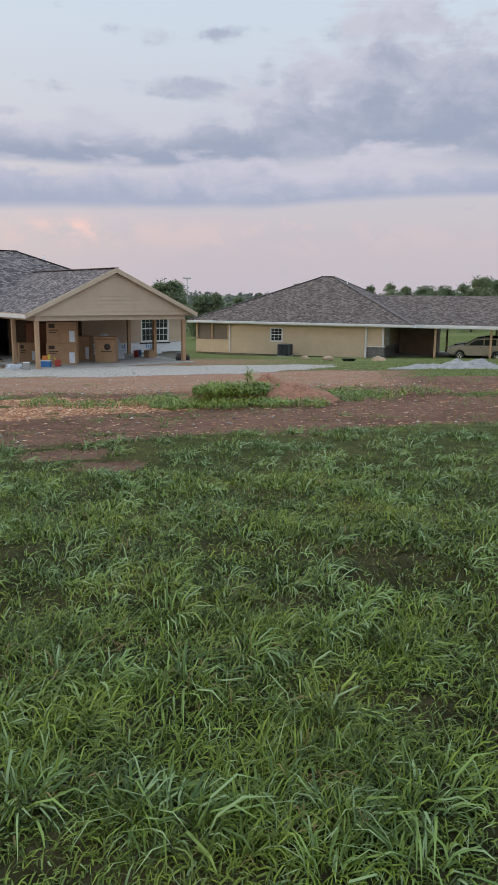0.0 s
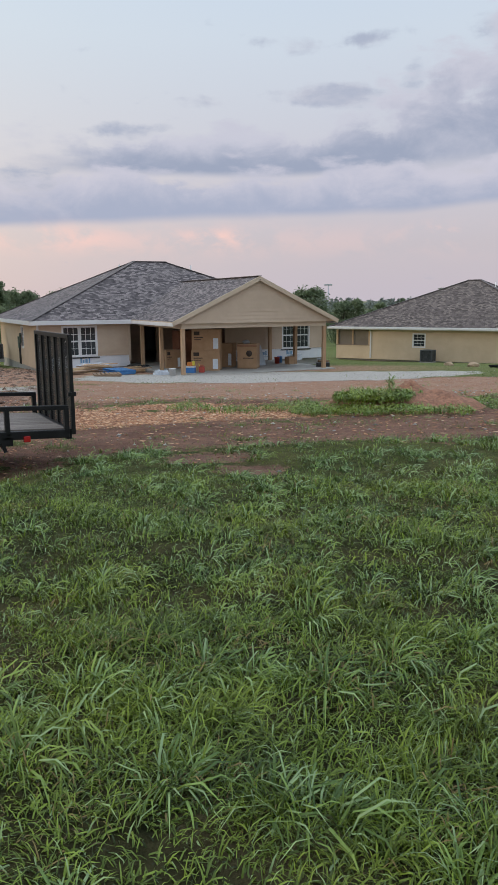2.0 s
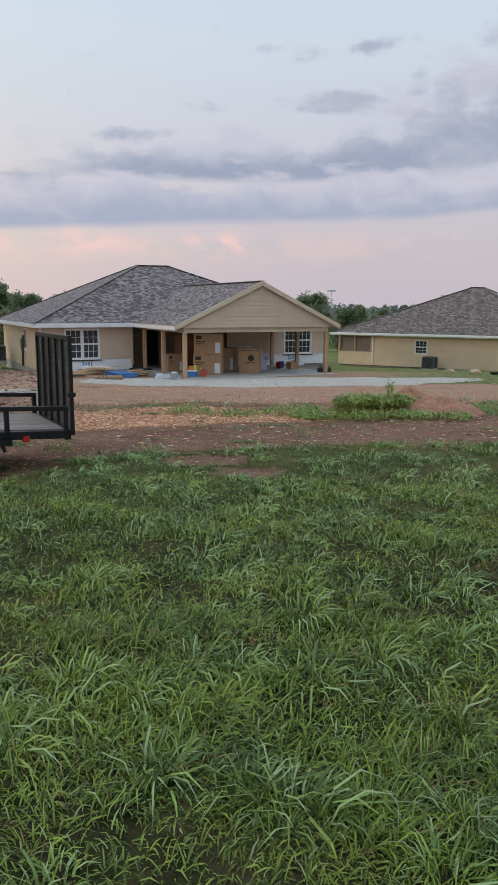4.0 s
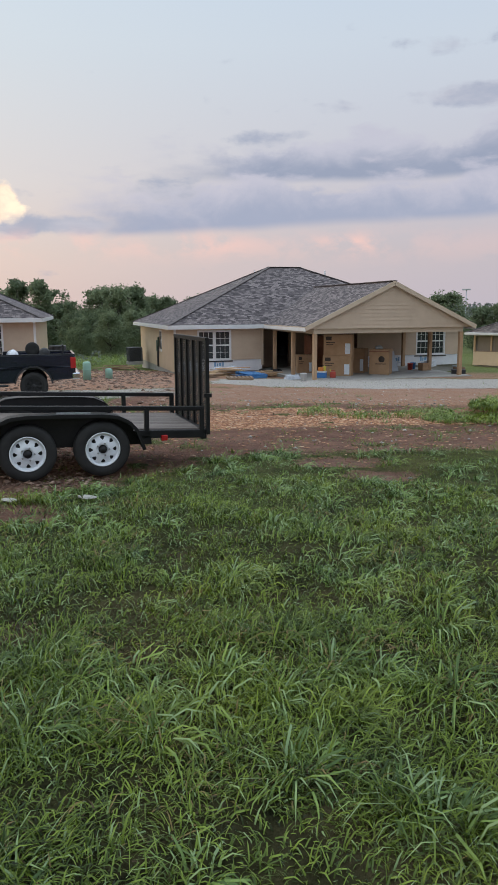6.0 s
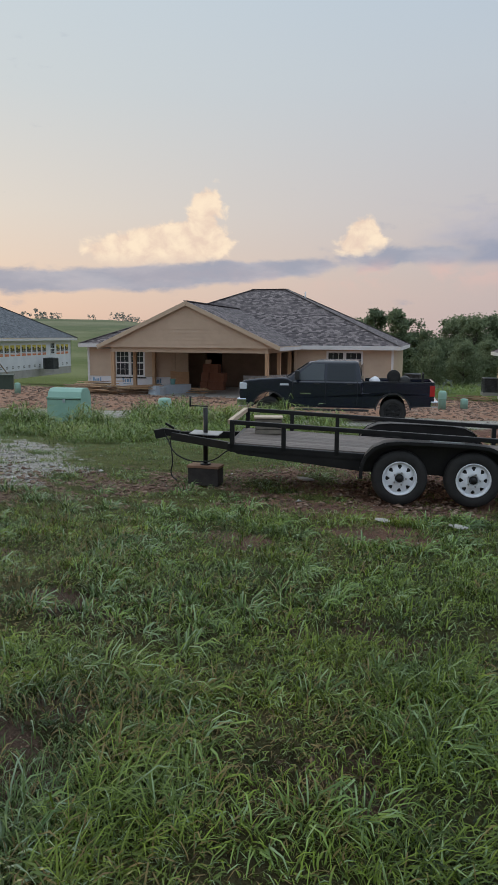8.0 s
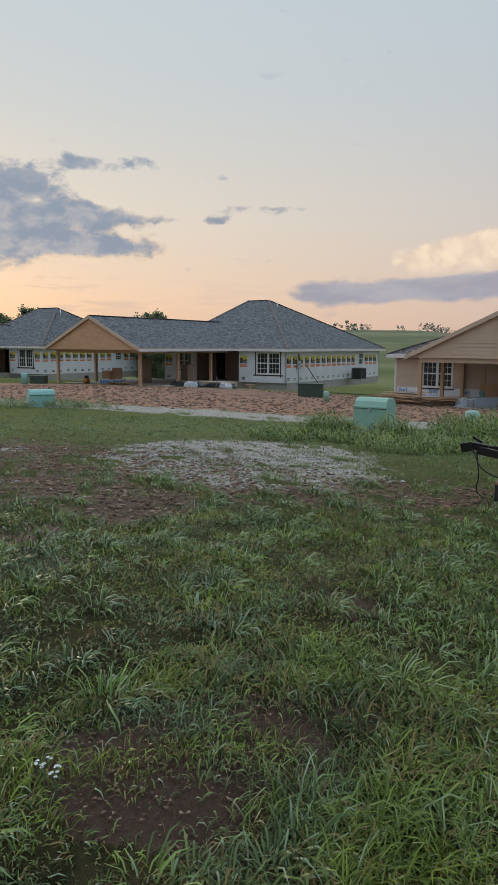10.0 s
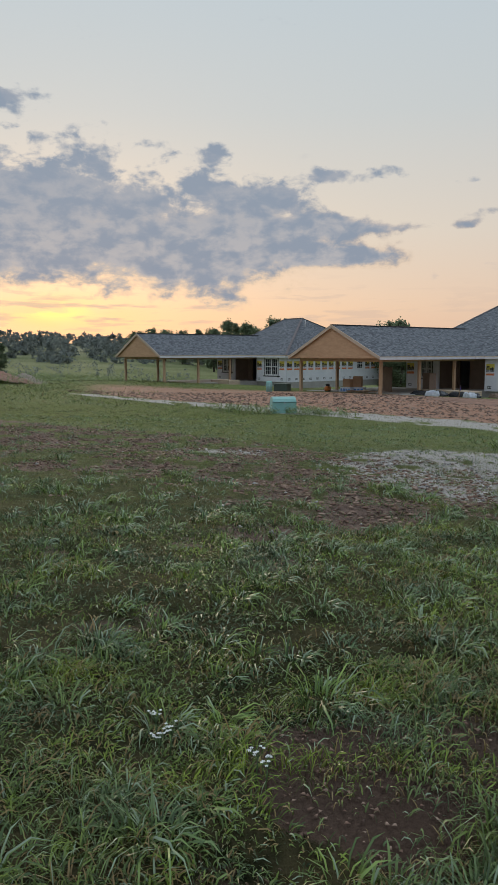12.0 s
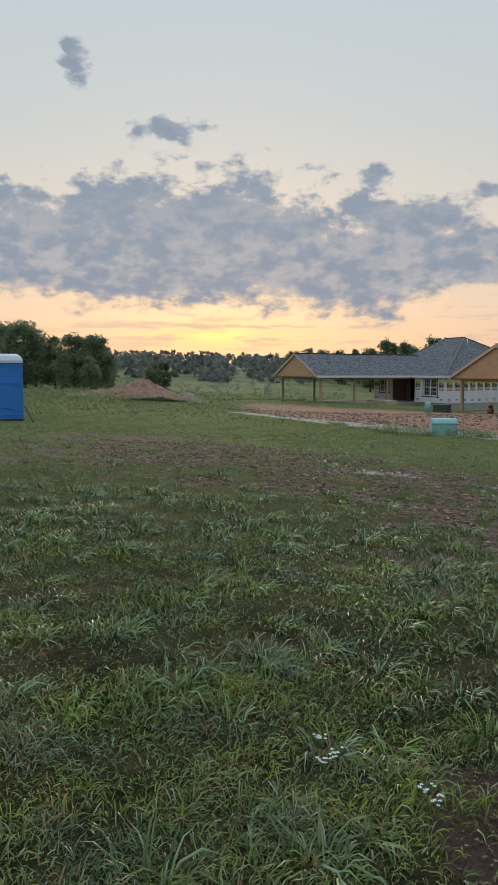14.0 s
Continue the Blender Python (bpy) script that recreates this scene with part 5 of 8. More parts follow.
    # trim
    for y, s in ((0.0, 1), (-Wd, -1)):
        for cx in (0.0, wb):
            bm = bmesh.new()
            pts = arch(cx, 0.45, 0.555, math.pi - 0.1, 0.1, 16)
            for p, q in zip(pts, pts[1:]):
                add_bar(bm, (p[0], y + s * 0.012, p[1]), (q[0], y + s * 0.012, q[1]), 0.05, 0.075, up=(0, 1, 0))
            part("wheel_flare", bm, M_PLASTIC, t)
            car_wheel(t, cx, y - s * 0.13, 0.42, 0.42, 0.26, M_PLASTIC, s)
        part("door_handle", box(2.33, 2.52, y - 0.012 + s * 0.012, y + 0.012 + s * 0.012, 1.255, 1.285), M_PLASTIC, t)
        part("door_handle", box(1.28, 1.47, y - 0.012 + s * 0.012, y + 0.012 + s * 0.012, 1.255, 1.285), M_PLASTIC, t)
        for x in (2.15, 1.13, 3.22):
            part("door_seam", box(x - 0.006, x + 0.006, y - 0.003, y + 0.003, 0.62, 1.38), M_BLACK, t)
        part("name_badge", box(2.62, 2.95, y - 0.004 + s * 0.004, y + 0.004 + s * 0.004, 0.945, 0.975), M_CHROME, t)
        part("fender_badge", box(3.34, 3.62, y - 0.004 + s * 0.004, y + 0.004 + s * 0.004, 1.20, 1.26), M_LAMP, t)
        part("side_step", box(0.75, 3.1, y - 0.08 + s * 0.08, y + 0.08 + s * 0.08, 0.44, 0.50, 0.02), M_PLASTIC, t)
        part("tail_lamp", box(-1.285, -1.12, y - 0.10 if s > 0 else y - 0.01, y + 0.01 if s > 0 else y + 0.10, 0.93, 1.27, 0.02), M_REDLAMP, t, "red tail lamp")
        part("headlamp", box(4.72, 4.97, y - 0.22 if s > 0 else y + 0.0, y + 0.008 if s > 0 else y + 0.22, 1.06, 1.27, 0.03), M_LAMP, t, "clear headlamp")
        m = part("mirror", box(2.98, 3.12, y + s * 0.17 - 0.11, y + s * 0.17 + 0.11, 1.40, 1.68, 0.03), M_PLASTIC, t, "black towing mirror")
        part("mirror_arm", box(3.02, 3.1, y + s * 0.08 - 0.1, y + s * 0.08 + 0.1, 1.46, 1.50), M_PLASTIC, m)
    part("grille", box(4.95, 5.01, -Wd + 0.24, -0.24, 0.82, 1.26, 0.02), M_CHROME, t, "chrome grille")
    part("front_bumper", box(4.72, 5.06, -Wd - 0.01, 0.01, 0.50, 0.78, 0.05), M_CHROME, t, "chrome front bumper")
    part("rear_bumper", box(-1.40, -1.16, -Wd - 0.01, 0.01, 0.60, 0.80, 0.04), M_CHROME, t, "chrome rear bumper")
    return t


pickup()
TRUCK = pose(-14.78, 17.55, gz(-14.78, 17.55) - 0.10, 0, 0, 220.0)
load = thing("air_compressor", TRUCK @ pose(-0.35, -0.7, 1.05), "black wheeled compressor with tube frame in the truck bed", "compressor")
part("tank", lathe([(0.0, -0.35), (0.15, -0.33), (0.17, -0.25), (0.17, 0.25), (0.15, 0.33), (0.0, 0.35)], 20), M_PLASTIC, load).location = (0, 0, 0.3)
part("flywheel", lathe([(0.19, -0.03), (0.21, 0.0), (0.19, 0.03), (0.1, 0.02), (0.0, 0.02)], 24), M_RUBBER, load).location = (0.35, 0.1, 0.45)
for y in (-0.25, 0.25):
    part("leg", box(-0.25, 0.25, y - 0.03, y + 0.03, 0, 0.16), M_PLASTIC, load)
part("frame", bar((-0.55, -0.35, 0.55), (-0.55, 0.35, 0.55), 0.04, 0.04), M_PLASTIC, load)
for y in (-0.35, 0.35):
    part("frame_post", bar((-0.55, y, 0.0), (-0.55, y, 0.57), 0.04, 0.04, up=(1, 0, 0)), M_PLASTIC, load)
sack = thing("white_sack", TRUCK @ pose(0.6, -0.6, 1.05), "white rumpled sack lying in the truck bed", "sack")
bm = bmesh.new()
bmesh.ops.create_icosphere(bm, subdivisions=3, radius=0.2)
for v in bm.verts:
    v.co = Vector((v.co.x, v.co.y * 1.3, max(v.co.z, -0.2) * 1.1 + 0.22)) * (1 + 0.12 * noise.noise(v.co * 6))
part("sack_body", bm, M_WRAP, sack, smooth=True)

# ---- finished neighbour house with carport ----
def finished_house():
    ze, D = 2.52, 12.0
    h = thing("house", pose(6.83, 55.58, -2.94, 0, 0, -17.4), "finished warm-tan ranch house with stone corner and attached carport", "house")
    L = 15.2
    part("foundation", box(-L + 0.02, -0.02, 0.2, D - 0.02, -0.6, 0.05), M_CONC, h)
    wall("wall", h, pose(-12.3, 0, 0), 12.3, 0, ze - 0.17, [(3.5, 4.4, 1.05, 2.0)], [M_SIDING_TAN_AND_LIT, M_SIDING_TAN_AND_LIT])
    window(h, pose(-8.8, 0.02, 1.05), 0.9, 0.95, 1, "small white sash window")
    # screened porch at the end
    wall("porch_wall", h, pose(-L, 0, 0), L - 12.3, 0, 1.05, [], [M_SIDING_TAN_AND_LIT, M_SIDING_TAN_AND_LIT])
    for x in (-L + 0.08, -13.8, -12.4):
        post(h, x, 0.06, 1.05, ze - 0.17, 0.12)
    part("screen", box(-L + 0.1, -12.3, 0.10, 0.12, 1.05, ze - 0.19), M_INSIDE, h, "dark insect screen")
    part("porch_cap", box(-L - 0.02, -12.3, -0.06, 0.14, 1.05, 1.10), M_DARKWOOD, h)
    wall("wall", h, pose(-L, D, 0, 0, 0, -90), D, 0, ze - 0.17, [], [M_SIDING_TAN_AND_LIT, M_SIDING_TAN_AND_LIT])
    wall("wall", h, pose(0, 0, 0, 0, 0, 90), D, 0, ze - 0.17, [(0.9, 2.3, 0.7, 2.2), (8.6, 9.8, 0.7, 2.2)], [M_SIDING, M_SIDING])
    window(h, pose(-0.02, 0.9, 0.7, 0, 0, 90), 1.4, 1.5, 2)
    window(h, pose(-0.02, 8.6, 0.7, 0, 0, 90), 1.2, 1.5, 2)
    wall("wall", h, pose(0, D, 0, 0, 0, 180), L, 0, ze - 0.17, [], [M_SIDING_TAN_AND_LIT, M_SIDING_TAN_AND_LIT])
    # ledge stones at the foot of the corner
    random.seed(5)
    st = bmesh.new()
    z = 0.0
    row = 0
    while z < 0.82:
        hgt = random.uniform(0.09, 0.15)
        y = -0.08
        while y < 6.4:
            ln = random.uniform(0.2, 0.5)
            o = random.uniform(0.05, 0.09)
            add_box(st, 0.03, 0.03 + o, y, min(y + ln - 0.012, 6.4), z, z + hgt - 0.012)
            y += ln
        z += hgt
    z = 0.0
    while z < 0.82:
        hgt, x = random.uniform(0.09, 0.15), -1.2
        while x < 0.1:
            ln = random.uniform(0.2, 0.45)
            add_box(st, x, min(x + ln - 0.012, 0.1), -0.04 - random.uniform(0.05, 0.09), -0.04, z, z + hgt - 0.012)
            x += ln
        z += hgt
    part("stone_cap", box(-1.2, 0.12, -0.16, -0.03, 0.83, 0.89), M_TRIM, h)
    part("stone_base", st, M_STONE, h, "grey ledge-stone base")
    part("stone_cap", box(0.03, 0.16, -0.1, 6.4, 0.83, 0.89), M_CONC, h)
    part("corner_trim", box(-0.1, 0.035, -0.05, -0.006, 0, ze - 0.18), M_TRIM, h)
    bm = bmesh.new()
    add_bar(bm, (-12.25, -0.07, 0.1), (-12.25, -0.07, ze - 0.35), 0.07, 0.09, up=(1, 0, 0))
    add_bar(bm, (-12.25, -0.07, ze - 0.35), (-12.25, -0.4, ze - 0.2), 0.07, 0.09)
    part("downpipe", bm, M_TRIM, h, "white downpipe")
    bm = bmesh.new()
    add_bar(bm, (-1.3, -0.1, 0.0), (-1.3, -0.1, ze - 0.35), 0.10, 0.13, up=(1, 0, 0))
    add_bar(bm, (-1.3, -0.1, ze - 0.35), (-1.3, -0.4, ze - 0.2), 0.10, 0.13)
    part("downpipe", bm, M_TRIM, h, "white downpipe")
    hip_roof(h, -L - 0.5, 2.2, -0.5, D + 0.5, ze, -6.4, -5.5, D / 2, 6.1, [M_ROOF_BROWN, M_TRIM])
    part("gutter", box(-L - 0.55, 2.25, -0.62, -0.52, ze - 0.16, ze - 0.03), M_TRIM, h, "white gutter")
    # carport wing
    bm = bmesh.new()
    uvl = bm.loops.layers.uv.new("UVMap")
    y0, yr, y1, x0, x1, zc = 0.6, 5.2, 9.8, -2.5, 18.0, 4.62
    roof_piece(bm, uvl, ((x0, y0, ze), (x1, y0, ze), (x1, yr, zc), (x0, yr, zc)))
    roof_piece(bm, uvl, ((x0, y1, ze), (x1, y1, ze), (x1, yr, zc), (x0, yr, zc)))
    cr = part("carport_roof", bm, [M_ROOF_BROWN, M_TRIM], h)
    part("fascia", box(1.6, x1, y0 - 0.03, y0, ze - 0.22, ze - 0.04), M_TRIM, cr, "white fascia board")
    part("carport_ceiling", box(2.2, x1 - 0.1, y0 + 0.05, y1 - 0.05, ze - 0.26, ze - 0.22), M_TRIM, cr)
    part("gable_board", profile_solid([(y0 + 0.1, ze - 0.2), (y1 - 0.1, ze - 0.2), (yr, zc - 0.15)], -x1 + 0.1, -x1 + 0.2), M_SIDING_TAN_AND_LIT, cr).rotation_euler = (0, 0, math.pi / 2)
    part("carport_slab", box(0.0, x1, 0.4, 10.2, -0.5, 0.0), M_CONC, h)
    for x in (3.6, 7.5, 11.4, 15.5):
        for y in (1.0, 9.2):
            post(h, x, y, 0, ze - 0.24, 0.16)
    # added solid block, dark brown in place of the shaded recess
    part("recess_block", box(0.16, 3.0, 6.2, 9.6, 0, ze - 0.24), M_DARKWOOD, h, "dark block standing in for the shaded recess under the roof")
    part("back_wall", box(8.8, x1 - 0.2, 9.5, 9.64, 0, ze - 0.22), M_SIDING_TAN_AND_LIT, h)
    return h


H1 = finished_house()


def small_car(m, label, paint):
    c = thing("car", m, label, "car")
    W2 = 1.78
    low = [(-0.85, 0.42), (-0.45, 0.36)] + arch(0, 0.32, 0.37, math.pi - 0.2, 0.2) + [(0.5, 0.30), (2.1, 0.30)] + arch(2.62, 0.32, 0.37, math.pi - 0.2, 0.2)
    low += [(3.1, 0.36), (3.45, 0.45), (3.50, 0.72), (3.35, 0.90), (2.75, 1.0), (2.2, 1.06), (-0.75, 1.08), (-0.88, 0.8)]
    part("body", profile_solid(low, -W2, 0, 0.06), paint, c)
    top = [(2.35, 1.03), (1.55, 1.50), (0.9, 1.60), (-0.3, 1.58), (-0.72, 1.45), (-0.82, 1.03)]
    cab = part("cab", profile_solid(top, -W2 + 0.14, -0.14, 0.07), paint, c)
    for y in (-0.135, -W2 + 0.125):
        for pts in ([(2.1, 1.08), (1.52, 1.44), (1.0, 1.50), (1.0, 1.08)], [(0.92, 1.08), (0.92, 1.51), (0.1, 1.52), (0.1, 1.08)], [(0.02, 1.08), (0.02, 1.51), (-0.45, 1.46), (-0.6, 1.1)]):
            part("side_window", profile_solid(pts, y, y + 0.01), M_AUTOGLASS, cab)
    bm = bmesh.new()
    bm.faces.new([bm.verts.new(p) for p in ((2.36, -0.25, 1.06), (2.36, -W2 + 0.25, 1.06), (1.62, -W2 + 0.3, 1.49), (1.62, -0.3, 1.49))])
    part("windscreen", bm, M_AUTOGLASS, cab)
    for y, s in ((0, 1), (-W2, -1)):
        for x in (0, 2.62):
            car_wheel(c, x, y - s * 0.11, 0.32, 0.32, 0.21, M_CHROME, s, 6)
        part("headlamp", box(3.2, 3.46, y - 0.25 if s > 0 else y + 0.02, y - 0.02 if s > 0 else y + 0.25, 0.70, 0.86, 0.02), M_LAMP, c)
        part("mirror", box(2.0, 2.12, y + s * 0.1 - 0.08, y + s * 0.1 + 0.08, 1.05, 1.18, 0.02), paint, c)
        part("door_handle", box(1.1, 1.25, y - 0.008 + s * 0.008, y + 0.008 + s * 0.008, 0.9, 0.93), M_PLASTIC, c)
    part("bumper", box(3.3, 3.54, -W2 + 0.05, -0.05, 0.40, 0.60, 0.05), paint, c)
    return c


H1M = pose(6.83, 55.58, -2.94, 0, 0, -17.4)
small_car(H1M @ pose(7.9, 2.8, 0, 0, 0, 183) @ pose(0, 0.9, 0), "champagne estate car parked in the carport", M_BEIGE)
small_car(H1M @ pose(7.9, 6.4, 0, 0, 0, 182) @ pose(0, 0.9, 0), "dark blue car parked behind in the carport", M_NAVY)

# ---- trees ----
def leaf_mat(name, dark, light):
    m = bpy.data.materials.new(name)
    m.use_nodes = True
    t = m.node_tree
    b = t.nodes["Principled BSDF"]
    g = t.nodes.new("ShaderNodeNewGeometry")
    tc = t.nodes.new("ShaderNodeTexCoord")
    info = t.nodes.new("ShaderNodeObjectInfo")
    n = noise_tex(t, tc.outputs["Object"], 0.8, 3)
    f = maths(t, "ADD", maths(t, "MULTIPLY", g.outputs["Random Per Island"], 0.6), maths(t, "MULTIPLY", n, 0.5))
    f = maths(t, "ADD", f, maths(t, "MULTIPLY", maths(t, "SUBTRACT", info.outputs["Random"], 0.5), 0.5), clamp=True)
    t.links.new(mixed(t, f, dark, light), b.inputs["Base Color"])
    b.inputs["Roughness"].default_value = 0.6
    b.inputs["Specular IOR Level"].default_value = 0.3
    tr = t.nodes.new("ShaderNodeBsdfTranslucent")
    t.links.new(mixed(t, f, dark, light), tr.inputs[0])
    mx = t.nodes.new("ShaderNodeMixShader")
    mx.inputs[0].default_value = 0.5
    t.links.new(b.outputs[0], mx.inputs[1])
    t.links.new(tr.outputs[0], mx.inputs[2])
    t.links.new(mx.outputs[0], t.nodes["Material Output"].inputs[0])
    return m


# tree greens lifted and greyed to carry part of the haze
M_LEAF = leaf_mat("summer_leaves", (0.10, 0.14, 0.085), (0.24, 0.29, 0.165))
# blue-grey of distance haze painted into the far leaf colour
M_LEAF_HAZED = leaf_mat("hazed_woodland_leaves", (0.15, 0.175, 0.17), (0.26, 0.29, 0.26))
M_BARK = surface("bark", (0.06, 0.05, 0.04), (0.13, 0.11, 0.09), 6, 0.9, 0.6)


def leaf_quads(centres, size, rs):
    """Bent leaf sprays: small quads of random turn at the given centres."""
    n = len(centres)
    a = rs.normal(size=(n, 3))
    a /= np.linalg.norm(a, axis=1)[:, None]
    b = np.cross(a, rs.normal(size=(n, 3)))
    b /= np.linalg.norm(b, axis=1)[:, None]
    s = size * rs.uniform(0.6, 1.3, (n, 1))
    a, b = a * s, b * s * 0.62
    c = np.cross(a, b)
    c = c / np.linalg.norm(c, axis=1)[:, None] * s * 0.25
    v = np.stack([centres - a - b * 0.7, centres + a - b * 0.3 + c, centres + b], 1).reshape(-1, 3)
    f = np.arange(3 * n).reshape(n, 3)
    return v, f


def crown_points(rs, n, height, width, lobes):
    """Leaf centres in uneven lobes, denser towards their skins."""
    cs = []
    for k in range(lobes):
        a = rs.uniform(0, math.tau)
        z = rs.uniform(0.10, 0.95)
        reach = width * 0.5 * math.sin(math.pi * min(0.95, 0.12 + 0.85 * z)) ** 0.6
        r = reach * math.sqrt(rs.uniform(0.05, 0.75))
        cs.append((r * math.cos(a), r * math.sin(a), height * z, width * rs.uniform(0.10, 0.20) * (1.3 - 0.55 * z)))
    per = n // lobes
    out = []
    for x, y, z, rr in cs:
        d = rs.normal(size=(per, 3))
        d /= np.linalg.norm(d, axis=1)[:, None]
        out.append(np.array([x, y, z]) + d * rr * (rs.uniform(0.1, 1.15, (per, 1)) ** 0.6) * np.where(rs.uniform(0, 1, (per, 1)) < 0.2, 1.4, 1.0) * [1, 1, 0.85])
    return np.concatenate(out), cs


def tree(seed, width, lobes, leaves, size):
    """A tree ten metres high at the origin."""
    rs = np.random.RandomState(seed)
    pts, cs = crown_points(rs, leaves, 10.0, width, lobes)
    t = thing("tree", Matrix(), "leafy green deciduous tree behind the houses", "tree", "trees round the site")
    bm = bmesh.new()
    add_tube(bm, (0, 0, -0.4), (0.1, 0.05, 3.2), 0.24, 8, 0.17)
    add_tube(bm, (0.1, 0.05, 3.2), (0.0, 0.2, 6.8), 0.17, 8, 0.06)
    for x, y, z, r in cs[::4]:
        z0 = min(6.0, max(2.0, z * 0.6))
        add_tube(bm, (0.05, 0.1, z0), (x, y, z), 0.08, 5, 0.02)
    part("trunk", bm, M_BARK, t, "brown tapered trunk with limbs")
    v, f = leaf_quads(pts, size, rs)
    cr = new("crown", mesh_from("crown", v, f, M_LEAF))
    cr.parent = t
    return t


random.seed(11)
KINDS = [tree(1, 6.6, 90, 9000, 0.20), tree(2, 5.4, 80, 8000, 0.19), tree(3, 7.4, 100, 10000, 0.20), tree(4, 3.9, 70, 7000, 0.18)]
GROVE_A = ((-57.9, 66.2, 9.2), (-53.7, 64.5, 8.9), (-57.4, 71.8, 8.2), (-48.5, 63.5, 6.3), (-54.8, 77.5, 8.5), (-50.4, 74.5, 8.4), (-51.1, 78.8, 8.6), (-52.6, 84.9, 7.7), (-53.1, 90.5, 7.6), (-52.2, 96.7, 7.9), (-67.8, 73.4, 8.6), (-43.2, 57.5, 4.4), (-42.0, 60.8, 4.9), (-41.0, 63.9, 5.1), (-51.3, 80.0, 8.8), (-54.9, 89.6, 7.5), (-50.6, 86.3, 7.6))
GROVE_B = ((-16.4, 98.8, 7.4), (-10.1, 84.5, 5.1), (-8.6, 83.7, 5.4), (-6.6, 79.9, 4.1), (-10.1, 139.8, 5.2), (-6.5, 150.0, 5.9), (-3.3, 150.1, 5.4), (0.7, 120.2, 7.3), (12.5, 124.7, 6.8), (15.0, 119.3, 7.0), (18.3, 123.9, 6.7), (22.3, 128.4, 6.7), (23.5, 118.0, 6.5), (27.0, 122.3, 6.8), (26.3, 107.1, 7.4), (29.4, 111.5, 7.2), (13.3, 99.4, 5.7), (19.2, 103.5, 5.4), (23.0, 97.6, 5.6))
GROVE_C = ((-74.2, 11.5, 7.5), (-77.3, 11.0, 7.7), (-115.1, -1.2, 9.8), (-149.6, -11.6, 10.6), (-149.9, -7.8, 10.2), (-149.4, -14.1, 9.0), (-88.3, -57.1, 8.6), (-85.3, -52.5, 8.8), (-92.9, -55.4, 6.7), (-87.2, -49.2, 7.1), (-84.9, -45.2, 7.2), (-87.8, -43.9, 7.3), (-94.7, -45.7, 6.3), (-74.6, -41.1, 4.3), (-78.7, -39.8, 4.3), (-83.5, -34.0, 4.0), (-79.3, -31.0, 4.1))
GROVE_D = ((-189.2, -18.1, 9.8), (-169.7, -11.9, 11.2), (-169.9, -7.6, 10.2), (-198.8, -22.8, 9.9), (-198.2, -27.2, 9.3), (-217.3, -34.8, 9.3), (-226.5, -40.7, 9.5), (-225.7, -44.9, 8.5))
used = set()
for x, y, hgt in GROVE_A + GROVE_B + GROVE_C + GROVE_D:
    k = random.randrange(4)
    m = pose(x, y, gz(x, y) - 0.1, 0, 0, random.uniform(0, 360))
    s = hgt / 10.0
    wide = s * random.uniform(0.95, 1.3)
    if k not in used:
        used.add(k)
        ob = KINDS[k]
        ob.matrix_basis = m @ Matrix.Diagonal((wide, wide, s, 1))
    else:
        ob = copy_thing(KINDS[k], m)
        ob.matrix_basis = m @ Matrix.Diagonal((wide, wide, s, 1))


def woodland(name, label, az0, az1, d0, d1, n, h0, h1, seed, leaves=220):
    """A far belt of trees, as one mass of leaf clumps."""
    rs = np.random.RandomState(seed)
    vs, fs, off = [], [], 0
    for k in range(n):
        a, d = radians(rs.uniform(az0, az1)), math.sqrt(rs.uniform(d0 * d0, d1 * d1))
        x, y, hh = -math.sin(a) * d, math.cos(a) * d, rs.uniform(h0, h1)
        pts, _ = crown_points(rs, leaves, hh, hh * rs.uniform(0.6, 1.0), 11)
        v, f = leaf_quads(pts + [x, y, gz(x, y) - 0.28 * hh], 0.075 * hh, rs)
        vs.append(v), fs.append(f + off)
        off += len(v)
    ob = new(name, mesh_from(name, np.concatenate(vs), np.concatenate(fs), M_LEAF_HAZED))
    return tagged(ob, label, "woodland", kind="stuff")


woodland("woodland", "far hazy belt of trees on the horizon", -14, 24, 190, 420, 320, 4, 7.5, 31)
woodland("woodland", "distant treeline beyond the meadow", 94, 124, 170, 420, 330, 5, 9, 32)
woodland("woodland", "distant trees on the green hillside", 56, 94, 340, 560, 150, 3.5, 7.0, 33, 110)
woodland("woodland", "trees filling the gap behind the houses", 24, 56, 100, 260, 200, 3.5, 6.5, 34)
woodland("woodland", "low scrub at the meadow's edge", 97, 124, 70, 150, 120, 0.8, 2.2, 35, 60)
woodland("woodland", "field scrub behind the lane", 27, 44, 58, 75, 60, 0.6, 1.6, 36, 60)

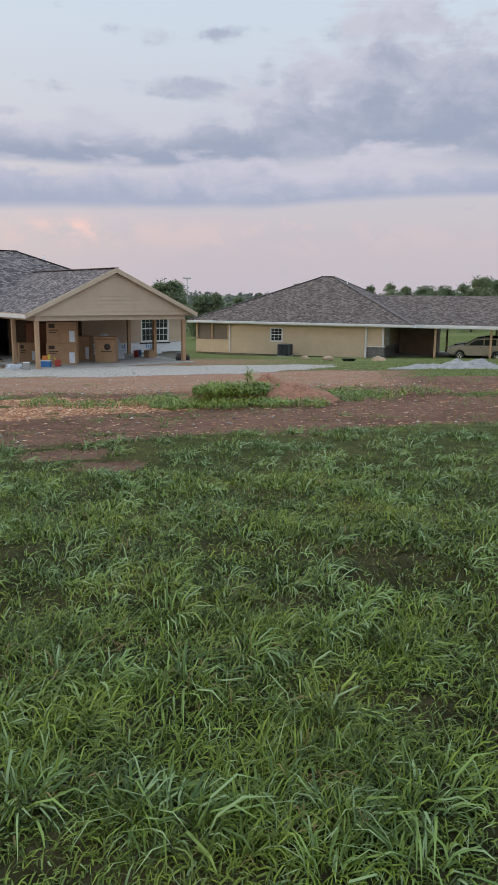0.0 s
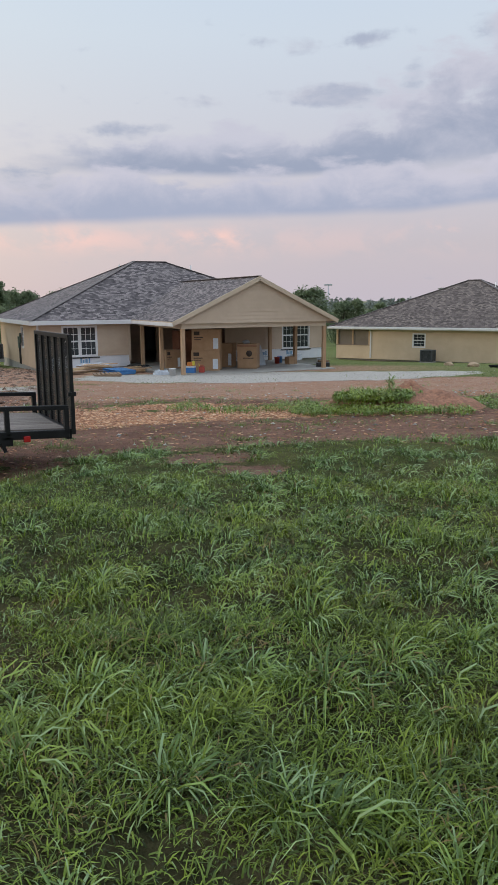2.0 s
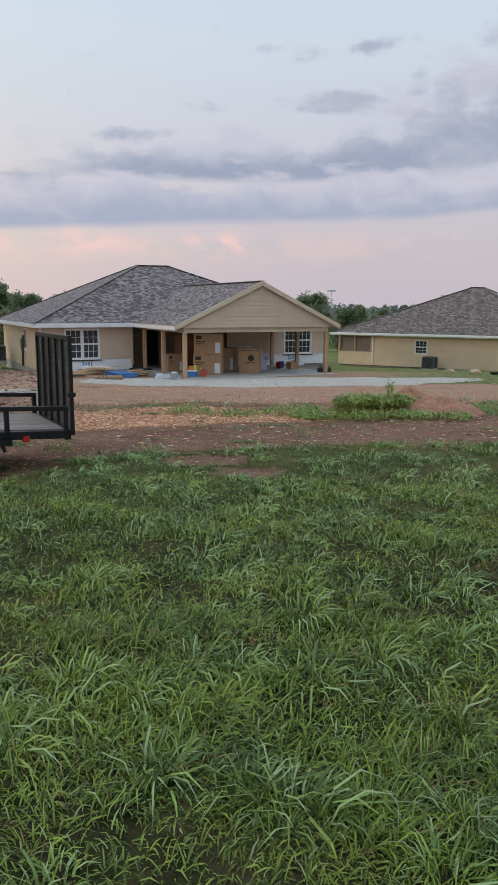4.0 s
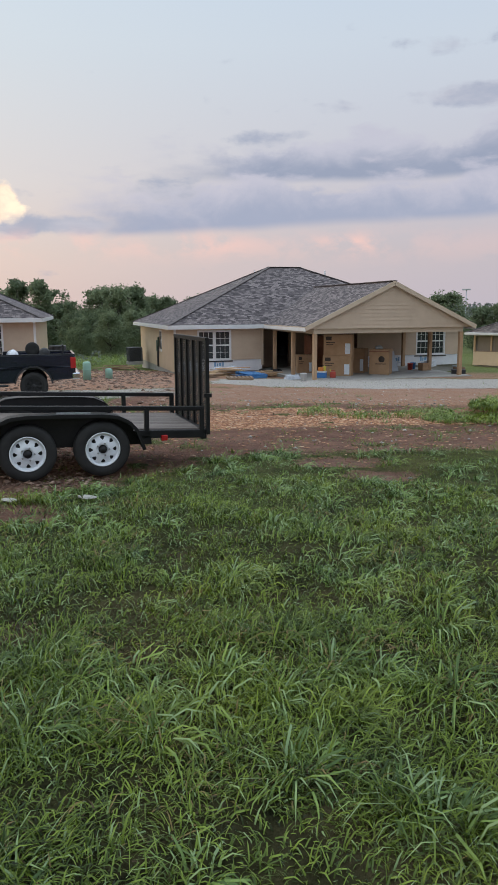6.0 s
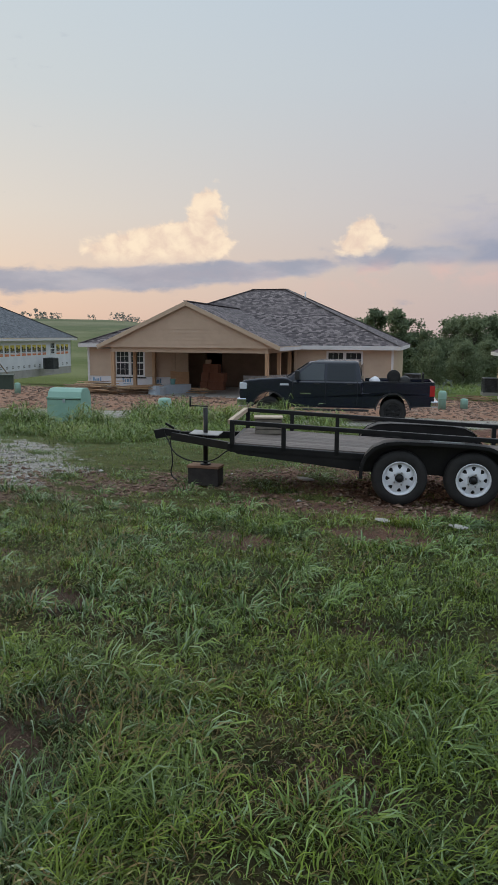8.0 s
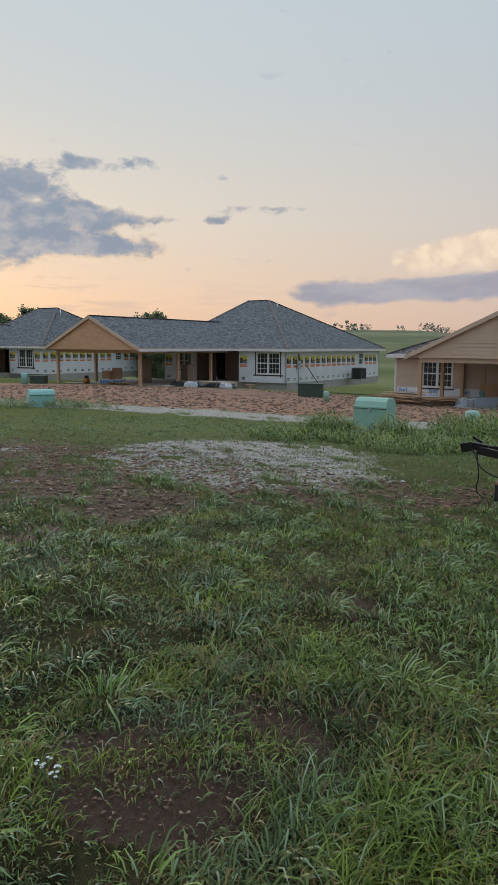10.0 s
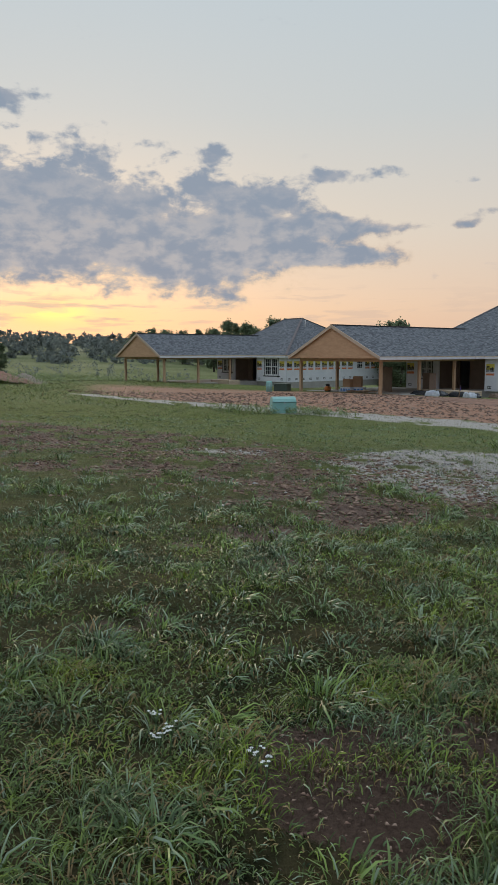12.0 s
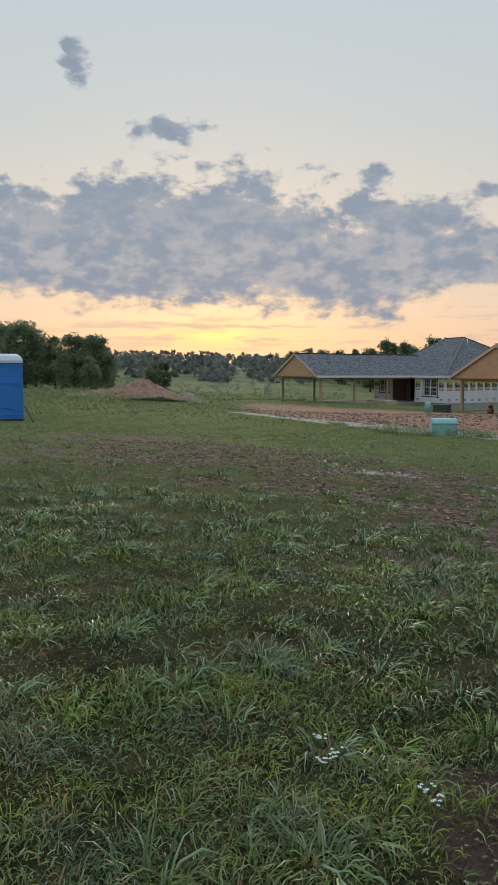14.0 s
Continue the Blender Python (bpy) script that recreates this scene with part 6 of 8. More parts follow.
# ---- grass ----
def grass_mat(name, dark, light, dry, glint_share=0.25, dried=0.93, cool_base=0.10):
    """Blades of mixed greens: yellow and blue-green patches, dewy glints painted pale on some, dry ones among them."""
    m = bpy.data.materials.new(name)
    m.use_nodes = True
    t = m.node_tree
    b = t.nodes["Principled BSDF"]
    g = t.nodes.new("ShaderNodeNewGeometry")
    tc = t.nodes.new("ShaderNodeTexCoord")
    v = tc.outputs["Object"]
    rnd = g.outputs["Random Per Island"]
    patch = noise_tex(t, v, 1.3, 5, 0.65)
    f = maths(t, "ADD", maths(t, "MULTIPLY", maths(t, "POWER", rnd, 1.5), 0.68), maths(t, "MULTIPLY", ramp(t, patch, [(0.36, 0.0), (0.64, 1.0)]), 0.32))
    col = mixed(t, f, dark, light)
    # fresh yellow-green and cool blue-green stands; extra cool on the sunward side paints sheen
    tint = noise_tex(t, v, 0.9, 4, 0.65)
    col = mixed(t, ramp(t, tint, [(0.48, 0.0), (0.64, 0.6)]), col, mixed(t, f, (0.07, 0.09, 0.006), (0.34, 0.40, 0.035)))
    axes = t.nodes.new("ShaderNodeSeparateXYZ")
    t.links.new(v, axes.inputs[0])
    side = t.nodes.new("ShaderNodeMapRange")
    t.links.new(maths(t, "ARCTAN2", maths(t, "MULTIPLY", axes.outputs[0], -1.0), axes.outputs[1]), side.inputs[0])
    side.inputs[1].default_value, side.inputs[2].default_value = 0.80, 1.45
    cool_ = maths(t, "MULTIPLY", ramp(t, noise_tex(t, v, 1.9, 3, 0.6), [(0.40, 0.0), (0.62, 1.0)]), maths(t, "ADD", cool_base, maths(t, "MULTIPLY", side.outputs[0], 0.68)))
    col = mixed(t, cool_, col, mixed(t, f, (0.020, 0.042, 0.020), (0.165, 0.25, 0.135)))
    # sky glints on a share of blades, painted in as paler colour
    glinting = maths(t, "GREATER_THAN", maths(t, "FRACT", maths(t, "MULTIPLY", rnd, 7.7)), 1.0 - glint_share)
    col = mixed(t, maths(t, "MULTIPLY", glinting, 0.6), col, mixed(t, side.outputs[0], (0.30, 0.41, 0.21), (0.30, 0.38, 0.28)))
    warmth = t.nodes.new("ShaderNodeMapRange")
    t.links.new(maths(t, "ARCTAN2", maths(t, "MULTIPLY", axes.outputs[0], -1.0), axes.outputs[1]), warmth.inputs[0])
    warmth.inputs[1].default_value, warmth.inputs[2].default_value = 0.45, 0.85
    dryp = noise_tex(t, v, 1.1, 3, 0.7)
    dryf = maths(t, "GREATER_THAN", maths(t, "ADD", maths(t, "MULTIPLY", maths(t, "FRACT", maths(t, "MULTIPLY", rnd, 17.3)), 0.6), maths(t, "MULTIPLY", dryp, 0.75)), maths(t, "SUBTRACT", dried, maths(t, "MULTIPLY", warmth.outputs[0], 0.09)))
    col = mixed(t, maths(t, "MULTIPLY", dryf, 0.85), col, dry)
    t.links.new(col, b.inputs["Base Color"])
    b.inputs["Roughness"].default_value = 0.36
    b.inputs["Specular IOR Level"].default_value = 0.28
    tr = t.nodes.new("ShaderNodeBsdfTranslucent")
    t.links.new(col, tr.inputs[0])
    mx = t.nodes.new("ShaderNodeMixShader")
    mx.inputs[0].default_value = 0.16
    t.links.new(b.outputs[0], mx.inputs[1])
    t.links.new(tr.outputs[0], mx.inputs[2])
    t.links.new(mx.outputs[0], t.nodes["Material Output"].inputs[0])
    return m


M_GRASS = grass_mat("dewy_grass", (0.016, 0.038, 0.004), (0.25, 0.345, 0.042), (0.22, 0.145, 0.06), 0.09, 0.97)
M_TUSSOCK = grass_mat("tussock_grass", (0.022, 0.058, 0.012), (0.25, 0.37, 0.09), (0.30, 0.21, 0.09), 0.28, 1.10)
# low thatch blades, near-black greens painting the shade in lawn gaps
M_THATCH_SHADED = grass_mat("shaded_lawn_thatch", (0.008, 0.015, 0.003), (0.055, 0.072, 0.012), (0.085, 0.05, 0.025), 0.0, 0.9)
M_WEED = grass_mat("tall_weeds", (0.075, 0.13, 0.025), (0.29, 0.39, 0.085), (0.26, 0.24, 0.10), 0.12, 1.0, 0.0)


def blades(x, y, length, width, head, lean, curl, rs, levels, z=None):
    """Grass blades as bent tapering strips; head: the way they lean (radians)."""
    n = len(x)
    z = ground_z(x, y) - 0.02 if z is None else z
    ts = {4: (0.0, 0.38, 0.72, 1.0), 3: (0.0, 0.55, 1.0), 2: (0.0, 1.0)}[levels]
    dx, dy = np.cos(head), np.sin(head)
    side = head + math.pi / 2 + rs.uniform(-0.5, 0.5, n)
    sx_, sy_ = np.cos(side), np.sin(side)
    cols = []
    for k, t in enumerate(ts):
        ang = lean + curl * t * t
        out = length * t * np.sin(np.minimum(ang, 2.4) * 0.85)
        up = length * t * np.cos(np.minimum(ang * 0.85, 1.75))
        cx, cy, cz = x + dx * out, y + dy * out, z + up
        if k == len(ts) - 1:
            cols.append(np.stack([cx, cy, cz], 1)[:, None])
        else:
            w = width * (0.75 if k == 0 else 1.0 - 0.35 * t) / 2
            tilt = w * 0.35
            cols.append(np.stack([np.stack([cx - sx_ * w, cy - sy_ * w, cz - tilt], 1), np.stack([cx + sx_ * w, cy + sy_ * w, cz + tilt], 1)], 1))
    v = np.concatenate(cols, 1)
    m = v.shape[1]
    tris = []
    for k in range(len(ts) - 2):
        a = 2 * k
        tris += [(a, a + 1, a + 3), (a, a + 3, a + 2)]
    a = 2 * (len(ts) - 2)
    tris.append((a, a + 1, a + 2))
    f = (np.arange(n)[:, None, None] * m + np.array(tris)[None]).reshape(-1, 3)
    return v.reshape(-1, 3), f


def join_arrays(parts_):
    vs, fs, off = [], [], 0
    for v, f in parts_:
        vs.append(v), fs.append(f + off)
        off += len(v)
    return np.concatenate(vs), np.concatenate(fs)


def sow(rs, az0, az1, r0, r1, n):
    a = np.radians(rs.uniform(az0, az1, n))
    r = np.sqrt(rs.uniform(r0 * r0, r1 * r1, n))
    return -np.sin(a) * r, np.cos(a) * r


def lawn():
    rs = np.random.RandomState(77)
    made = []
    for r0, r1, n, lev, l0, l1, w0, w1, tuft, per in ((1.2, 4.0, 180000, 4, 0.05, 0.15, 0.003, 0.0085, 0.055, 26), (4.0, 8.0, 230000, 3, 0.05, 0.15, 0.005, 0.012, 0.08, 30), (8.0, 15.0, 600000, 2, 0.03, 0.10, 0.008, 0.017, 0.12, 30), (15.0, 32.0, 420000, 2, 0.04, 0.16, 0.016, 0.034, 0.20, 24), (32.0, 80.0, 170000, 2, 0.10, 0.30, 0.035, 0.08, 0.3, 16)):
        x, y = sow(rs, -20, 128, r0, r1, n)
        if r0 > 30:
            x, y = np.concatenate([sow(rs, 95, 128, r0, r1, n - n // 3), sow(rs, -20, 6, 26, 52, n // 3)], 1)
        # most blades stand in tufts and lean out of them
        own = rs.randint(0, n // per, n)
        clump = rs.uniform(0, 1, n) < 0.72
        ox, oy = rs.normal(0, tuft, n), rs.normal(0, tuft, n)
        cx, cy = x[own], y[own]
        high = rs.uniform(0.55, 1.3, n)[own]
        x, y = np.where(clump, cx + ox, x), np.where(clump, cy + oy, y)
        out = np.arctan2(oy, ox)
        dirt, red, gravel = zones(np.where(clump, cx, x), np.where(clump, cy, y))
        bare = np.clip(np.maximum(np.maximum(dirt * 1.15, red), gravel * 1.1), 0, 1)
        thin = 0.42 + 0.58 * np.clip(rolls(x, y, 1.1, 41) + 0.75 + 0.4 * rolls(x, y, 0.45, 42), 0, 1)
        keep = rs.uniform(0, 1, n) < (1 - bare) ** 1.3 * thin + np.interp(np.degrees(np.arctan2(-x, y)), [30, 60], [0.06, 0.42]) * np.clip(rolls(x, y, 0.8, 46) + 0.4, 0, 1) * (1 - red)
        x, y, clump, high, out = x[keep], y[keep], clump[keep], high[keep], out[keep]
        n2 = len(x)
        az_ = np.degrees(np.arctan2(-x, y))
        tall = np.clip(0.62 + 0.5 * rolls(x, y, 1.6, 43) + 0.35 * rolls(x, y, 0.6, 44), 0.42, 1.25) * (1 - 0.3 * sm(az_, 60, 95)) * np.where(clump, high, 0.85)
        flow = np.where(clump, out, 1.4 * rolls(x, y, 2.5, 45) * math.pi) + rs.normal(0, 1, n2) * np.where(clump, 0.7, 1.3)
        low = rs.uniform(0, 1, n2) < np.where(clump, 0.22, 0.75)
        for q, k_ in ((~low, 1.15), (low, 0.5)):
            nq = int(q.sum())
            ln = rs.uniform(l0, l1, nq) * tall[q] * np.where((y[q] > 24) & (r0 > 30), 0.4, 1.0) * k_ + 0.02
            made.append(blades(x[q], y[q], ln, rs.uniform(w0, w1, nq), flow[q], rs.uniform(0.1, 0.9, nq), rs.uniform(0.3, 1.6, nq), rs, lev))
    # the lawn goes on round and behind
    x, y = sow(rs, 128, 340, 0.2, 12.0, 230000)
    made.append(blades(x, y, rs.uniform(0.05, 0.16, len(x)), rs.uniform(0.018, 0.034, len(x)), rs.uniform(0, math.tau, len(x)), rs.uniform(0.1, 0.8, len(x)), rs.uniform(0.3, 1.5, len(x)), rs, 2))
    x, y = sow(rs, -20, 128, 0.2, 1.3, 14000)
    made.append(blades(x, y, rs.uniform(0.04, 0.12, len(x)), rs.uniform(0.006, 0.012, len(x)), rs.uniform(0, math.tau, len(x)), rs.uniform(0.1, 0.8, len(x)), rs.uniform(0.3, 1.5, len(x)), rs, 2))
    made[-2], made[-1] = join_arrays(made[-2:]), made[1]
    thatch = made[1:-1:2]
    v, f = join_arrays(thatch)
    tagged(new("shaded_grass_thatch", mesh_from("shaded_grass_thatch", v, f, M_THATCH_SHADED)), "low matted blades under the lawn, gap shade in their dark colour", "grass", kind="stuff")
    v, f = join_arrays(made[0::2])
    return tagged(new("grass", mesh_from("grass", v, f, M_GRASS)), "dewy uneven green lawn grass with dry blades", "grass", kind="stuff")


def tussocks():
    """Coarse arching clumps standing out of the lawn."""
    rs = np.random.RandomState(78)
    cx, cy = sow(rs, -18, 126, 1.7, 11.0, 900)
    spots = ((-0.5, 3.95), (0.3, 2.95), (-0.3, 3.2), (-0.85, 3.2), (-2.6, 3.0), (-3.65, 2.3), (-3.3, 1.5), (-1.8, 2.2), (-2.5, 1.45), (-3.45, 0.05), (-0.2, 2.3), (0.6, 2.4), (-1.3, 2.4))
    cx, cy = np.concatenate([cx, [s[0] for s in spots]]), np.concatenate([cy, [s[1] for s in spots]])
    dirt, red, gravel = zones(cx, cy)
    ok = (np.maximum(np.maximum(dirt, red), gravel) < 0.55)
    cx, cy = cx[ok], cy[ok]
    big = np.where(np.arange(len(cx)) >= len(cx) - len(spots), 1.15, rs.uniform(0.5, 1.0, len(cx)))
    made = []
    for x0, y0, s in zip(cx, cy, big):
        far = math.hypot(x0, y0)
        n = int((46 if far < 5 else 34) * s)
        a = rs.uniform(0, math.tau, n)
        r = 0.12 * s * np.sqrt(rs.uniform(0, 1, n))
        made.append(blades(x0 + r * np.cos(a), y0 + r * np.sin(a), rs.uniform(0.10, 0.25, n) * s, rs.uniform(0.006, 0.012, n) * (1 if far < 6 else 1.4), a + rs.normal(0, 0.5, n), rs.uniform(0.1, 0.7, n), rs.uniform(0.7, 1.9, n), rs, 4))
    # coarser tufts further off, also on the edge of the worn strip
    fx, fy = sow(rs, -19, 127, 7.0, 24.0, 3400)
    dirt, red, gravel = zones(fx, fy)
    ok = rs.uniform(0, 1, len(fx)) > np.maximum(np.maximum(dirt * 0.95, red), gravel) * 0.97
    for x0, y0 in zip(fx[ok], fy[ok]):
        s, n = rs.uniform(0.5, 1.1), 20
        a, r = rs.uniform(0, math.tau, n), 0.16 * np.sqrt(rs.uniform(0, 1, n))
        made.append(blades(x0 + r * np.cos(a) * s, y0 + r * np.sin(a) * s, rs.uniform(0.07, 0.19, n) * s, rs.uniform(0.006, 0.013, n), a + rs.normal(0, 0.5, n), rs.uniform(0.1, 0.8, n), rs.uniform(0.5, 1.6, n), rs, 3))
    v, f = join_arrays(made)
    return tagged(new("grass_tussocks", mesh_from("grass_tussocks", v, f, M_TUSSOCK)), "coarse arching tussocks of wet grass", "grass", kind="stuff")


lawn()
tussocks()


def weed_bank(name, label, spots, seed, tall=0.9, lift=0.0):
    """Tall seeding weeds round a place: x, y, radius, stems."""
    rs = np.random.RandomState(seed)
    made = []
    for x0, y0, rad, n in spots:
        a, r = rs.uniform(0, math.tau, n), rad * np.sqrt(rs.uniform(0, 1, n))
        x, y = x0 + r * np.cos(a), y0 + r * np.sin(a)
        h = tall * rs.uniform(0.45, 1.0, n) * (1 - 0.45 * (r / rad) ** 2)
        head = rs.uniform(0, math.tau, n)
        made.append(blades(x, y, h, rs.uniform(0.008, 0.018, n), head, rs.uniform(0.05, 0.7, n), rs.uniform(0.2, 1.5, n), rs, 4, ground_z(x, y) - 0.02 + lift))
        # side leaves on the stems
        k = rs.randint(0, n, n * 3)
        zz = lift + ground_z(x[k], y[k]) + h[k] * rs.uniform(0.15, 0.75, n * 3)
        made.append(blades(x[k], y[k], rs.uniform(0.15, 0.4, n * 3) * tall, rs.uniform(0.012, 0.03, n * 3), rs.uniform(0, math.tau, n * 3), rs.uniform(0.4, 1.0, n * 3), rs.uniform(0.5, 1.4, n * 3), rs, 3, zz))
    v, f = join_arrays(made)
    return tagged(new(name, mesh_from(name, v, f, M_WEED)), label, "weeds", kind="stuff")

# ---- weeds, mounds, loose stones ----
weed_bank("weed_bank", "tall seeding weeds round the green cabinets", ((-16.2, 10.3, 1.2, 520), (-16.0, 11.6, 1.2, 520), (-15.6, 12.6, 1.2, 420), (-17.6, 10.6, 0.8, 260), (-18.3, 7.2, 0.8, 300), (-17.4, 8.6, 0.6, 160), (-13.9, 12.9, 1.2, 240), (-19.6, 12.9, 0.8, 160)), 51, 0.95)
weed_bank("weed_bank", "low leafy weeds spreading before the cabinets", ((-14.7, 7.7, 1.3, 620), (-15.0, 9.0, 1.3, 760), (-14.6, 10.3, 1.2, 640), (-13.6, 11.2, 1.0, 420), (-17.4, 5.9, 1.2, 420), (-16.6, 7.2, 1.0, 420)), 59, 0.45)
weed_bank("weed_bank", "weeds round the turquoise cabinet", ((-29.2, 0.8, 0.9, 170), (-29.0, -1.4, 1.1, 170), (-28.6, 1.9, 0.9, 90), (-29.6, -2.6, 0.8, 70)), 52, 0.6)
weed_bank("tall_weed", "single tall weed by the truck's bumper", ((-14.9, 13.2, 0.35, 40),), 53, 1.5)
weed_bank("weed_bank", "low green weeds round the chip heap", ((-1.9, 15.0, 0.8, 620), (-1.1, 14.7, 0.7, 520), (-0.3, 14.55, 0.5, 240), (0.5, 14.7, 0.4, 120), (1.6, 16.2, 0.9, 160), (2.9, 16.9, 0.8, 120), (-3.9, 14.9, 0.6, 120), (-5.0, 15.2, 0.5, 110), (-2.9, 15.6, 0.6, 150)), 54, 0.24)
weed_bank("weed_bank", "weeds growing on top of the chip heap", ((-1.3, 15.3, 0.6, 560), (-0.75, 15.2, 0.5, 520), (-0.45, 15.5, 0.35, 260)), 57, 0.34, 0.18)
weed_bank("tall_weed", "single upright weed on the chip heap", ((-0.75, 15.6, 0.08, 14),), 58, 0.6, 0.36)
weed_bank("meadow_grass", "tall pale meadow grass beyond the lane", ((-70, -34, 12, 1500), (-82, -28, 12, 1500), (-95, -20, 14, 1200), (-60, -30, 7, 700), (-58, -26, 5, 500), (-56, -22, 6, 500), (-40, 55, 9, 1500), (-34, 50, 6, 700)), 55, 1.1)


def heap(name, label, x, y, rx, ry, h, mat, seed, turn=0.0, grain=0.25, peaks=((0, 0, 1),)):
    """A loose heap with an uneven crest that runs out into the ground."""
    n = 44
    bm = bmesh.new()
    g = {}
    for i in range(n + 1):
        for j in range(n + 1):
            u, v = -1 + 2 * i / n, -1 + 2 * j / n
            px, py = u * rx, v * ry
            k = 0.0
            for a, b, s in peaks:
                k = max(k, s * max(0.0, 1 - ((u - a) ** 2 + (v - b) ** 2) ** 0.5 / 0.62) ** 0.9)
            lump = noise.fractal(Vector((px * 1.6 / max(h, 0.8), py * 1.6 / max(h, 0.8), seed)), 0.65, 2.0, 5)
            z = h * k * (1 + 0.35 * lump) + 0.06 * h * lump * (1 if k > 0 else 0)
            wx, wy = x + px * math.cos(turn) - py * math.sin(turn), y + px * math.sin(turn) + py * math.cos(turn)
            g[i, j] = bm.verts.new((wx - x, wy - y, gz(wx, wy) - gz(x, y) - 0.04 + max(z, 0)))
    for i in range(n):
        for j in range(n):
            if max(math.hypot(-1 + 2 * (i + 0.5) / n - a, -1 + 2 * (j + 0.5) / n - b) - 0.66 for a, b, s in peaks[:1]) < 0.4:
                bm.faces.new((g[i, j], g[i + 1, j], g[i + 1, j + 1], g[i, j + 1]))
    bmesh.ops.delete(bm, geom=[v for v in bm.verts if not v.link_faces], context="VERTS")
    ob = part(name, bm, mat, None, smooth=True)
    ob.location = (x, y, gz(x, y))
    return tagged(ob, label, "mound")


M_REDDIRT = surface("red_dirt", (0.13, 0.065, 0.045), (0.33, 0.19, 0.13), 2.5, 0.9, 0.8, fine=14)
M_CHIPS = surface("wood_chip_red", (0.10, 0.045, 0.03), (0.42, 0.20, 0.12), 9, 0.9, 1.0, fine=26, spread=0.5)
M_GRAVELGREY = surface("grey_crushed_stone", (0.15, 0.15, 0.15), (0.36, 0.36, 0.36), 5, 0.9, 0.8, fine=30)
M_RUBBLE = surface("red_grey_rubble", (0.13, 0.09, 0.07), (0.30, 0.25, 0.22), 5, 0.9, 0.8, fine=20)
heap("dirt_mound", "red dirt mound with weeds on the meadow's edge", -60.3, -25.6, 8.6, 5.0, 1.75, M_REDDIRT, 3.0, radians(60), peaks=((-0.1, 0.1, 1.0), (0.35, -0.3, 0.55), (-0.5, -0.2, 0.4)))
heap("rubble_mound", "grey and red rubble heap beside the lane", -63.0, -22.5, 7.0, 2.6, 0.75, M_RUBBLE, 5.0, radians(20), peaks=((0.0, 0.0, 1.0), (0.5, 0.1, 0.6)))
heap("chip_mound", "reddish wood-chip mound grown over with weeds", -0.25, 15.7, 2.3, 1.6, 0.56, M_CHIPS, 7.0, 0.1, peaks=((0, 0, 1), (-0.4, 0.0, 0.6)))
heap("gravel_mound", "mound of grey gravel by the neighbour's drive", 6.0, 26.5, 2.6, 1.8, 0.36, M_GRAVELGREY, 9.0, -0.2, peaks=((0.1, 0, 1.0), (-0.45, 0.1, 0.5)))
heap("dirt_mound", "low red soil bank before the wrapped house", -39.5, 11.0, 4.5, 2.6, 0.28, M_REDDIRT, 11.0, radians(42), peaks=((0, 0, 1.0), (0.4, -0.2, 0.7), (-0.5, 0.1, 0.7)))


def scatter(name, label, category, pts, smin, smax, mat, seed, flat=0.6, long=1.0):
    """Loose angular pieces lying on the ground at the given places."""
    rs = np.random.RandomState(seed)
    x, y = pts
    n = len(x)
    corner = np.array([[1, 0, 0], [-0.5, 0.85, 0.1], [-0.6, -0.8, 0], [0.1, 0.05, 0.9], [0.0, 0.1, -0.5]])
    tri = np.array([[0, 1, 3], [1, 2, 3], [2, 0, 3], [1, 0, 4], [2, 1, 4], [0, 2, 4]])
    s = (smin * (smax / smin) ** rs.uniform(0, 1, n))[:, None, None]
    a = rs.uniform(0, math.tau, n)
    p = corner[None] * (1 + rs.uniform(-0.35, 0.35, (n, 5, 3))) * s * np.array([long, 1, flat])
    c, sn = np.cos(a)[:, None], np.sin(a)[:, None]
    q = np.stack([p[..., 0] * c - p[..., 1] * sn, p[..., 0] * sn + p[..., 1] * c, p[..., 2]], 2)
    q += np.stack([x, y, ground_z(x, y) - 0.02], 1)[:, None, :] + np.array([0, 0, 0.2]) * s
    f = (np.arange(n)[:, None, None] * 5 + tri[None]).reshape(-1, 3)
    return tagged(new(name, mesh_from(name, q.reshape(-1, 3), f, mat)), label, category, kind="stuff")


def island_mat(name, stops, rough=0.9):
    m = bpy.data.materials.new(name)
    m.use_nodes = True
    t = m.node_tree
    g = t.nodes.new("ShaderNodeNewGeometry")
    t.links.new(ramp(t, g.outputs["Random Per Island"], stops), t.nodes["Principled BSDF"].inputs["Base Color"])
    t.nodes["Principled BSDF"].inputs["Roughness"].default_value = rough
    return m


M_CHIPBITS = island_mat("loose_wood_chips", [(0.0, (0.20, 0.085, 0.05)), (0.4, (0.46, 0.22, 0.12)), (0.8, (0.66, 0.38, 0.22)), (1.0, (0.72, 0.54, 0.38))])
M_STONEBITS = island_mat("loose_stones", [(0.0, (0.16, 0.15, 0.14)), (0.5, (0.36, 0.35, 0.33)), (1.0, (0.58, 0.56, 0.53))])
M_CLODS = island_mat("soil_clods", [(0.0, (0.09, 0.055, 0.04)), (0.6, (0.20, 0.12, 0.085)), (1.0, (0.34, 0.24, 0.18))])
rs = np.random.RandomState(91)
x, y = sow(rs, -18, 36, 9.0, 24.0, 110000)
d_, r_, g_ = zones(x, y)
k = rs.uniform(0, 1, len(x)) < r_ * 0.98 * (np.hypot(x, y) < 18.0) + d_ * 0.05
scatter("wood_chips", "scattered reddish wood chips on bare soil", "wood chips", (x[k], y[k]), 0.012, 0.032, M_CHIPBITS, 92, 0.35, 2.0)
x, y = sow(rs, 30, 118, 14.0, 48.0, 40000)
d_, r_, g_ = zones(x, y)
k = rs.uniform(0, 1, len(x)) < r_ * 0.7
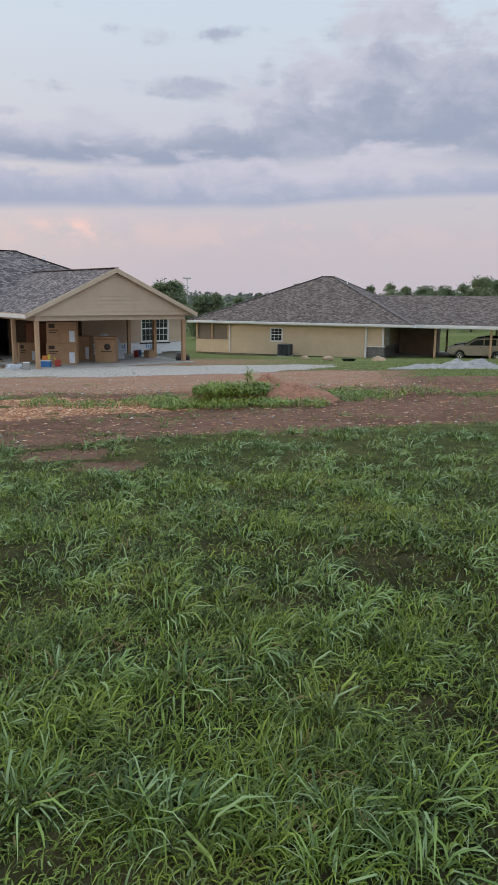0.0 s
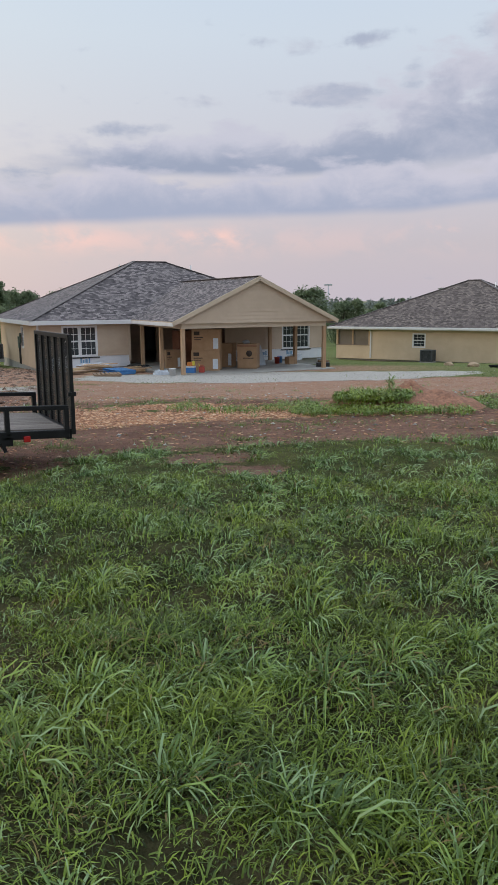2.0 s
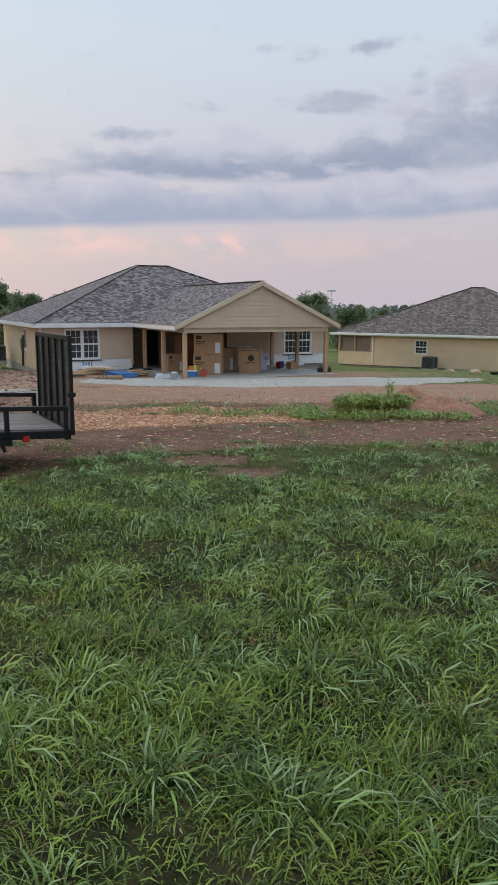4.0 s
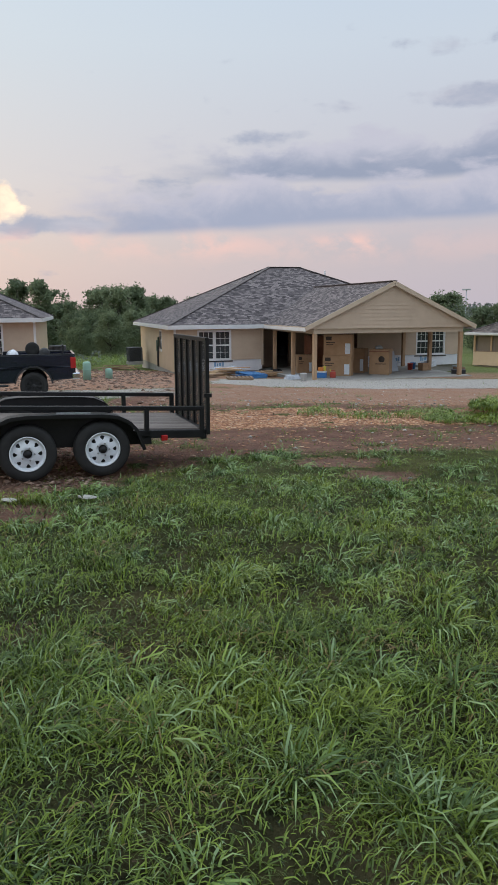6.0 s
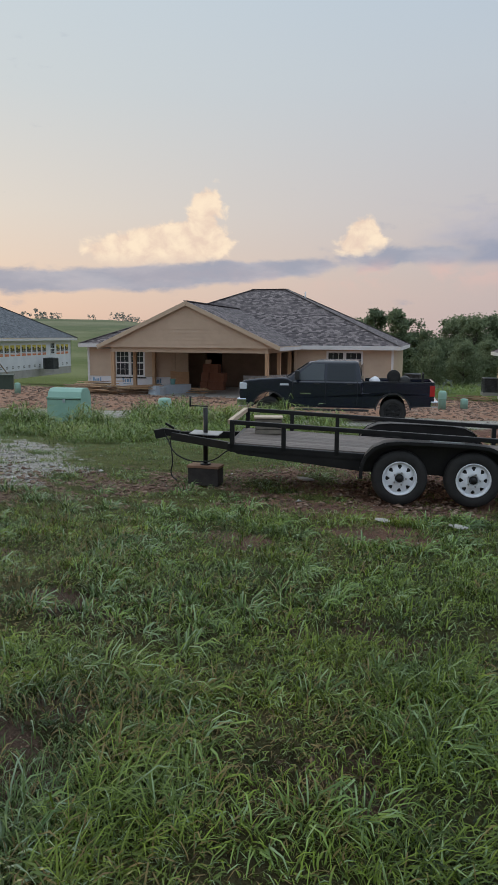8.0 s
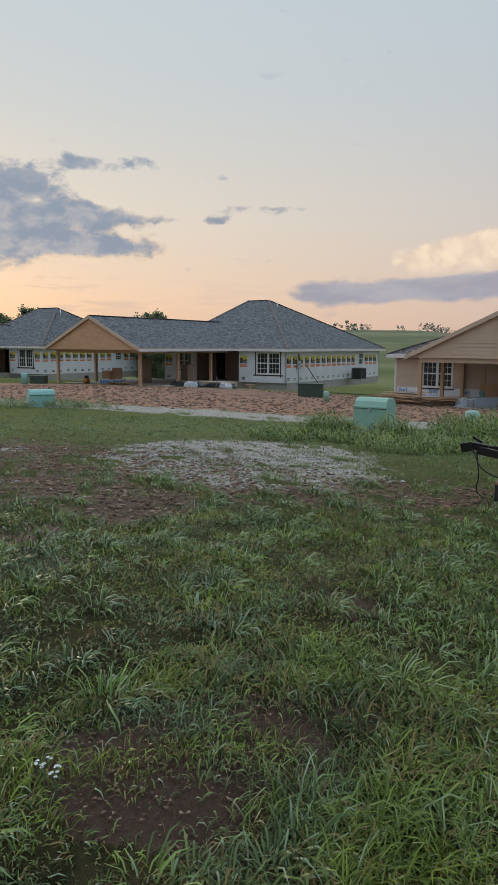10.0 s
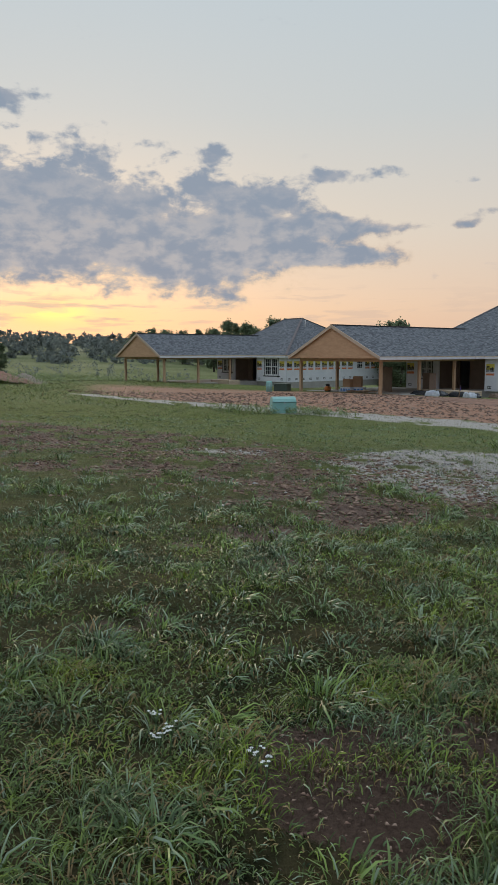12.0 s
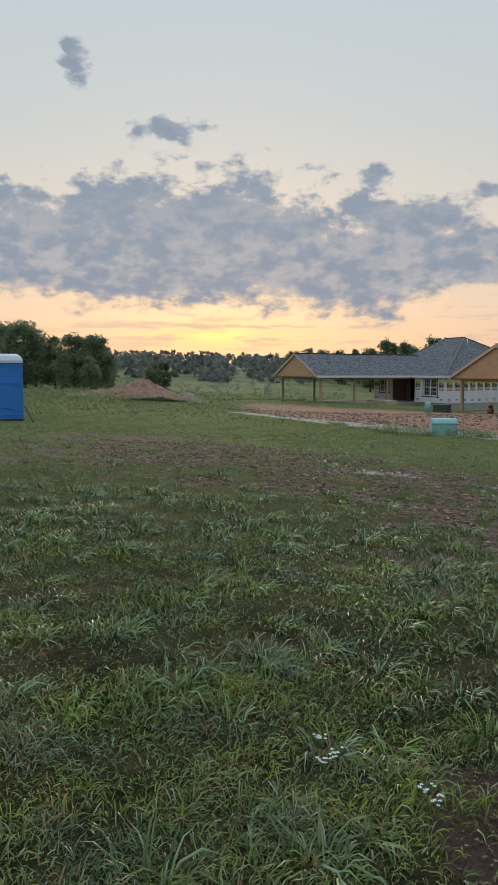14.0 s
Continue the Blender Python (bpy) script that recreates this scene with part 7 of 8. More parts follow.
scatter("soil_clods", "loose red clods before the houses", "soil", (x[k], y[k]), 0.03, 0.12, M_CLODS, 93, 0.6, 1.3)
x, y = sow(rs, -18, 126, 2.0, 34.0, 90000)
d_, r_, g_ = zones(x, y)
k = rs.uniform(0, 1, len(x)) < g_ * 0.55 + d_ * 0.03 * (np.hypot(x, y) > 6)
scatter("gravel_stones", "loose grey stones on the gravel", "gravel", (x[k], y[k]), 0.012, 0.05, M_STONEBITS, 94, 0.6, 1.2)
x, y = sow(rs, 34, 118, 8.0, 24.0, 120000)
d_, r_, g_ = zones(x, y)
k = rs.uniform(0, 1, len(x)) < d_ * 0.5
scatter("soil_clods", "crumbs of trodden earth on the worn strip", "soil", (x[k], y[k]), 0.012, 0.05, M_CLODS, 96, 0.5, 1.4)
x, y = sow(rs, 30, 100, 1.8, 9.0, 26000)
d_, r_, g_ = zones(x, y)
k = rs.uniform(0, 1, len(x)) < d_ * 0.5
scatter("soil_clods", "crumbs of brown soil and small stones", "soil", (x[k], y[k]), 0.005, 0.015, M_CLODS, 95, 0.6, 1.4)


def boulder(x, y, s, seed, mat, label):
    bm = bmesh.new()
    bmesh.ops.create_icosphere(bm, subdivisions=3, radius=s)
    for v in bm.verts:
        v.co = Vector((v.co.x * 1.3, v.co.y, v.co.z * 0.7)) * (1 + 0.35 * noise.noise(v.co / s * 1.4 + Vector((seed, 0, 0))))
    ob = part("boulder", bm, mat, None, smooth=True)
    ob.location = (x, y, gz(x, y) + s * 0.35)
    return tagged(ob, label, "rock")


M_TANROCK = surface("tan_rock", (0.30, 0.20, 0.12), (0.52, 0.40, 0.28), 4, 0.9, 0.6)
boulder(5.0, 42.5, 0.32, 1, M_TANROCK, "rough tan boulder by the neighbour's lawn")
boulder(2.2, 43.5, 0.24, 4, M_TANROCK, "tan limestone lump in rough grass")
boulder(0.9, 45.0, 0.2, 7, M_TANROCK, "small tan rock near the neighbour's wall")
tray = thing("black_tray", pose(3.3, 42.0, gz(3.3, 42.0), 0, 0, 20) @ Matrix.Diagonal((0.5, 0.5, 0.5, 1)), "black plastic mixing tray on the rough lawn", "tray")
bm = bmesh.new()
lo = [bm.verts.new(p) for p in ((-0.5, -0.3, 0.02), (0.5, -0.3, 0.02), (0.5, 0.3, 0.02), (-0.5, 0.3, 0.02))]
hi = [bm.verts.new(p) for p in ((-0.7, -0.42, 0.3), (0.7, -0.42, 0.3), (0.7, 0.42, 0.3), (-0.7, 0.42, 0.3))]
bm.faces.new(lo[::-1])
for k in range(4):
    bm.faces.new((lo[k], lo[(k + 1) % 4], hi[(k + 1) % 4], hi[k]))
bmesh.ops.solidify(bm, geom=list(bm.faces), thickness=0.03)
part("tray_body", bm, M_PLASTIC, tray)

# flat pale stones near the trailer
for x, y, s in ((-5.1, 5.75, 0.10), (-4.4, 6.1, 0.11), (-7.6, 7.0, 0.14)):
    boulder(x, y, s * 0.5, x, M_CONC, "flat pale stone in worn grass").scale = (1.6, 1.2, 0.45)

# ---- wild flowers ----
M_PETAL = plain("white_petals", (0.72, 0.74, 0.72), 0.6)
M_STEM = surface("flower_stem", (0.05, 0.09, 0.03), (0.09, 0.14, 0.05), 20, 0.6, 0.1)


def flower(x, y, h, n, seed):
    rs_ = random.Random(seed)
    f = thing("wild_flower", pose(x, y, gz(x, y) - 0.02, 0, 0, rs_.uniform(0, 360)), "white clustered wild flower in the grass", "flower", "white flowers in the lawn")
    bm = bmesh.new()
    add_tube(bm, (0, 0, 0), (0.01, 0.01, h), 0.003, 5)
    heads = []
    for k in range(n):
        a, r = rs_.uniform(0, math.tau), rs_.uniform(0.005, 0.035)
        p = Vector((r * math.cos(a), r * math.sin(a), h + rs_.uniform(-0.005, 0.025)))
        add_tube(bm, (0.01, 0.01, h - 0.03), p, 0.0015, 4)
        heads.append(p)
    part("stem", bm, M_STEM, f)
    bm = bmesh.new()
    for p in heads:
        for k in range(6):
            a = k * math.tau / 6
            q = [p, p + Vector((0.0055 * math.cos(a - 0.4), 0.0055 * math.sin(a - 0.4), 0.003)), p + Vector((0.009 * math.cos(a), 0.009 * math.sin(a), 0.002)), p + Vector((0.0055 * math.cos(a + 0.4), 0.0055 * math.sin(a + 0.4), 0.003))]
            bm.faces.new([bm.verts.new(c) for c in q])
    part("blossom", bm, M_PETAL, f, "white blossom cluster")


for k, (x, y, h) in enumerate(((-3.22, -0.72, 0.16), (-3.06, -0.64, 0.17), (-3.02, -0.68, 0.15), (-2.88, -0.26, 0.17), (-2.81, -0.22, 0.16))):
    flower(x * 0.94, y * 0.94, h * 0.8, 9, k)

# ---- cabinets, pedestals, cooling units, toilet ----
M_MINT = surface("mint_green_enamel", (0.22, 0.40, 0.33), (0.29, 0.48, 0.40), 2.5, 0.5, 0.05)
M_TEAL = surface("turquoise_enamel", (0.20, 0.42, 0.40), (0.27, 0.50, 0.47), 2.5, 0.5, 0.05)
M_DKGREEN = surface("dark_green_enamel", (0.03, 0.055, 0.04), (0.05, 0.08, 0.06), 3, 0.5, 0.05)
M_GREYMETAL = surface("grey_meter_enamel", (0.32, 0.36, 0.40), (0.42, 0.46, 0.50), 4, 0.45, 0.03)
M_AC = surface("charcoal_cooling_unit", (0.05, 0.055, 0.06), (0.09, 0.095, 0.10), 4, 0.5, 0.05)


def ground_pose(x, y, turn):
    return pose(x, y, gz(x, y) - 0.03, 0, 0, turn)


def cabinet(x, y, turn, w, d, h, mat, label):
    """A pad cabinet with tapering flanks and a rounded hood."""
    c = thing("utility_cabinet", ground_pose(x, y, turn), label, "utility cabinet")
    prof = [(-d / 2, 0.0), (d / 2, 0.0), (d / 2 * 0.96, h * 0.74), (d / 2 * 0.80, h * 0.90), (d / 2 * 0.5, h * 0.985), (0, h), (-d / 2 * 0.5, h * 0.985), (-d / 2 * 0.80, h * 0.90), (-d / 2 * 0.96, h * 0.74)]
    bm = bmesh.new()
    rings = []
    for xx, s in ((-w / 2, 1.0), (-w / 2 * 0.97, 1.01), (w / 2 * 0.97, 1.01), (w / 2, 1.0)):
        rings.append([bm.verts.new((xx * (1 - 0.06 * z / h), yy * s, z * (1 if abs(xx) < w / 2 * 0.98 else 0.985))) for yy, z in prof])
    n = len(prof)
    for a, b in zip(rings, rings[1:]):
        for k in range(n):
            bm.faces.new((a[k], a[(k + 1) % n], b[(k + 1) % n], b[k]))
    bm.faces.new(rings[0][::-1]), bm.faces.new(rings[-1])
    bmesh.ops.recalc_face_normals(bm, faces=list(bm.faces))
    part("body", bm, mat, c)
    part("lid_edge", box(-w / 2 * 0.99, w / 2 * 0.99, -d / 2 * 1.03, -d / 2 * 0.95, h * 0.70, h * 0.75, 0.006), mat, c)
    part("lid_seam", box(-w / 2 * 0.98, w / 2 * 0.98, -d / 2 * 1.012, -d / 2 * 0.99, h * 0.685, h * 0.695), M_BLACK, c)
    part("hasp", box(-0.03, 0.03, -d / 2 * 1.08, -d / 2, h * 0.60, h * 0.70, 0.004), M_GREYMETAL, c)
    part("pad", box(-w / 2 - 0.08, w / 2 + 0.08, -d / 2 - 0.08, d / 2 + 0.08, -0.1, 0.05), M_CONC, c)
    return c


cabinet(-19.86, 9.26, 42, 1.05, 0.80, 1.0, M_MINT, "large mint-green utility cabinet standing in weeds")
cabinet(-29.9, -0.15, 100, 1.0, 0.75, 0.70, M_TEAL, "turquoise utility cabinet half hidden by weeds")


def pedestal(x, y, r, h, mat, label):
    p = thing("cable_pedestal", ground_pose(x, y, 25), label, "pedestal", "cable pedestals")
    part("shaft", lathe([(0.0, 0.0), (r, 0.0), (r * 0.98, h * 0.55), (r * 1.0, h * 0.57), (r * 0.96, h * 0.9), (r * 0.85, h * 0.97), (r * 0.5, h), (0.0, h)], 20, axis="z"), mat, p)
    part("collar", lathe([(r * 1.01, h * 0.56), (r * 1.06, h * 0.57), (r * 1.06, h * 0.60), (r * 1.01, h * 0.61)], 20, axis="z"), mat, p)
    part("hasp", box(r * 0.9, r * 1.1, -0.02, 0.02, h * 0.7, h * 0.8), M_GREYMETAL, p)
    return p


pedestal(-19.2, 12.1, 0.21, 0.70, M_MINT, "mint-green cable pedestal among tall weeds")
pedestal(-18.6, 25.3, 0.17, 0.80, M_MINT, "pale green pedestal on red soil")
pedestal(-18.7, 27.0, 0.16, 0.48, M_MINT, "short green pedestal with a square foot")
pedestal(-34.6, 13.65, 0.15, 0.55, M_MINT, "green pedestal beside the dark transformer")
pedestal(-50.5, -1.1, 0.22, 0.75, M_TEAL, "turquoise pedestal before the wrapped house")

tf = thing("transformer_box", ground_pose(-38.4, 14.25, 65), "dark green pad transformer on red soil", "transformer")
part("body", box(-0.68, 0.68, -0.45, 0.45, 0, 0.72, 0.03), M_DKGREEN, tf)
part("lid", box(-0.72, 0.72, -0.49, 0.49, 0.72, 0.79, 0.02), M_DKGREEN, tf)
part("door_seam", box(-0.006, 0.006, -0.456, -0.445, 0.05, 0.7), M_BLACK, tf)
tf2 = thing("transformer_box", ground_pose(-51.6, -0.2, 65), "small dark green service box on soil", "transformer")
part("body", box(-0.5, 0.5, -0.35, 0.35, 0, 0.5, 0.03), M_DKGREEN, tf2)
part("lid", box(-0.53, 0.53, -0.38, 0.38, 0.5, 0.56, 0.02), M_DKGREEN, tf2)


def ac_unit(m, label, s=0.85, h=0.95):
    c = thing("air_conditioner", m, label, "air conditioner", "cooling units beside the houses")
    part("core", box(-s / 2 + 0.03, s / 2 - 0.03, -s / 2 + 0.03, s / 2 - 0.03, 0.04, h - 0.05), M_BLACK, c)
    for sx2 in (-1, 1):
        for sy2 in (-1, 1):
            part("corner_post", box(sx2 * s / 2 - 0.035, sx2 * s / 2 + 0.035, sy2 * s / 2 - 0.035, sy2 * s / 2 + 0.035, 0.0, h - 0.04, 0.01), M_AC, c)
    part("top", box(-s / 2 - 0.03, s / 2 + 0.03, -s / 2 - 0.03, s / 2 + 0.03, h - 0.06, h, 0.02), M_AC, c)
    part("base", box(-s / 2 - 0.06, s / 2 + 0.06, -s / 2 - 0.06, s / 2 + 0.06, -0.15, 0.05), M_CONC, c)
    for k in range(12):
        x = -s / 2 + 0.06 + k * (s - 0.12) / 11
        for y in (-s / 2 - 0.004, s / 2 + 0.004):
            part("louvre", box(x - 0.012, x + 0.012, y - 0.008, y + 0.008, 0.08, h - 0.08), M_AC, c)
        for y in (-s / 2 - 0.004, s / 2 + 0.004):
            part("louvre", box(y - 0.008, y + 0.008, x - 0.012, x + 0.012, 0.08, h - 0.08), M_AC, c)
    bm = bmesh.new()
    for r in (0.08, 0.15, 0.22, 0.29, 0.35):
        lathe([(r, h + 0.004), (r + 0.008, h + 0.012), (r + 0.016, h + 0.004)], 24, axis="z", bm=bm)
    part("fan_guard", bm, M_AC, c)
    return c


H2M, H3M, H4M, H5M = pose(-11.52, 33.58, -1.87, 0, 0, 41.0), pose(-33.53, 18.26, -1.43, 0, 0, 36.5), pose(-53.6, 1.15, -1.17, 0, 0, 41.5), pose(-69.9, -15.1, -1.12, 0, 0, 42.5)
ac_unit(H2M @ pose(-6.4, 15.4, 0), "charcoal air conditioner beside the tan house")
ac_unit(H4M @ pose(13.6, 20.5, -0.05), "charcoal air conditioner by the wrapped wall")
ac_unit(H1M @ pose(-7.3, -1.0, 0.0), "charcoal air conditioner by the neighbour's wall", 0.85, 0.9)
ac_unit(H3M @ pose(14.6, 8.5, 0.0), "charcoal air conditioner behind the truck")

# meter panel on the wrapped house, with a propped board
mp = thing("meter_panel", H4M @ pose(12.70, 11.6, 0, 0, 0, 90), "grey electric meter panel on the wrapped wall", "meter")
part("panel", box(-0.18, 0.18, -0.14, -0.005, 1.0, 1.62, 0.02), M_GREYMETAL, mp)
part("meter_glass", lathe([(0.0, -0.26), (0.07, -0.25), (0.08, -0.14)], 16), M_GREYMETAL, mp).location = (-0.02, 0, 1.4)
part("conduit", tube((0, -0.08, 0.0), (0, -0.08, 1.0), 0.04, 8), M_GREYMETAL, mp)
part("mast", tube((0, -0.08, 1.62), (0, -0.08, 2.1), 0.05, 8), M_BLACK, mp)
pl = thing("propped_board", H4M @ pose(12.85, 12.6, -0.02, 0, 0, 90), "brown board propped against the wrapped wall", "board")
part("board", bar((0.45, -0.75, 0.0), (-0.25, -0.09, 1.35), 0.16, 0.04), M_DARKWOOD, pl)
# cable box and conduits on the tan end wall
mb = thing("meter_panel", H2M @ pose(-5.53, 11.2, 0, 0, 0, -90), "dark cable boxes and conduits on the tan end wall", "meter")
part("panel", box(-0.16, 0.16, -0.13, -0.03, 0.9, 1.55, 0.015), M_DKGREEN, mb)
part("panel_small", box(0.25, 0.45, -0.11, -0.03, 1.2, 1.75, 0.015), M_DKGREEN, mb)
part("conduit", tube((0, -0.08, 0), (0, -0.08, 0.9), 0.03, 8), M_BLACK, mb)
part("mast", tube((0.35, -0.08, 0), (0.35, -0.08, 1.2), 0.03, 8), M_BLACK, mb)

# portable toilet
M_TOILET = surface("blue_moulded_plastic", (0.018, 0.16, 0.50), (0.03, 0.21, 0.60), 2, 0.45, 0.05)
M_TOILETTOP = surface("white_moulded_plastic", (0.55, 0.62, 0.68), (0.66, 0.72, 0.78), 2, 0.5, 0.05)
pt = thing("portable_toilet", ground_pose(-23.03, -15.09, 32), "blue portable toilet with a white roof on the grass", "toilet")
part("cabin", box(-0.58, 0.58, -0.58, 0.58, 0.06, 2.03, 0.03), M_TOILET, pt)
part("skid", box(-0.6, 0.6, -0.6, 0.6, 0.0, 0.08, 0.01), M_PLASTIC, pt)
bm = bmesh.new()
rg = [[bm.verts.new((x * s, y * s, z)) for x, y in ((-1, -1), (1, -1), (1, 1), (-1, 1))] for s, z in ((0.62, 2.02), (0.62, 2.10), (0.56, 2.24), (0.42, 2.33))]
for a, b in zip(rg, rg[1:]):
    for k in range(4):
        bm.faces.new((a[k], a[(k + 1) % 4], b[(k + 1) % 4], b[k]))
bm.faces.new(rg[-1]), bm.faces.new(rg[0][::-1])
part("roof", bm, M_TOILETTOP, pt, "white moulded roof")
for sx2 in (-1, 1):
    for sy2 in (-1, 1):
        part("corner_trim", box(sx2 * 0.575 - 0.03, sx2 * 0.575 + 0.03, sy2 * 0.575 - 0.03, sy2 * 0.575 + 0.03, 0.06, 2.02, 0.01), M_TOILETTOP if sx2 > 0 and sy2 < 0 else M_TOILET, pt)
for turn in (0, 90, 180, 270):
    q = pose(0, 0, 0, 0, 0, turn)
    for a, b in (((-0.45, -0.59, 0.35), (0.0, -0.59, 0.5)), ((0.0, -0.59, 0.5), (0.45, -0.59, 0.35)), ((-0.45, -0.59, 0.22), (0.45, -0.59, 0.22)), ((-0.45, -0.59, 1.32), (0.3, -0.59, 1.32)), ((0.3, -0.59, 1.32), (0.45, -0.59, 1.25)), ((-0.45, -0.59, 1.94), (0.45, -0.59, 1.94))):
        ob = part("panel_rib", bar(a, b, 0.03, 0.03), M_TOILET, pt)
        ob.matrix_local = q
bm = bmesh.new()
add_bar(bm, (0.4, 0.62, 0.55), (1.6, 0.9, 0.05), 0.05, 0.05)
tb = part("towing_bar", bm, M_BLACKPAINT, pt)

# street lamp far behind, and a far white shed
lamp = thing("light_pole", pose(-21.2, 150, gz(-21.2, 150)), "tall pale light pole above the trees", "light pole")
part("pole", tube((0, 0, 0), (0, 0, 8.6), 0.12, 8, 0.08), M_GREYMETAL, lamp)
part("lamp_head", box(-0.8, 0.8, -0.15, 0.15, 8.4, 8.7, 0.03), M_GREYMETAL, lamp)
# ---- things on and before the porches ----
M_CARTON = surface("brown_cardboard", (0.33, 0.20, 0.11), (0.45, 0.29, 0.17), 2.5, 0.85, 0.1)
M_CARTONRED = surface("russet_cardboard", (0.20, 0.085, 0.05), (0.29, 0.13, 0.08), 2.5, 0.85, 0.1)
M_TAPE = surface("packing_tape", (0.40, 0.29, 0.18), (0.48, 0.36, 0.24), 5, 0.3, 0)
M_INK = surface("dark_carton_print", (0.04, 0.03, 0.025), (0.07, 0.05, 0.04), 5, 0.8, 0)
M_LABEL = surface("white_paper_label", (0.60, 0.66, 0.72), (0.72, 0.77, 0.82), 8, 0.6, 0)
M_REDPL = surface("red_plastic", (0.38, 0.05, 0.035), (0.50, 0.08, 0.05), 4, 0.45, 0.03)
M_ORANGEPL = surface("orange_plastic", (0.55, 0.17, 0.03), (0.66, 0.24, 0.06), 4, 0.45, 0.03)
M_BLUEPL = surface("blue_plastic", (0.03, 0.14, 0.40), (0.06, 0.22, 0.52), 4, 0.45, 0.05)
M_FILM = surface("rumpled_white_plastic", (0.42, 0.46, 0.52), (0.66, 0.70, 0.76), 3, 0.25, 0.6, fine=10)
M_TARP = surface("black_plastic_sheet", (0.02, 0.022, 0.025), (0.05, 0.053, 0.06), 3, 0.25, 0.5, fine=10)
M_OLDWOOD = surface("weathered_pallet_wood", (0.16, 0.10, 0.06), (0.32, 0.22, 0.14), 4, 0.85, 0.3, vary=0.5)
M_BLUEWOOD = surface("blue_painted_pallet_wood", (0.03, 0.12, 0.30), (0.07, 0.22, 0.45), 4, 0.7, 0.2, vary=0.4)
M_FOAM = surface("pale_foam_board", (0.42, 0.50, 0.58), (0.55, 0.62, 0.68), 2, 0.8, 0.1)


def carton(m, w, d, h, label, mat=None, marks=True, group="cartons on the porch"):
    mat = mat or M_CARTON
    c = thing("carton", m, label, "carton", group)
    bm = bmesh.new()
    add_box(bm, -w / 2, w / 2, -d / 2, d / 2, 0, h - 0.006)
    bmesh.ops.bevel(bm, geom=list(bm.edges), offset=0.008, segments=1, affect="EDGES")
    part("box", bm, mat, c)
    for s in (-1, 1):
        part("flap", box(-w / 2 + 0.004, w / 2 - 0.004, s * d / 4 - d / 4 + 0.004, s * d / 4 + d / 4 - 0.004, h - 0.006, h), mat, c)
    part("tape", box(-w / 2 - 0.002, w / 2 + 0.002, -0.03, 0.03, h - 0.001, h + 0.002), M_TAPE, c)
    if marks:
        part("print", box(-w * 0.42, -w * 0.22, -d / 2 - 0.003, -d / 2 + 0.001, h * 0.72, h * 0.9), M_INK, c)
        part("print", box(-w * 0.42, -w * 0.10, -d / 2 - 0.003, -d / 2 + 0.001, h * 0.60, h * 0.64), M_INK, c)
        part("print", box(-w * 0.42, -w * 0.16, -d / 2 - 0.003, -d / 2 + 0.001, h * 0.50, h * 0.53), M_INK, c)
        part("paper_label", box(w * 0.26, w * 0.44, -d / 2 - 0.004, -d / 2 + 0.001, h * 0.08, h * 0.58), M_LABEL, c)
    return c


# tan house: tall stacked cartons, fridge cartons, tools
T = H2M @ pose(2.05, 1.9, 0, 0, 0, -33)
carton(T, 1.45, 0.8, 1.02, "large brown appliance carton standing on the porch slab")
carton(T @ pose(0.02, 0.02, 1.02, 0, 0, 1.5), 1.43, 0.8, 1.05, "large brown carton stacked on another carton")
c = carton(H2M @ pose(4.45, 1.9, 0, 0, 0, -38), 1.02, 0.9, 1.28, "squarish brown carton with a round dark print", marks=False)
ob = part("round_print", lathe([(0.0, -0.456), (0.16, -0.456), (0.16, -0.45)], 24), M_INK, c)
ob.location = (0.12, 0, 0.78)
part("print", box(-0.2, 0.35, -0.454, -0.449, 0.52, 0.56), M_INK, c)
part("band", box(-0.515, 0.515, -0.455, -0.449, 1.14, 1.20), M_CARTONRED, c)
carton(H2M @ pose(3.75, 3.3, 0, 0, 0, -38), 1.0, 0.9, 1.25, "brown carton with red edging behind another", marks=True)
carton(H2M @ pose(3.1, 4.5, 0, 0, 0, -20), 0.9, 0.9, 1.1, "plain brown carton deep in the porch", marks=False)
carton(H2M @ pose(1.0, 4.0, 0, 0, 0, -10), 0.8, 0.6, 0.95, "brown carton beside the entry", marks=True)
carton(H2M @ pose(2.2, 5.4, 0, 0, 0, 10), 1.0, 0.7, 1.9, "tall dark carton leaning by the entry wall", M_CARTONRED, marks=False)
it = thing("paper_roll", H2M @ pose(4.3, 1.85, 1.285, 0, 0, 30), "crumpled tool bag lying on a carton", "bag")
bm = bmesh.new()
bmesh.ops.create_icosphere(bm, subdivisions=3, radius=0.16)
for v in bm.verts:
    v.co = Vector((v.co.x * 1.7, v.co.y, max(v.co.z, -0.10) * 0.7 + 0.07)) * (1 + 0.2 * noise.noise(v.co * 9))
part("bag_body", bm, M_GREYMETAL, it, smooth=True)

vac = thing("shop_vacuum", H2M @ pose(1.75, 6.2, 0, 0, 0, 20), "orange shop vacuum with a black hose", "vacuum")
part("drum", lathe([(0.0, 0.08), (0.22, 0.08), (0.24, 0.12), (0.23, 0.45), (0.2, 0.47)], 20, axis="z"), M_ORANGEPL, vac)
part("motor_head", lathe([(0.24, 0.46), (0.22, 0.55), (0.12, 0.68), (0.0, 0.7)], 20, axis="z"), M_PLASTIC, vac)
for k in range(4):
    a = k * math.pi / 2 + 0.7
    part("castor", tube((0.18 * math.cos(a), 0.18 * math.sin(a), 0.0), (0.18 * math.cos(a), 0.18 * math.sin(a), 0.09), 0.04, 8), M_PLASTIC, vac)
bm = bmesh.new()
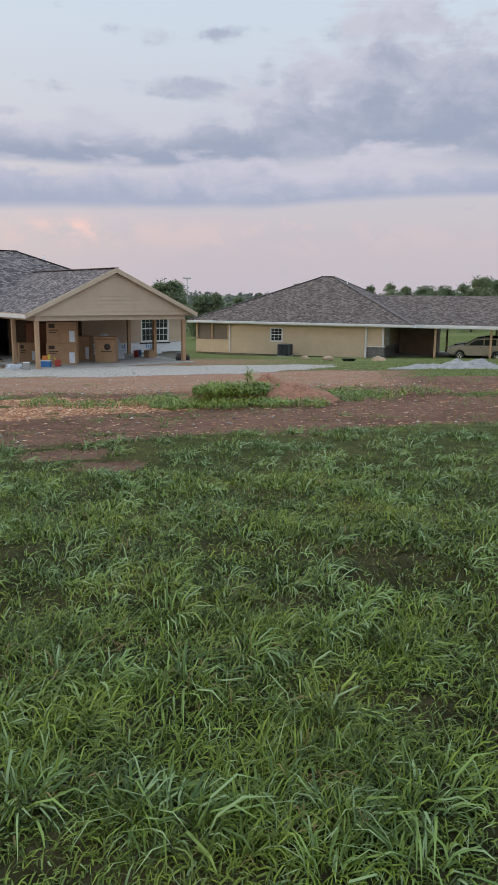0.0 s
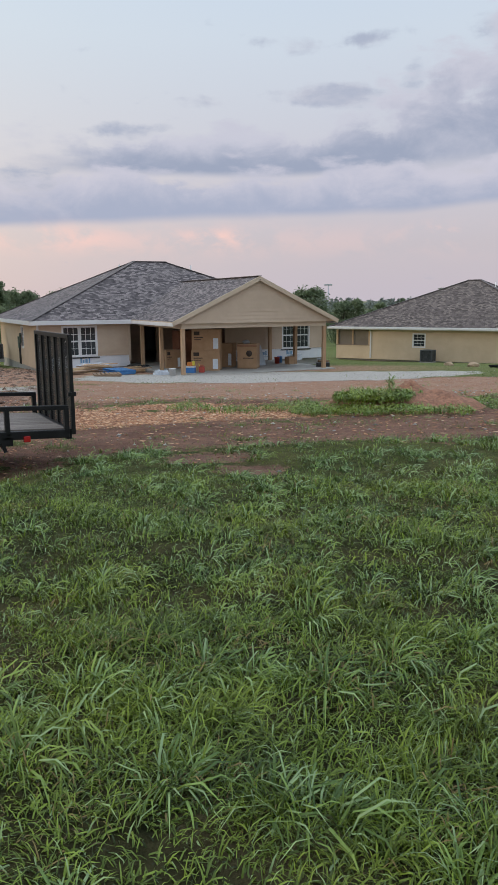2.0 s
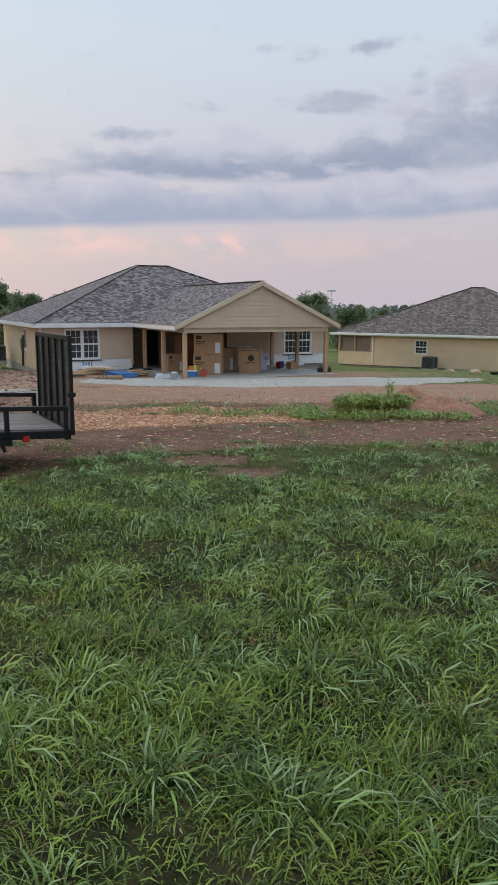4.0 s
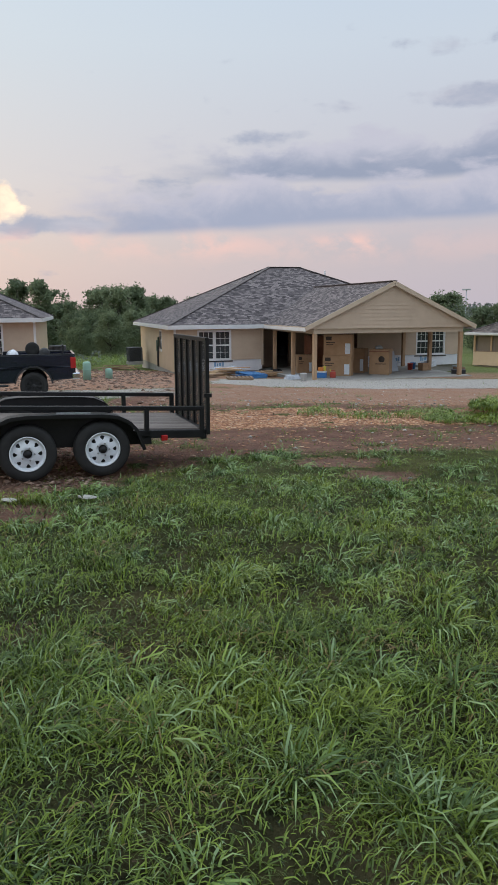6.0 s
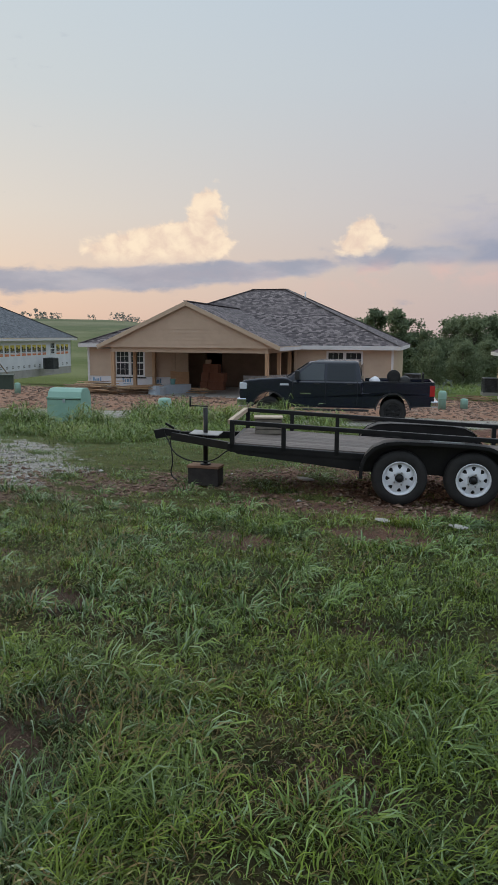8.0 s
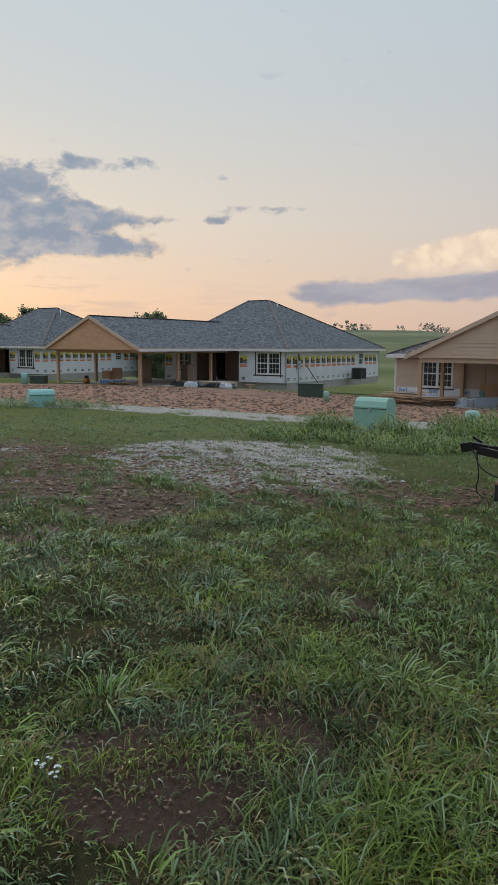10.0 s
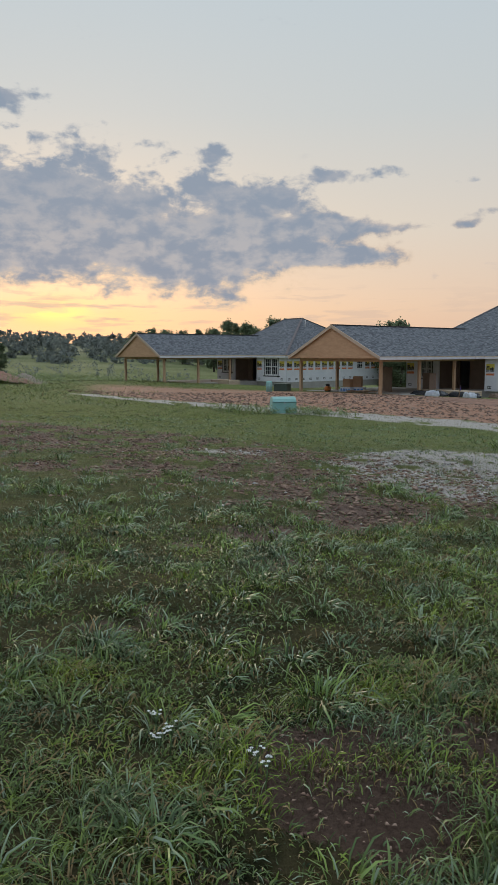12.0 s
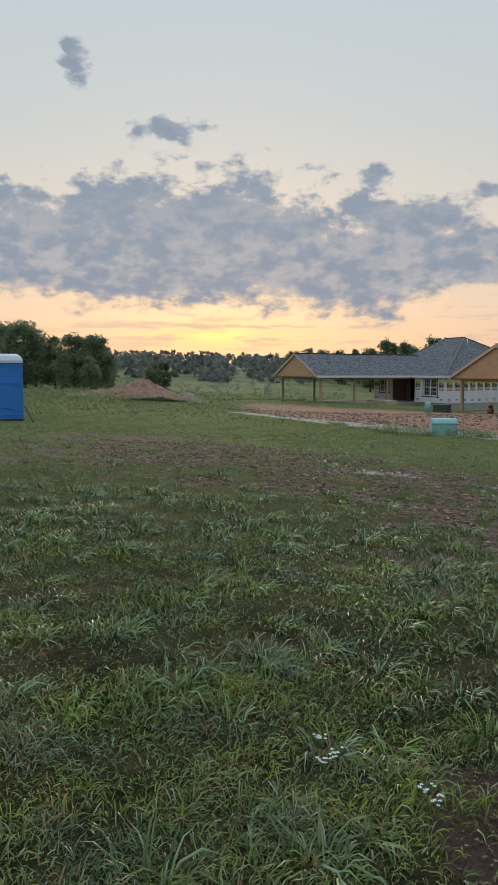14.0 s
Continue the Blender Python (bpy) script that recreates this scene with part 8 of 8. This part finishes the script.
hose = [Vector((0.2, 0, 0.4)), Vector((0.42, 0, 0.5)), Vector((0.52, 0.02, 0.3)), Vector((0.48, 0.05, 0.05)), Vector((0.3, 0.2, 0.035))]
for p, q in zip(hose, hose[1:]):
    add_tube(bm, p, q, 0.03, 8)
part("hose", bm, M_PLASTIC, vac)

cool = thing("cool_box", H2M @ pose(0.75, 0.9, 0, 0, 0, -40), "small blue cool box on the slab's edge", "cool box")
part("body", box(-0.22, 0.22, -0.15, 0.15, 0, 0.26, 0.02), M_BLUEPL, cool)
part("lid", box(-0.23, 0.23, -0.16, 0.16, 0.26, 0.32, 0.02), M_LABEL, cool)
gas = thing("fuel_can", H2M @ pose(1.28, 0.75, 0, 0, 0, -35), "red plastic fuel can on the porch", "fuel can")
part("can", box(-0.14, 0.14, -0.1, 0.1, 0, 0.3, 0.04), M_REDPL, gas)
part("handle", bar((-0.1, 0, 0.36), (0.08, 0, 0.36), 0.03, 0.03), M_REDPL, gas)
part("handle_post", bar((0.06, 0, 0.28), (0.06, 0, 0.37), 0.03, 0.03, up=(1, 0, 0)), M_REDPL, gas)
part("spout", tube((-0.1, 0, 0.28), (-0.16, 0, 0.44), 0.02, 8), M_YELLOW, gas)
saw = thing("chain_saw", H2M @ pose(0.75, 0.92, 0.325, 0, 0, -40), "orange and yellow power saw on the cool box", "power tool")
part("motor", box(-0.16, 0.1, -0.1, 0.1, 0, 0.2, 0.03), M_ORANGEPL, saw)
part("guard", box(0.1, 0.22, -0.06, 0.06, 0.03, 0.26, 0.03), M_YELLOW, saw)
part("saw_handle", bar((-0.1, -0.08, 0.26), (0.1, 0.08, 0.26), 0.025, 0.025), M_PLASTIC, saw)


def bucket(m, label, mat, r=0.15, h=0.36):
    b = thing("bucket", m, label, "bucket")
    part("pail", lathe([(0.0, 0.0), (r * 0.86, 0.0), (r, h), (r * 1.05, h), (r * 1.05, h - 0.03), (r * 0.97, h - 0.03), (r * 0.83, 0.02), (0.0, 0.02)], 24, axis="z"), mat, b)
    bm = bmesh.new()
    pts = [Vector((r * 1.05 * math.cos(a), -0.05 * math.sin(a), h - 0.03 - 0.10 * math.sin(a))) for a in [k * math.pi / 8 for k in range(9)]]
    for p, q in zip(pts, pts[1:]):
        add_tube(bm, p, q, 0.004, 5)
    part("bail", bm, M_STEEL, b)
    return b


hp = H2M @ Vector((-0.9, -0.9, 0))
bucket(pose(hp.x, hp.y, gz(hp.x, hp.y)), "white lidless bucket on the gravel", M_TRIM)
bucket(H2M @ pose(8.6, 1.5, 0), "pale grey bucket beside the post", M_GREYMETAL)
bucket(H2M @ pose(7.1, 3.6, 0), "red paint bucket by the window wall", M_REDPL)
bucket(H2M @ pose(7.5, 4.0, 0), "blue bucket by the window wall", M_BLUEPL)
bucket(H3M @ pose(2.3, 0.9, 0), "white tub with blue print beside foam boards", M_LABEL, 0.19, 0.4)
bucket(H3M @ pose(2.5, 1.9, 0.46), "green bucket standing on foam boards", M_TEAL, 0.14, 0.3)
sb = thing("leaning_board", H2M @ pose(5.6, 3.0, 0, 0, 0, -20), "grey board leaning in the porch", "board")
part("board", bar((0.25, 0, 0.0), (0.0, 0.3, 1.05), 0.5, 0.03), M_GREYMETAL, sb)
for k, (x, y, w, d, h, mat, label) in enumerate(((8.2, 0.55, 0.7, 0.35, 0.22, M_PLASTIC, "black tool case on the slab"), (8.5, 0.95, 0.5, 0.4, 0.3, M_OLDWOOD, "small wooden crate of offcuts"), (7.6, 3.0, 0.5, 0.35, 0.4, M_CARTON, "small open carton by the post"), (9.3, 5.2, 0.8, 0.4, 0.35, M_FILM, "wrapped white packet by the wall"))):
    tb_ = thing("tool_case" if k == 0 else "small_box", H2M @ pose(x, y, 0, 0, 0, -25 + 20 * k), label, "box")
    part("body", box(-w / 2, w / 2, -d / 2, d / 2, 0, h * 0.85, 0.015), mat, tb_)
    part("lid", box(-w / 2 - 0.005, w / 2 + 0.005, -d / 2 - 0.005, d / 2 + 0.005, h * 0.85, h, 0.01), mat, tb_)


def pallet(m, label, mat):
    p = thing("pallet", m, label, "pallet")
    for y in (-0.5, 0.0, 0.5):
        part("bearer", box(-0.6, 0.6, y - 0.05, y + 0.05, 0.02, 0.11), mat, p)
    for k in range(7):
        x = -0.55 + k * 1.1 / 6
        part("slat", box(x - 0.055, x + 0.055, -0.52, 0.52, 0.11, 0.13), mat, p)
    for x in (-0.5, 0, 0.5):
        part("slat", box(x - 0.055, x + 0.055, -0.52, 0.52, 0.0, 0.02), mat, p)
    return p


def on_ground(M, x, y, turn):
    q = M @ Vector((x, y, 0))
    return pose(q.x, q.y, gz(q.x, q.y), 0, 0, turn)


pallet(on_ground(H2M, -2.5, 2.2, 55), "blue painted pallet on the red soil", M_BLUEWOOD)
pallet(on_ground(H2M, -2.45, 2.3, 62) @ pose(0, 0, 0.13, 4, 3, 0), "blue pallet lying askew on another", M_BLUEWOOD)
pallet(on_ground(H2M, -3.7, 0.1, 30), "weathered brown pallet on soil", M_OLDWOOD)
pallet(on_ground(H2M, -1.2, 4.4, 45), "weathered pallet near the entry", M_OLDWOOD)
pallet(on_ground(H2M, -1.2, 4.4, 50) @ pose(0, 0, 0.13), "weathered pallet stacked near the entry", M_OLDWOOD)


def bundle(M, x, y, w, d, h, turn, mat, label, seed, name="wrapped_bundle"):
    """A rumpled wrapped bundle lying on the ground."""
    b = thing(name, on_ground(M, x, y, turn), label, "bundle")
    bm = bmesh.new()
    bmesh.ops.create_cube(bm, size=1.0)
    bmesh.ops.subdivide_edges(bm, edges=list(bm.edges), cuts=9, use_grid_fill=True)
    for v in bm.verts:
        n_ = noise.fractal(v.co * 5 + Vector((seed, 0, 0)), 0.8, 2.0, 4)
        top_ = 1 - 0.35 * max(0, v.co.z + 0.1) * (abs(v.co.x) + abs(v.co.y))
        v.co = Vector((v.co.x * w * top_, v.co.y * d * top_, (v.co.z + 0.5) * h * (1 + 0.35 * n_ * (v.co.z > -0.3)) - 0.02)) + Vector((0.05 * n_, 0.06 * n_, 0))
    part("wrapping", bm, mat, b, smooth=True)
    return b


bundle(H2M, -3.1, 4.6, 1.7, 0.8, 0.42, 48, M_FILM, "shiny white plastic-wrapped bundle on the soil", 1)
bundle(H2M, -4.9, 4.4, 1.0, 0.6, 0.36, 30, M_FILM, "pale plastic-wrapped bundle below the window", 2)
bundle(H2M, -0.9, 0.6, 0.7, 0.4, 0.22, 48, M_FILM, "white cement sack beside the slab", 3)
bundle(H2M, -0.4, 5.6, 1.4, 0.6, 0.3, 40, M_TARP, "dark pile of offcuts under the entry", 4)
bundle(H4M, 8.6, 3.6, 2.4, 0.8, 0.32, 55, M_TARP, "crumpled black plastic sheet on the soil", 5, "plastic_sheet")
bundle(H4M, 9.3, 3.0, 0.9, 0.5, 0.34, 75, M_FILM, "crumpled white plastic sheet on the soil", 6, "plastic_sheet")
bundle(H4M, 10.6, 4.6, 2.2, 0.8, 0.30, 35, M_TARP, "black plastic sheet before the window", 7, "plastic_sheet")
bundle(H4M, 11.3, 4.2, 0.9, 0.5, 0.32, 15, M_FILM, "white torn sheet over black plastic", 8, "plastic_sheet")
bundle(H4M, 10.4, 8.6, 0.9, 0.6, 0.30, 15, M_DARKWOOD, "brown pile of board ends by the wall", 9, "offcut_pile")


def lumber_pile(M, x, y, n, length, label, seed, turn, rise=0.09):
    """Boards thrown over one another."""
    r = random.Random(seed)
    p = thing("lumber_pile", on_ground(M, x, y, turn), label, "lumber")
    for k in range(n):
        a = r.uniform(-0.5, 0.5)
        ln = length * r.uniform(0.5, 1.0)
        cx, cy, z = r.uniform(-0.5, 0.5), r.uniform(-0.5, 0.5), 0.03 + rise * (k // 4)
        dx, dy = math.cos(a) * ln / 2, math.sin(a) * ln / 2
        part("board", bar((cx - dx, cy - dy, z + r.uniform(0, 0.05)), (cx + dx, cy + dy, z + r.uniform(0, 0.08)), r.choice((0.09, 0.14, 0.19)), 0.038), r.choice((M_LUMBER, M_OLDWOOD, M_POST)), p)
    return p


lumber_pile(H3M, -0.6, -0.4, 26, 2.6, "jumbled pile of lumber offcuts before the porch", 1, 20)
lumber_pile(H3M, 0.9, 0.9, 20, 2.2, "pile of broken boards beside the porch post", 2, 70)
lumber_pile(H3M, -2.2, 1.4, 16, 2.4, "boards and scraps below the window", 3, 35)
lumber_pile(H3M, 3.8, 2.6, 14, 1.6, "scrap wood and brush on the porch", 4, 10)
lumber_pile(H2M, -1.7, 3.2, 12, 2.0, "dark scrap boards beside the pallets", 5, 60)
lumber_pile(H2M, -3.4, 3.6, 18, 2.2, "heap of scrap boards behind the blue pallets", 11, 30)
lumber_pile(H2M, -4.8, 2.4, 12, 2.0, "weathered boards lying before the window", 12, 50)
lumber_pile(H2M, -7.6, 13.2, 10, 2.4, "scattered boards on red soil by the end wall", 6, 20)
lumber_pile(H3M, 15.5, 0.2, 6, 3.2, "planks lying on the red soil", 7, 5)
lumber_pile(H4M, 4.6, 1.0, 8, 2.4, "pale boards lying on the porch edge", 8, 40)
foam = thing("foam_stack", H3M @ pose(2.4, 1.7, 0, 0, 0, 60), "stack of pale foam boards on the porch", "foam boards")
for k in range(6):
    part("foam_board", box(-1.2 + 0.02 * (k % 3), 1.2 + 0.03 * (k % 2), -0.3, 0.3, k * 0.075, k * 0.075 + 0.07), M_FOAM, foam)
r = random.Random(9)
z = 0.0
for row, cnt in enumerate((3, 3, 2)):
    for k in range(cnt):
        carton(H3M @ pose(3.3 + k * 0.46 + row * 0.08, 5.0 + r.uniform(-0.05, 0.05), z, 0, 0, 8 * r.uniform(-1, 1)), 0.44, 0.5, 0.48, "russet carton in a stack on the porch", M_CARTONRED, False, "russet cartons stacked on the porch")
    z += 0.482
carton(H3M @ pose(3.5, 5.0, z, 0, 0, 5), 0.3, 0.3, 0.24, "small pale carton on top of the stack", M_RAKE, False)
hb = thing("hung_board", H3M @ pose(1.75, 5.6, 0.95), "tan sheet board hung on the porch wall", "board")
part("sheet", box(-0.42, 0.35, -0.03, 0.0, 0.0, 1.2), M_RAKE, hb)
part("sheathing", box(-0.75, 0.38, 0.01, 0.05, -0.95, 0.02), M_PLY, hb)
wr = thing("wrap_roll", H3M @ pose(5.9, 6.6, 0.0), "white printed sheet standing in the porch", "sheet")
part("sheet", box(-0.8, 0.8, 0, 0.03, 0.1, 0.75), M_WRAP, wr)
for k in range(5):
    part("print", box(-0.6 + k * 0.24, -0.42 + k * 0.24, -0.005, 0.0, 0.36, 0.55), M_INK, wr)
part("print", box(-0.6, 0.2, -0.005, 0.0, 0.22, 0.26), M_INK, wr)
for k in (-0.6, 0.6):
    part("prop", box(k - 0.03, k + 0.03, 0.03, 0.07, 0, 0.7), M_LUMBER, wr)

# wrapped house porch
for k, (x, y, w, d, h, mat) in enumerate(((2.9, 1.9, 0.7, 0.5, 0.55, M_CARTON), (3.4, 2.3, 0.6, 0.5, 0.75, M_CARTON), (2.95, 2.0, 0.0, 0, 0, None))):
    if mat:
        carton(H4M @ pose(x, y, 0.35, 0, 0, 30 * k), w, d, h, "brown carton stacked on wrapped bottles", mat, False)
        wb_ = thing("bottle_pack", H4M @ pose(x, y, 0, 0, 0, 30 * k), "shrink-wrapped pack of pale blue bottles", "bottle pack")
        part("film", box(-0.5, 0.5, -0.35, 0.35, 0, 0.34, 0.03), M_FILM, wb_)
        for j in range(4):
            part("label_band", box(-0.45 + j * 0.24, -0.27 + j * 0.24, -0.356, -0.35, 0.08, 0.24), M_BLUEPL, wb_)
pn = thing("door_slab", H4M @ pose(4.1, 4.6, 0, 0, 0, -30), "dark door panel leaning on the porch", "door")
part("panel", box(-0.95, 0.95, 0, 0.05, 0, 1.75, 0.01), M_DARKWOOD, pn)
pn = thing("wrapped_cabinet", H4M @ pose(6.3, 6.2, 0, 0, 0, -30), "dark wrapped cabinet on the porch", "cabinet")
part("panel", box(-0.6, 0.6, 0, 0.5, 0, 1.3, 0.02), M_DARKWOOD, pn)
og = thing("power_tool", H4M @ pose(1.6, 1.1, 0, 0, 0, 20), "orange compressor on the porch slab", "power tool")
part("tank", lathe([(0.0, -0.3), (0.15, -0.27), (0.17, -0.2), (0.17, 0.2), (0.15, 0.27), (0.0, 0.3)], 18), M_ORANGEPL, og).location = (0, 0, 0.22)
part("motor", box(-0.1, 0.1, -0.15, 0.15, 0.36, 0.55, 0.03), M_PLASTIC, og)
part("foot", box(-0.14, 0.14, -0.2, 0.2, 0.0, 0.08), M_PLASTIC, og)
st_ = thing("survey_stake", on_ground(H4M, 11.2, 3.2, 0), "purple-flagged survey stake in the soil", "stake")
part("stake", bar((0, 0, 0), (0.15, 0.05, 0.75), 0.04, 0.03), M_OLDWOOD, st_)
part("flag", box(0.1, 0.3, 0.03, 0.05, 0.45, 0.7), surface("purple_flag", (0.05, 0.03, 0.20), (0.08, 0.05, 0.28), 8, 0.7, 0.1), st_)
# low porch step before the wrapped house
for M, ln, x in ((H4M, 4.2, 8.4), (H5M, 3.0, 7.4)):
    sp = thing("stacked_sheets", on_ground(M, x, 6.2, 40), "low stack of pale sheet boards before the porch", "sheets")
    part("sheet_stack", box(-ln / 2, ln / 2, -0.6, 0.6, 0, 0.4, 0.01), M_RAKE, sp)
    for k in range(3):
        part("sheet_edge", box(-ln / 2 - 0.004, ln / 2 + 0.004, -0.604, 0.604, 0.08 + k * 0.11, 0.09 + k * 0.11), M_OLDWOOD, sp)
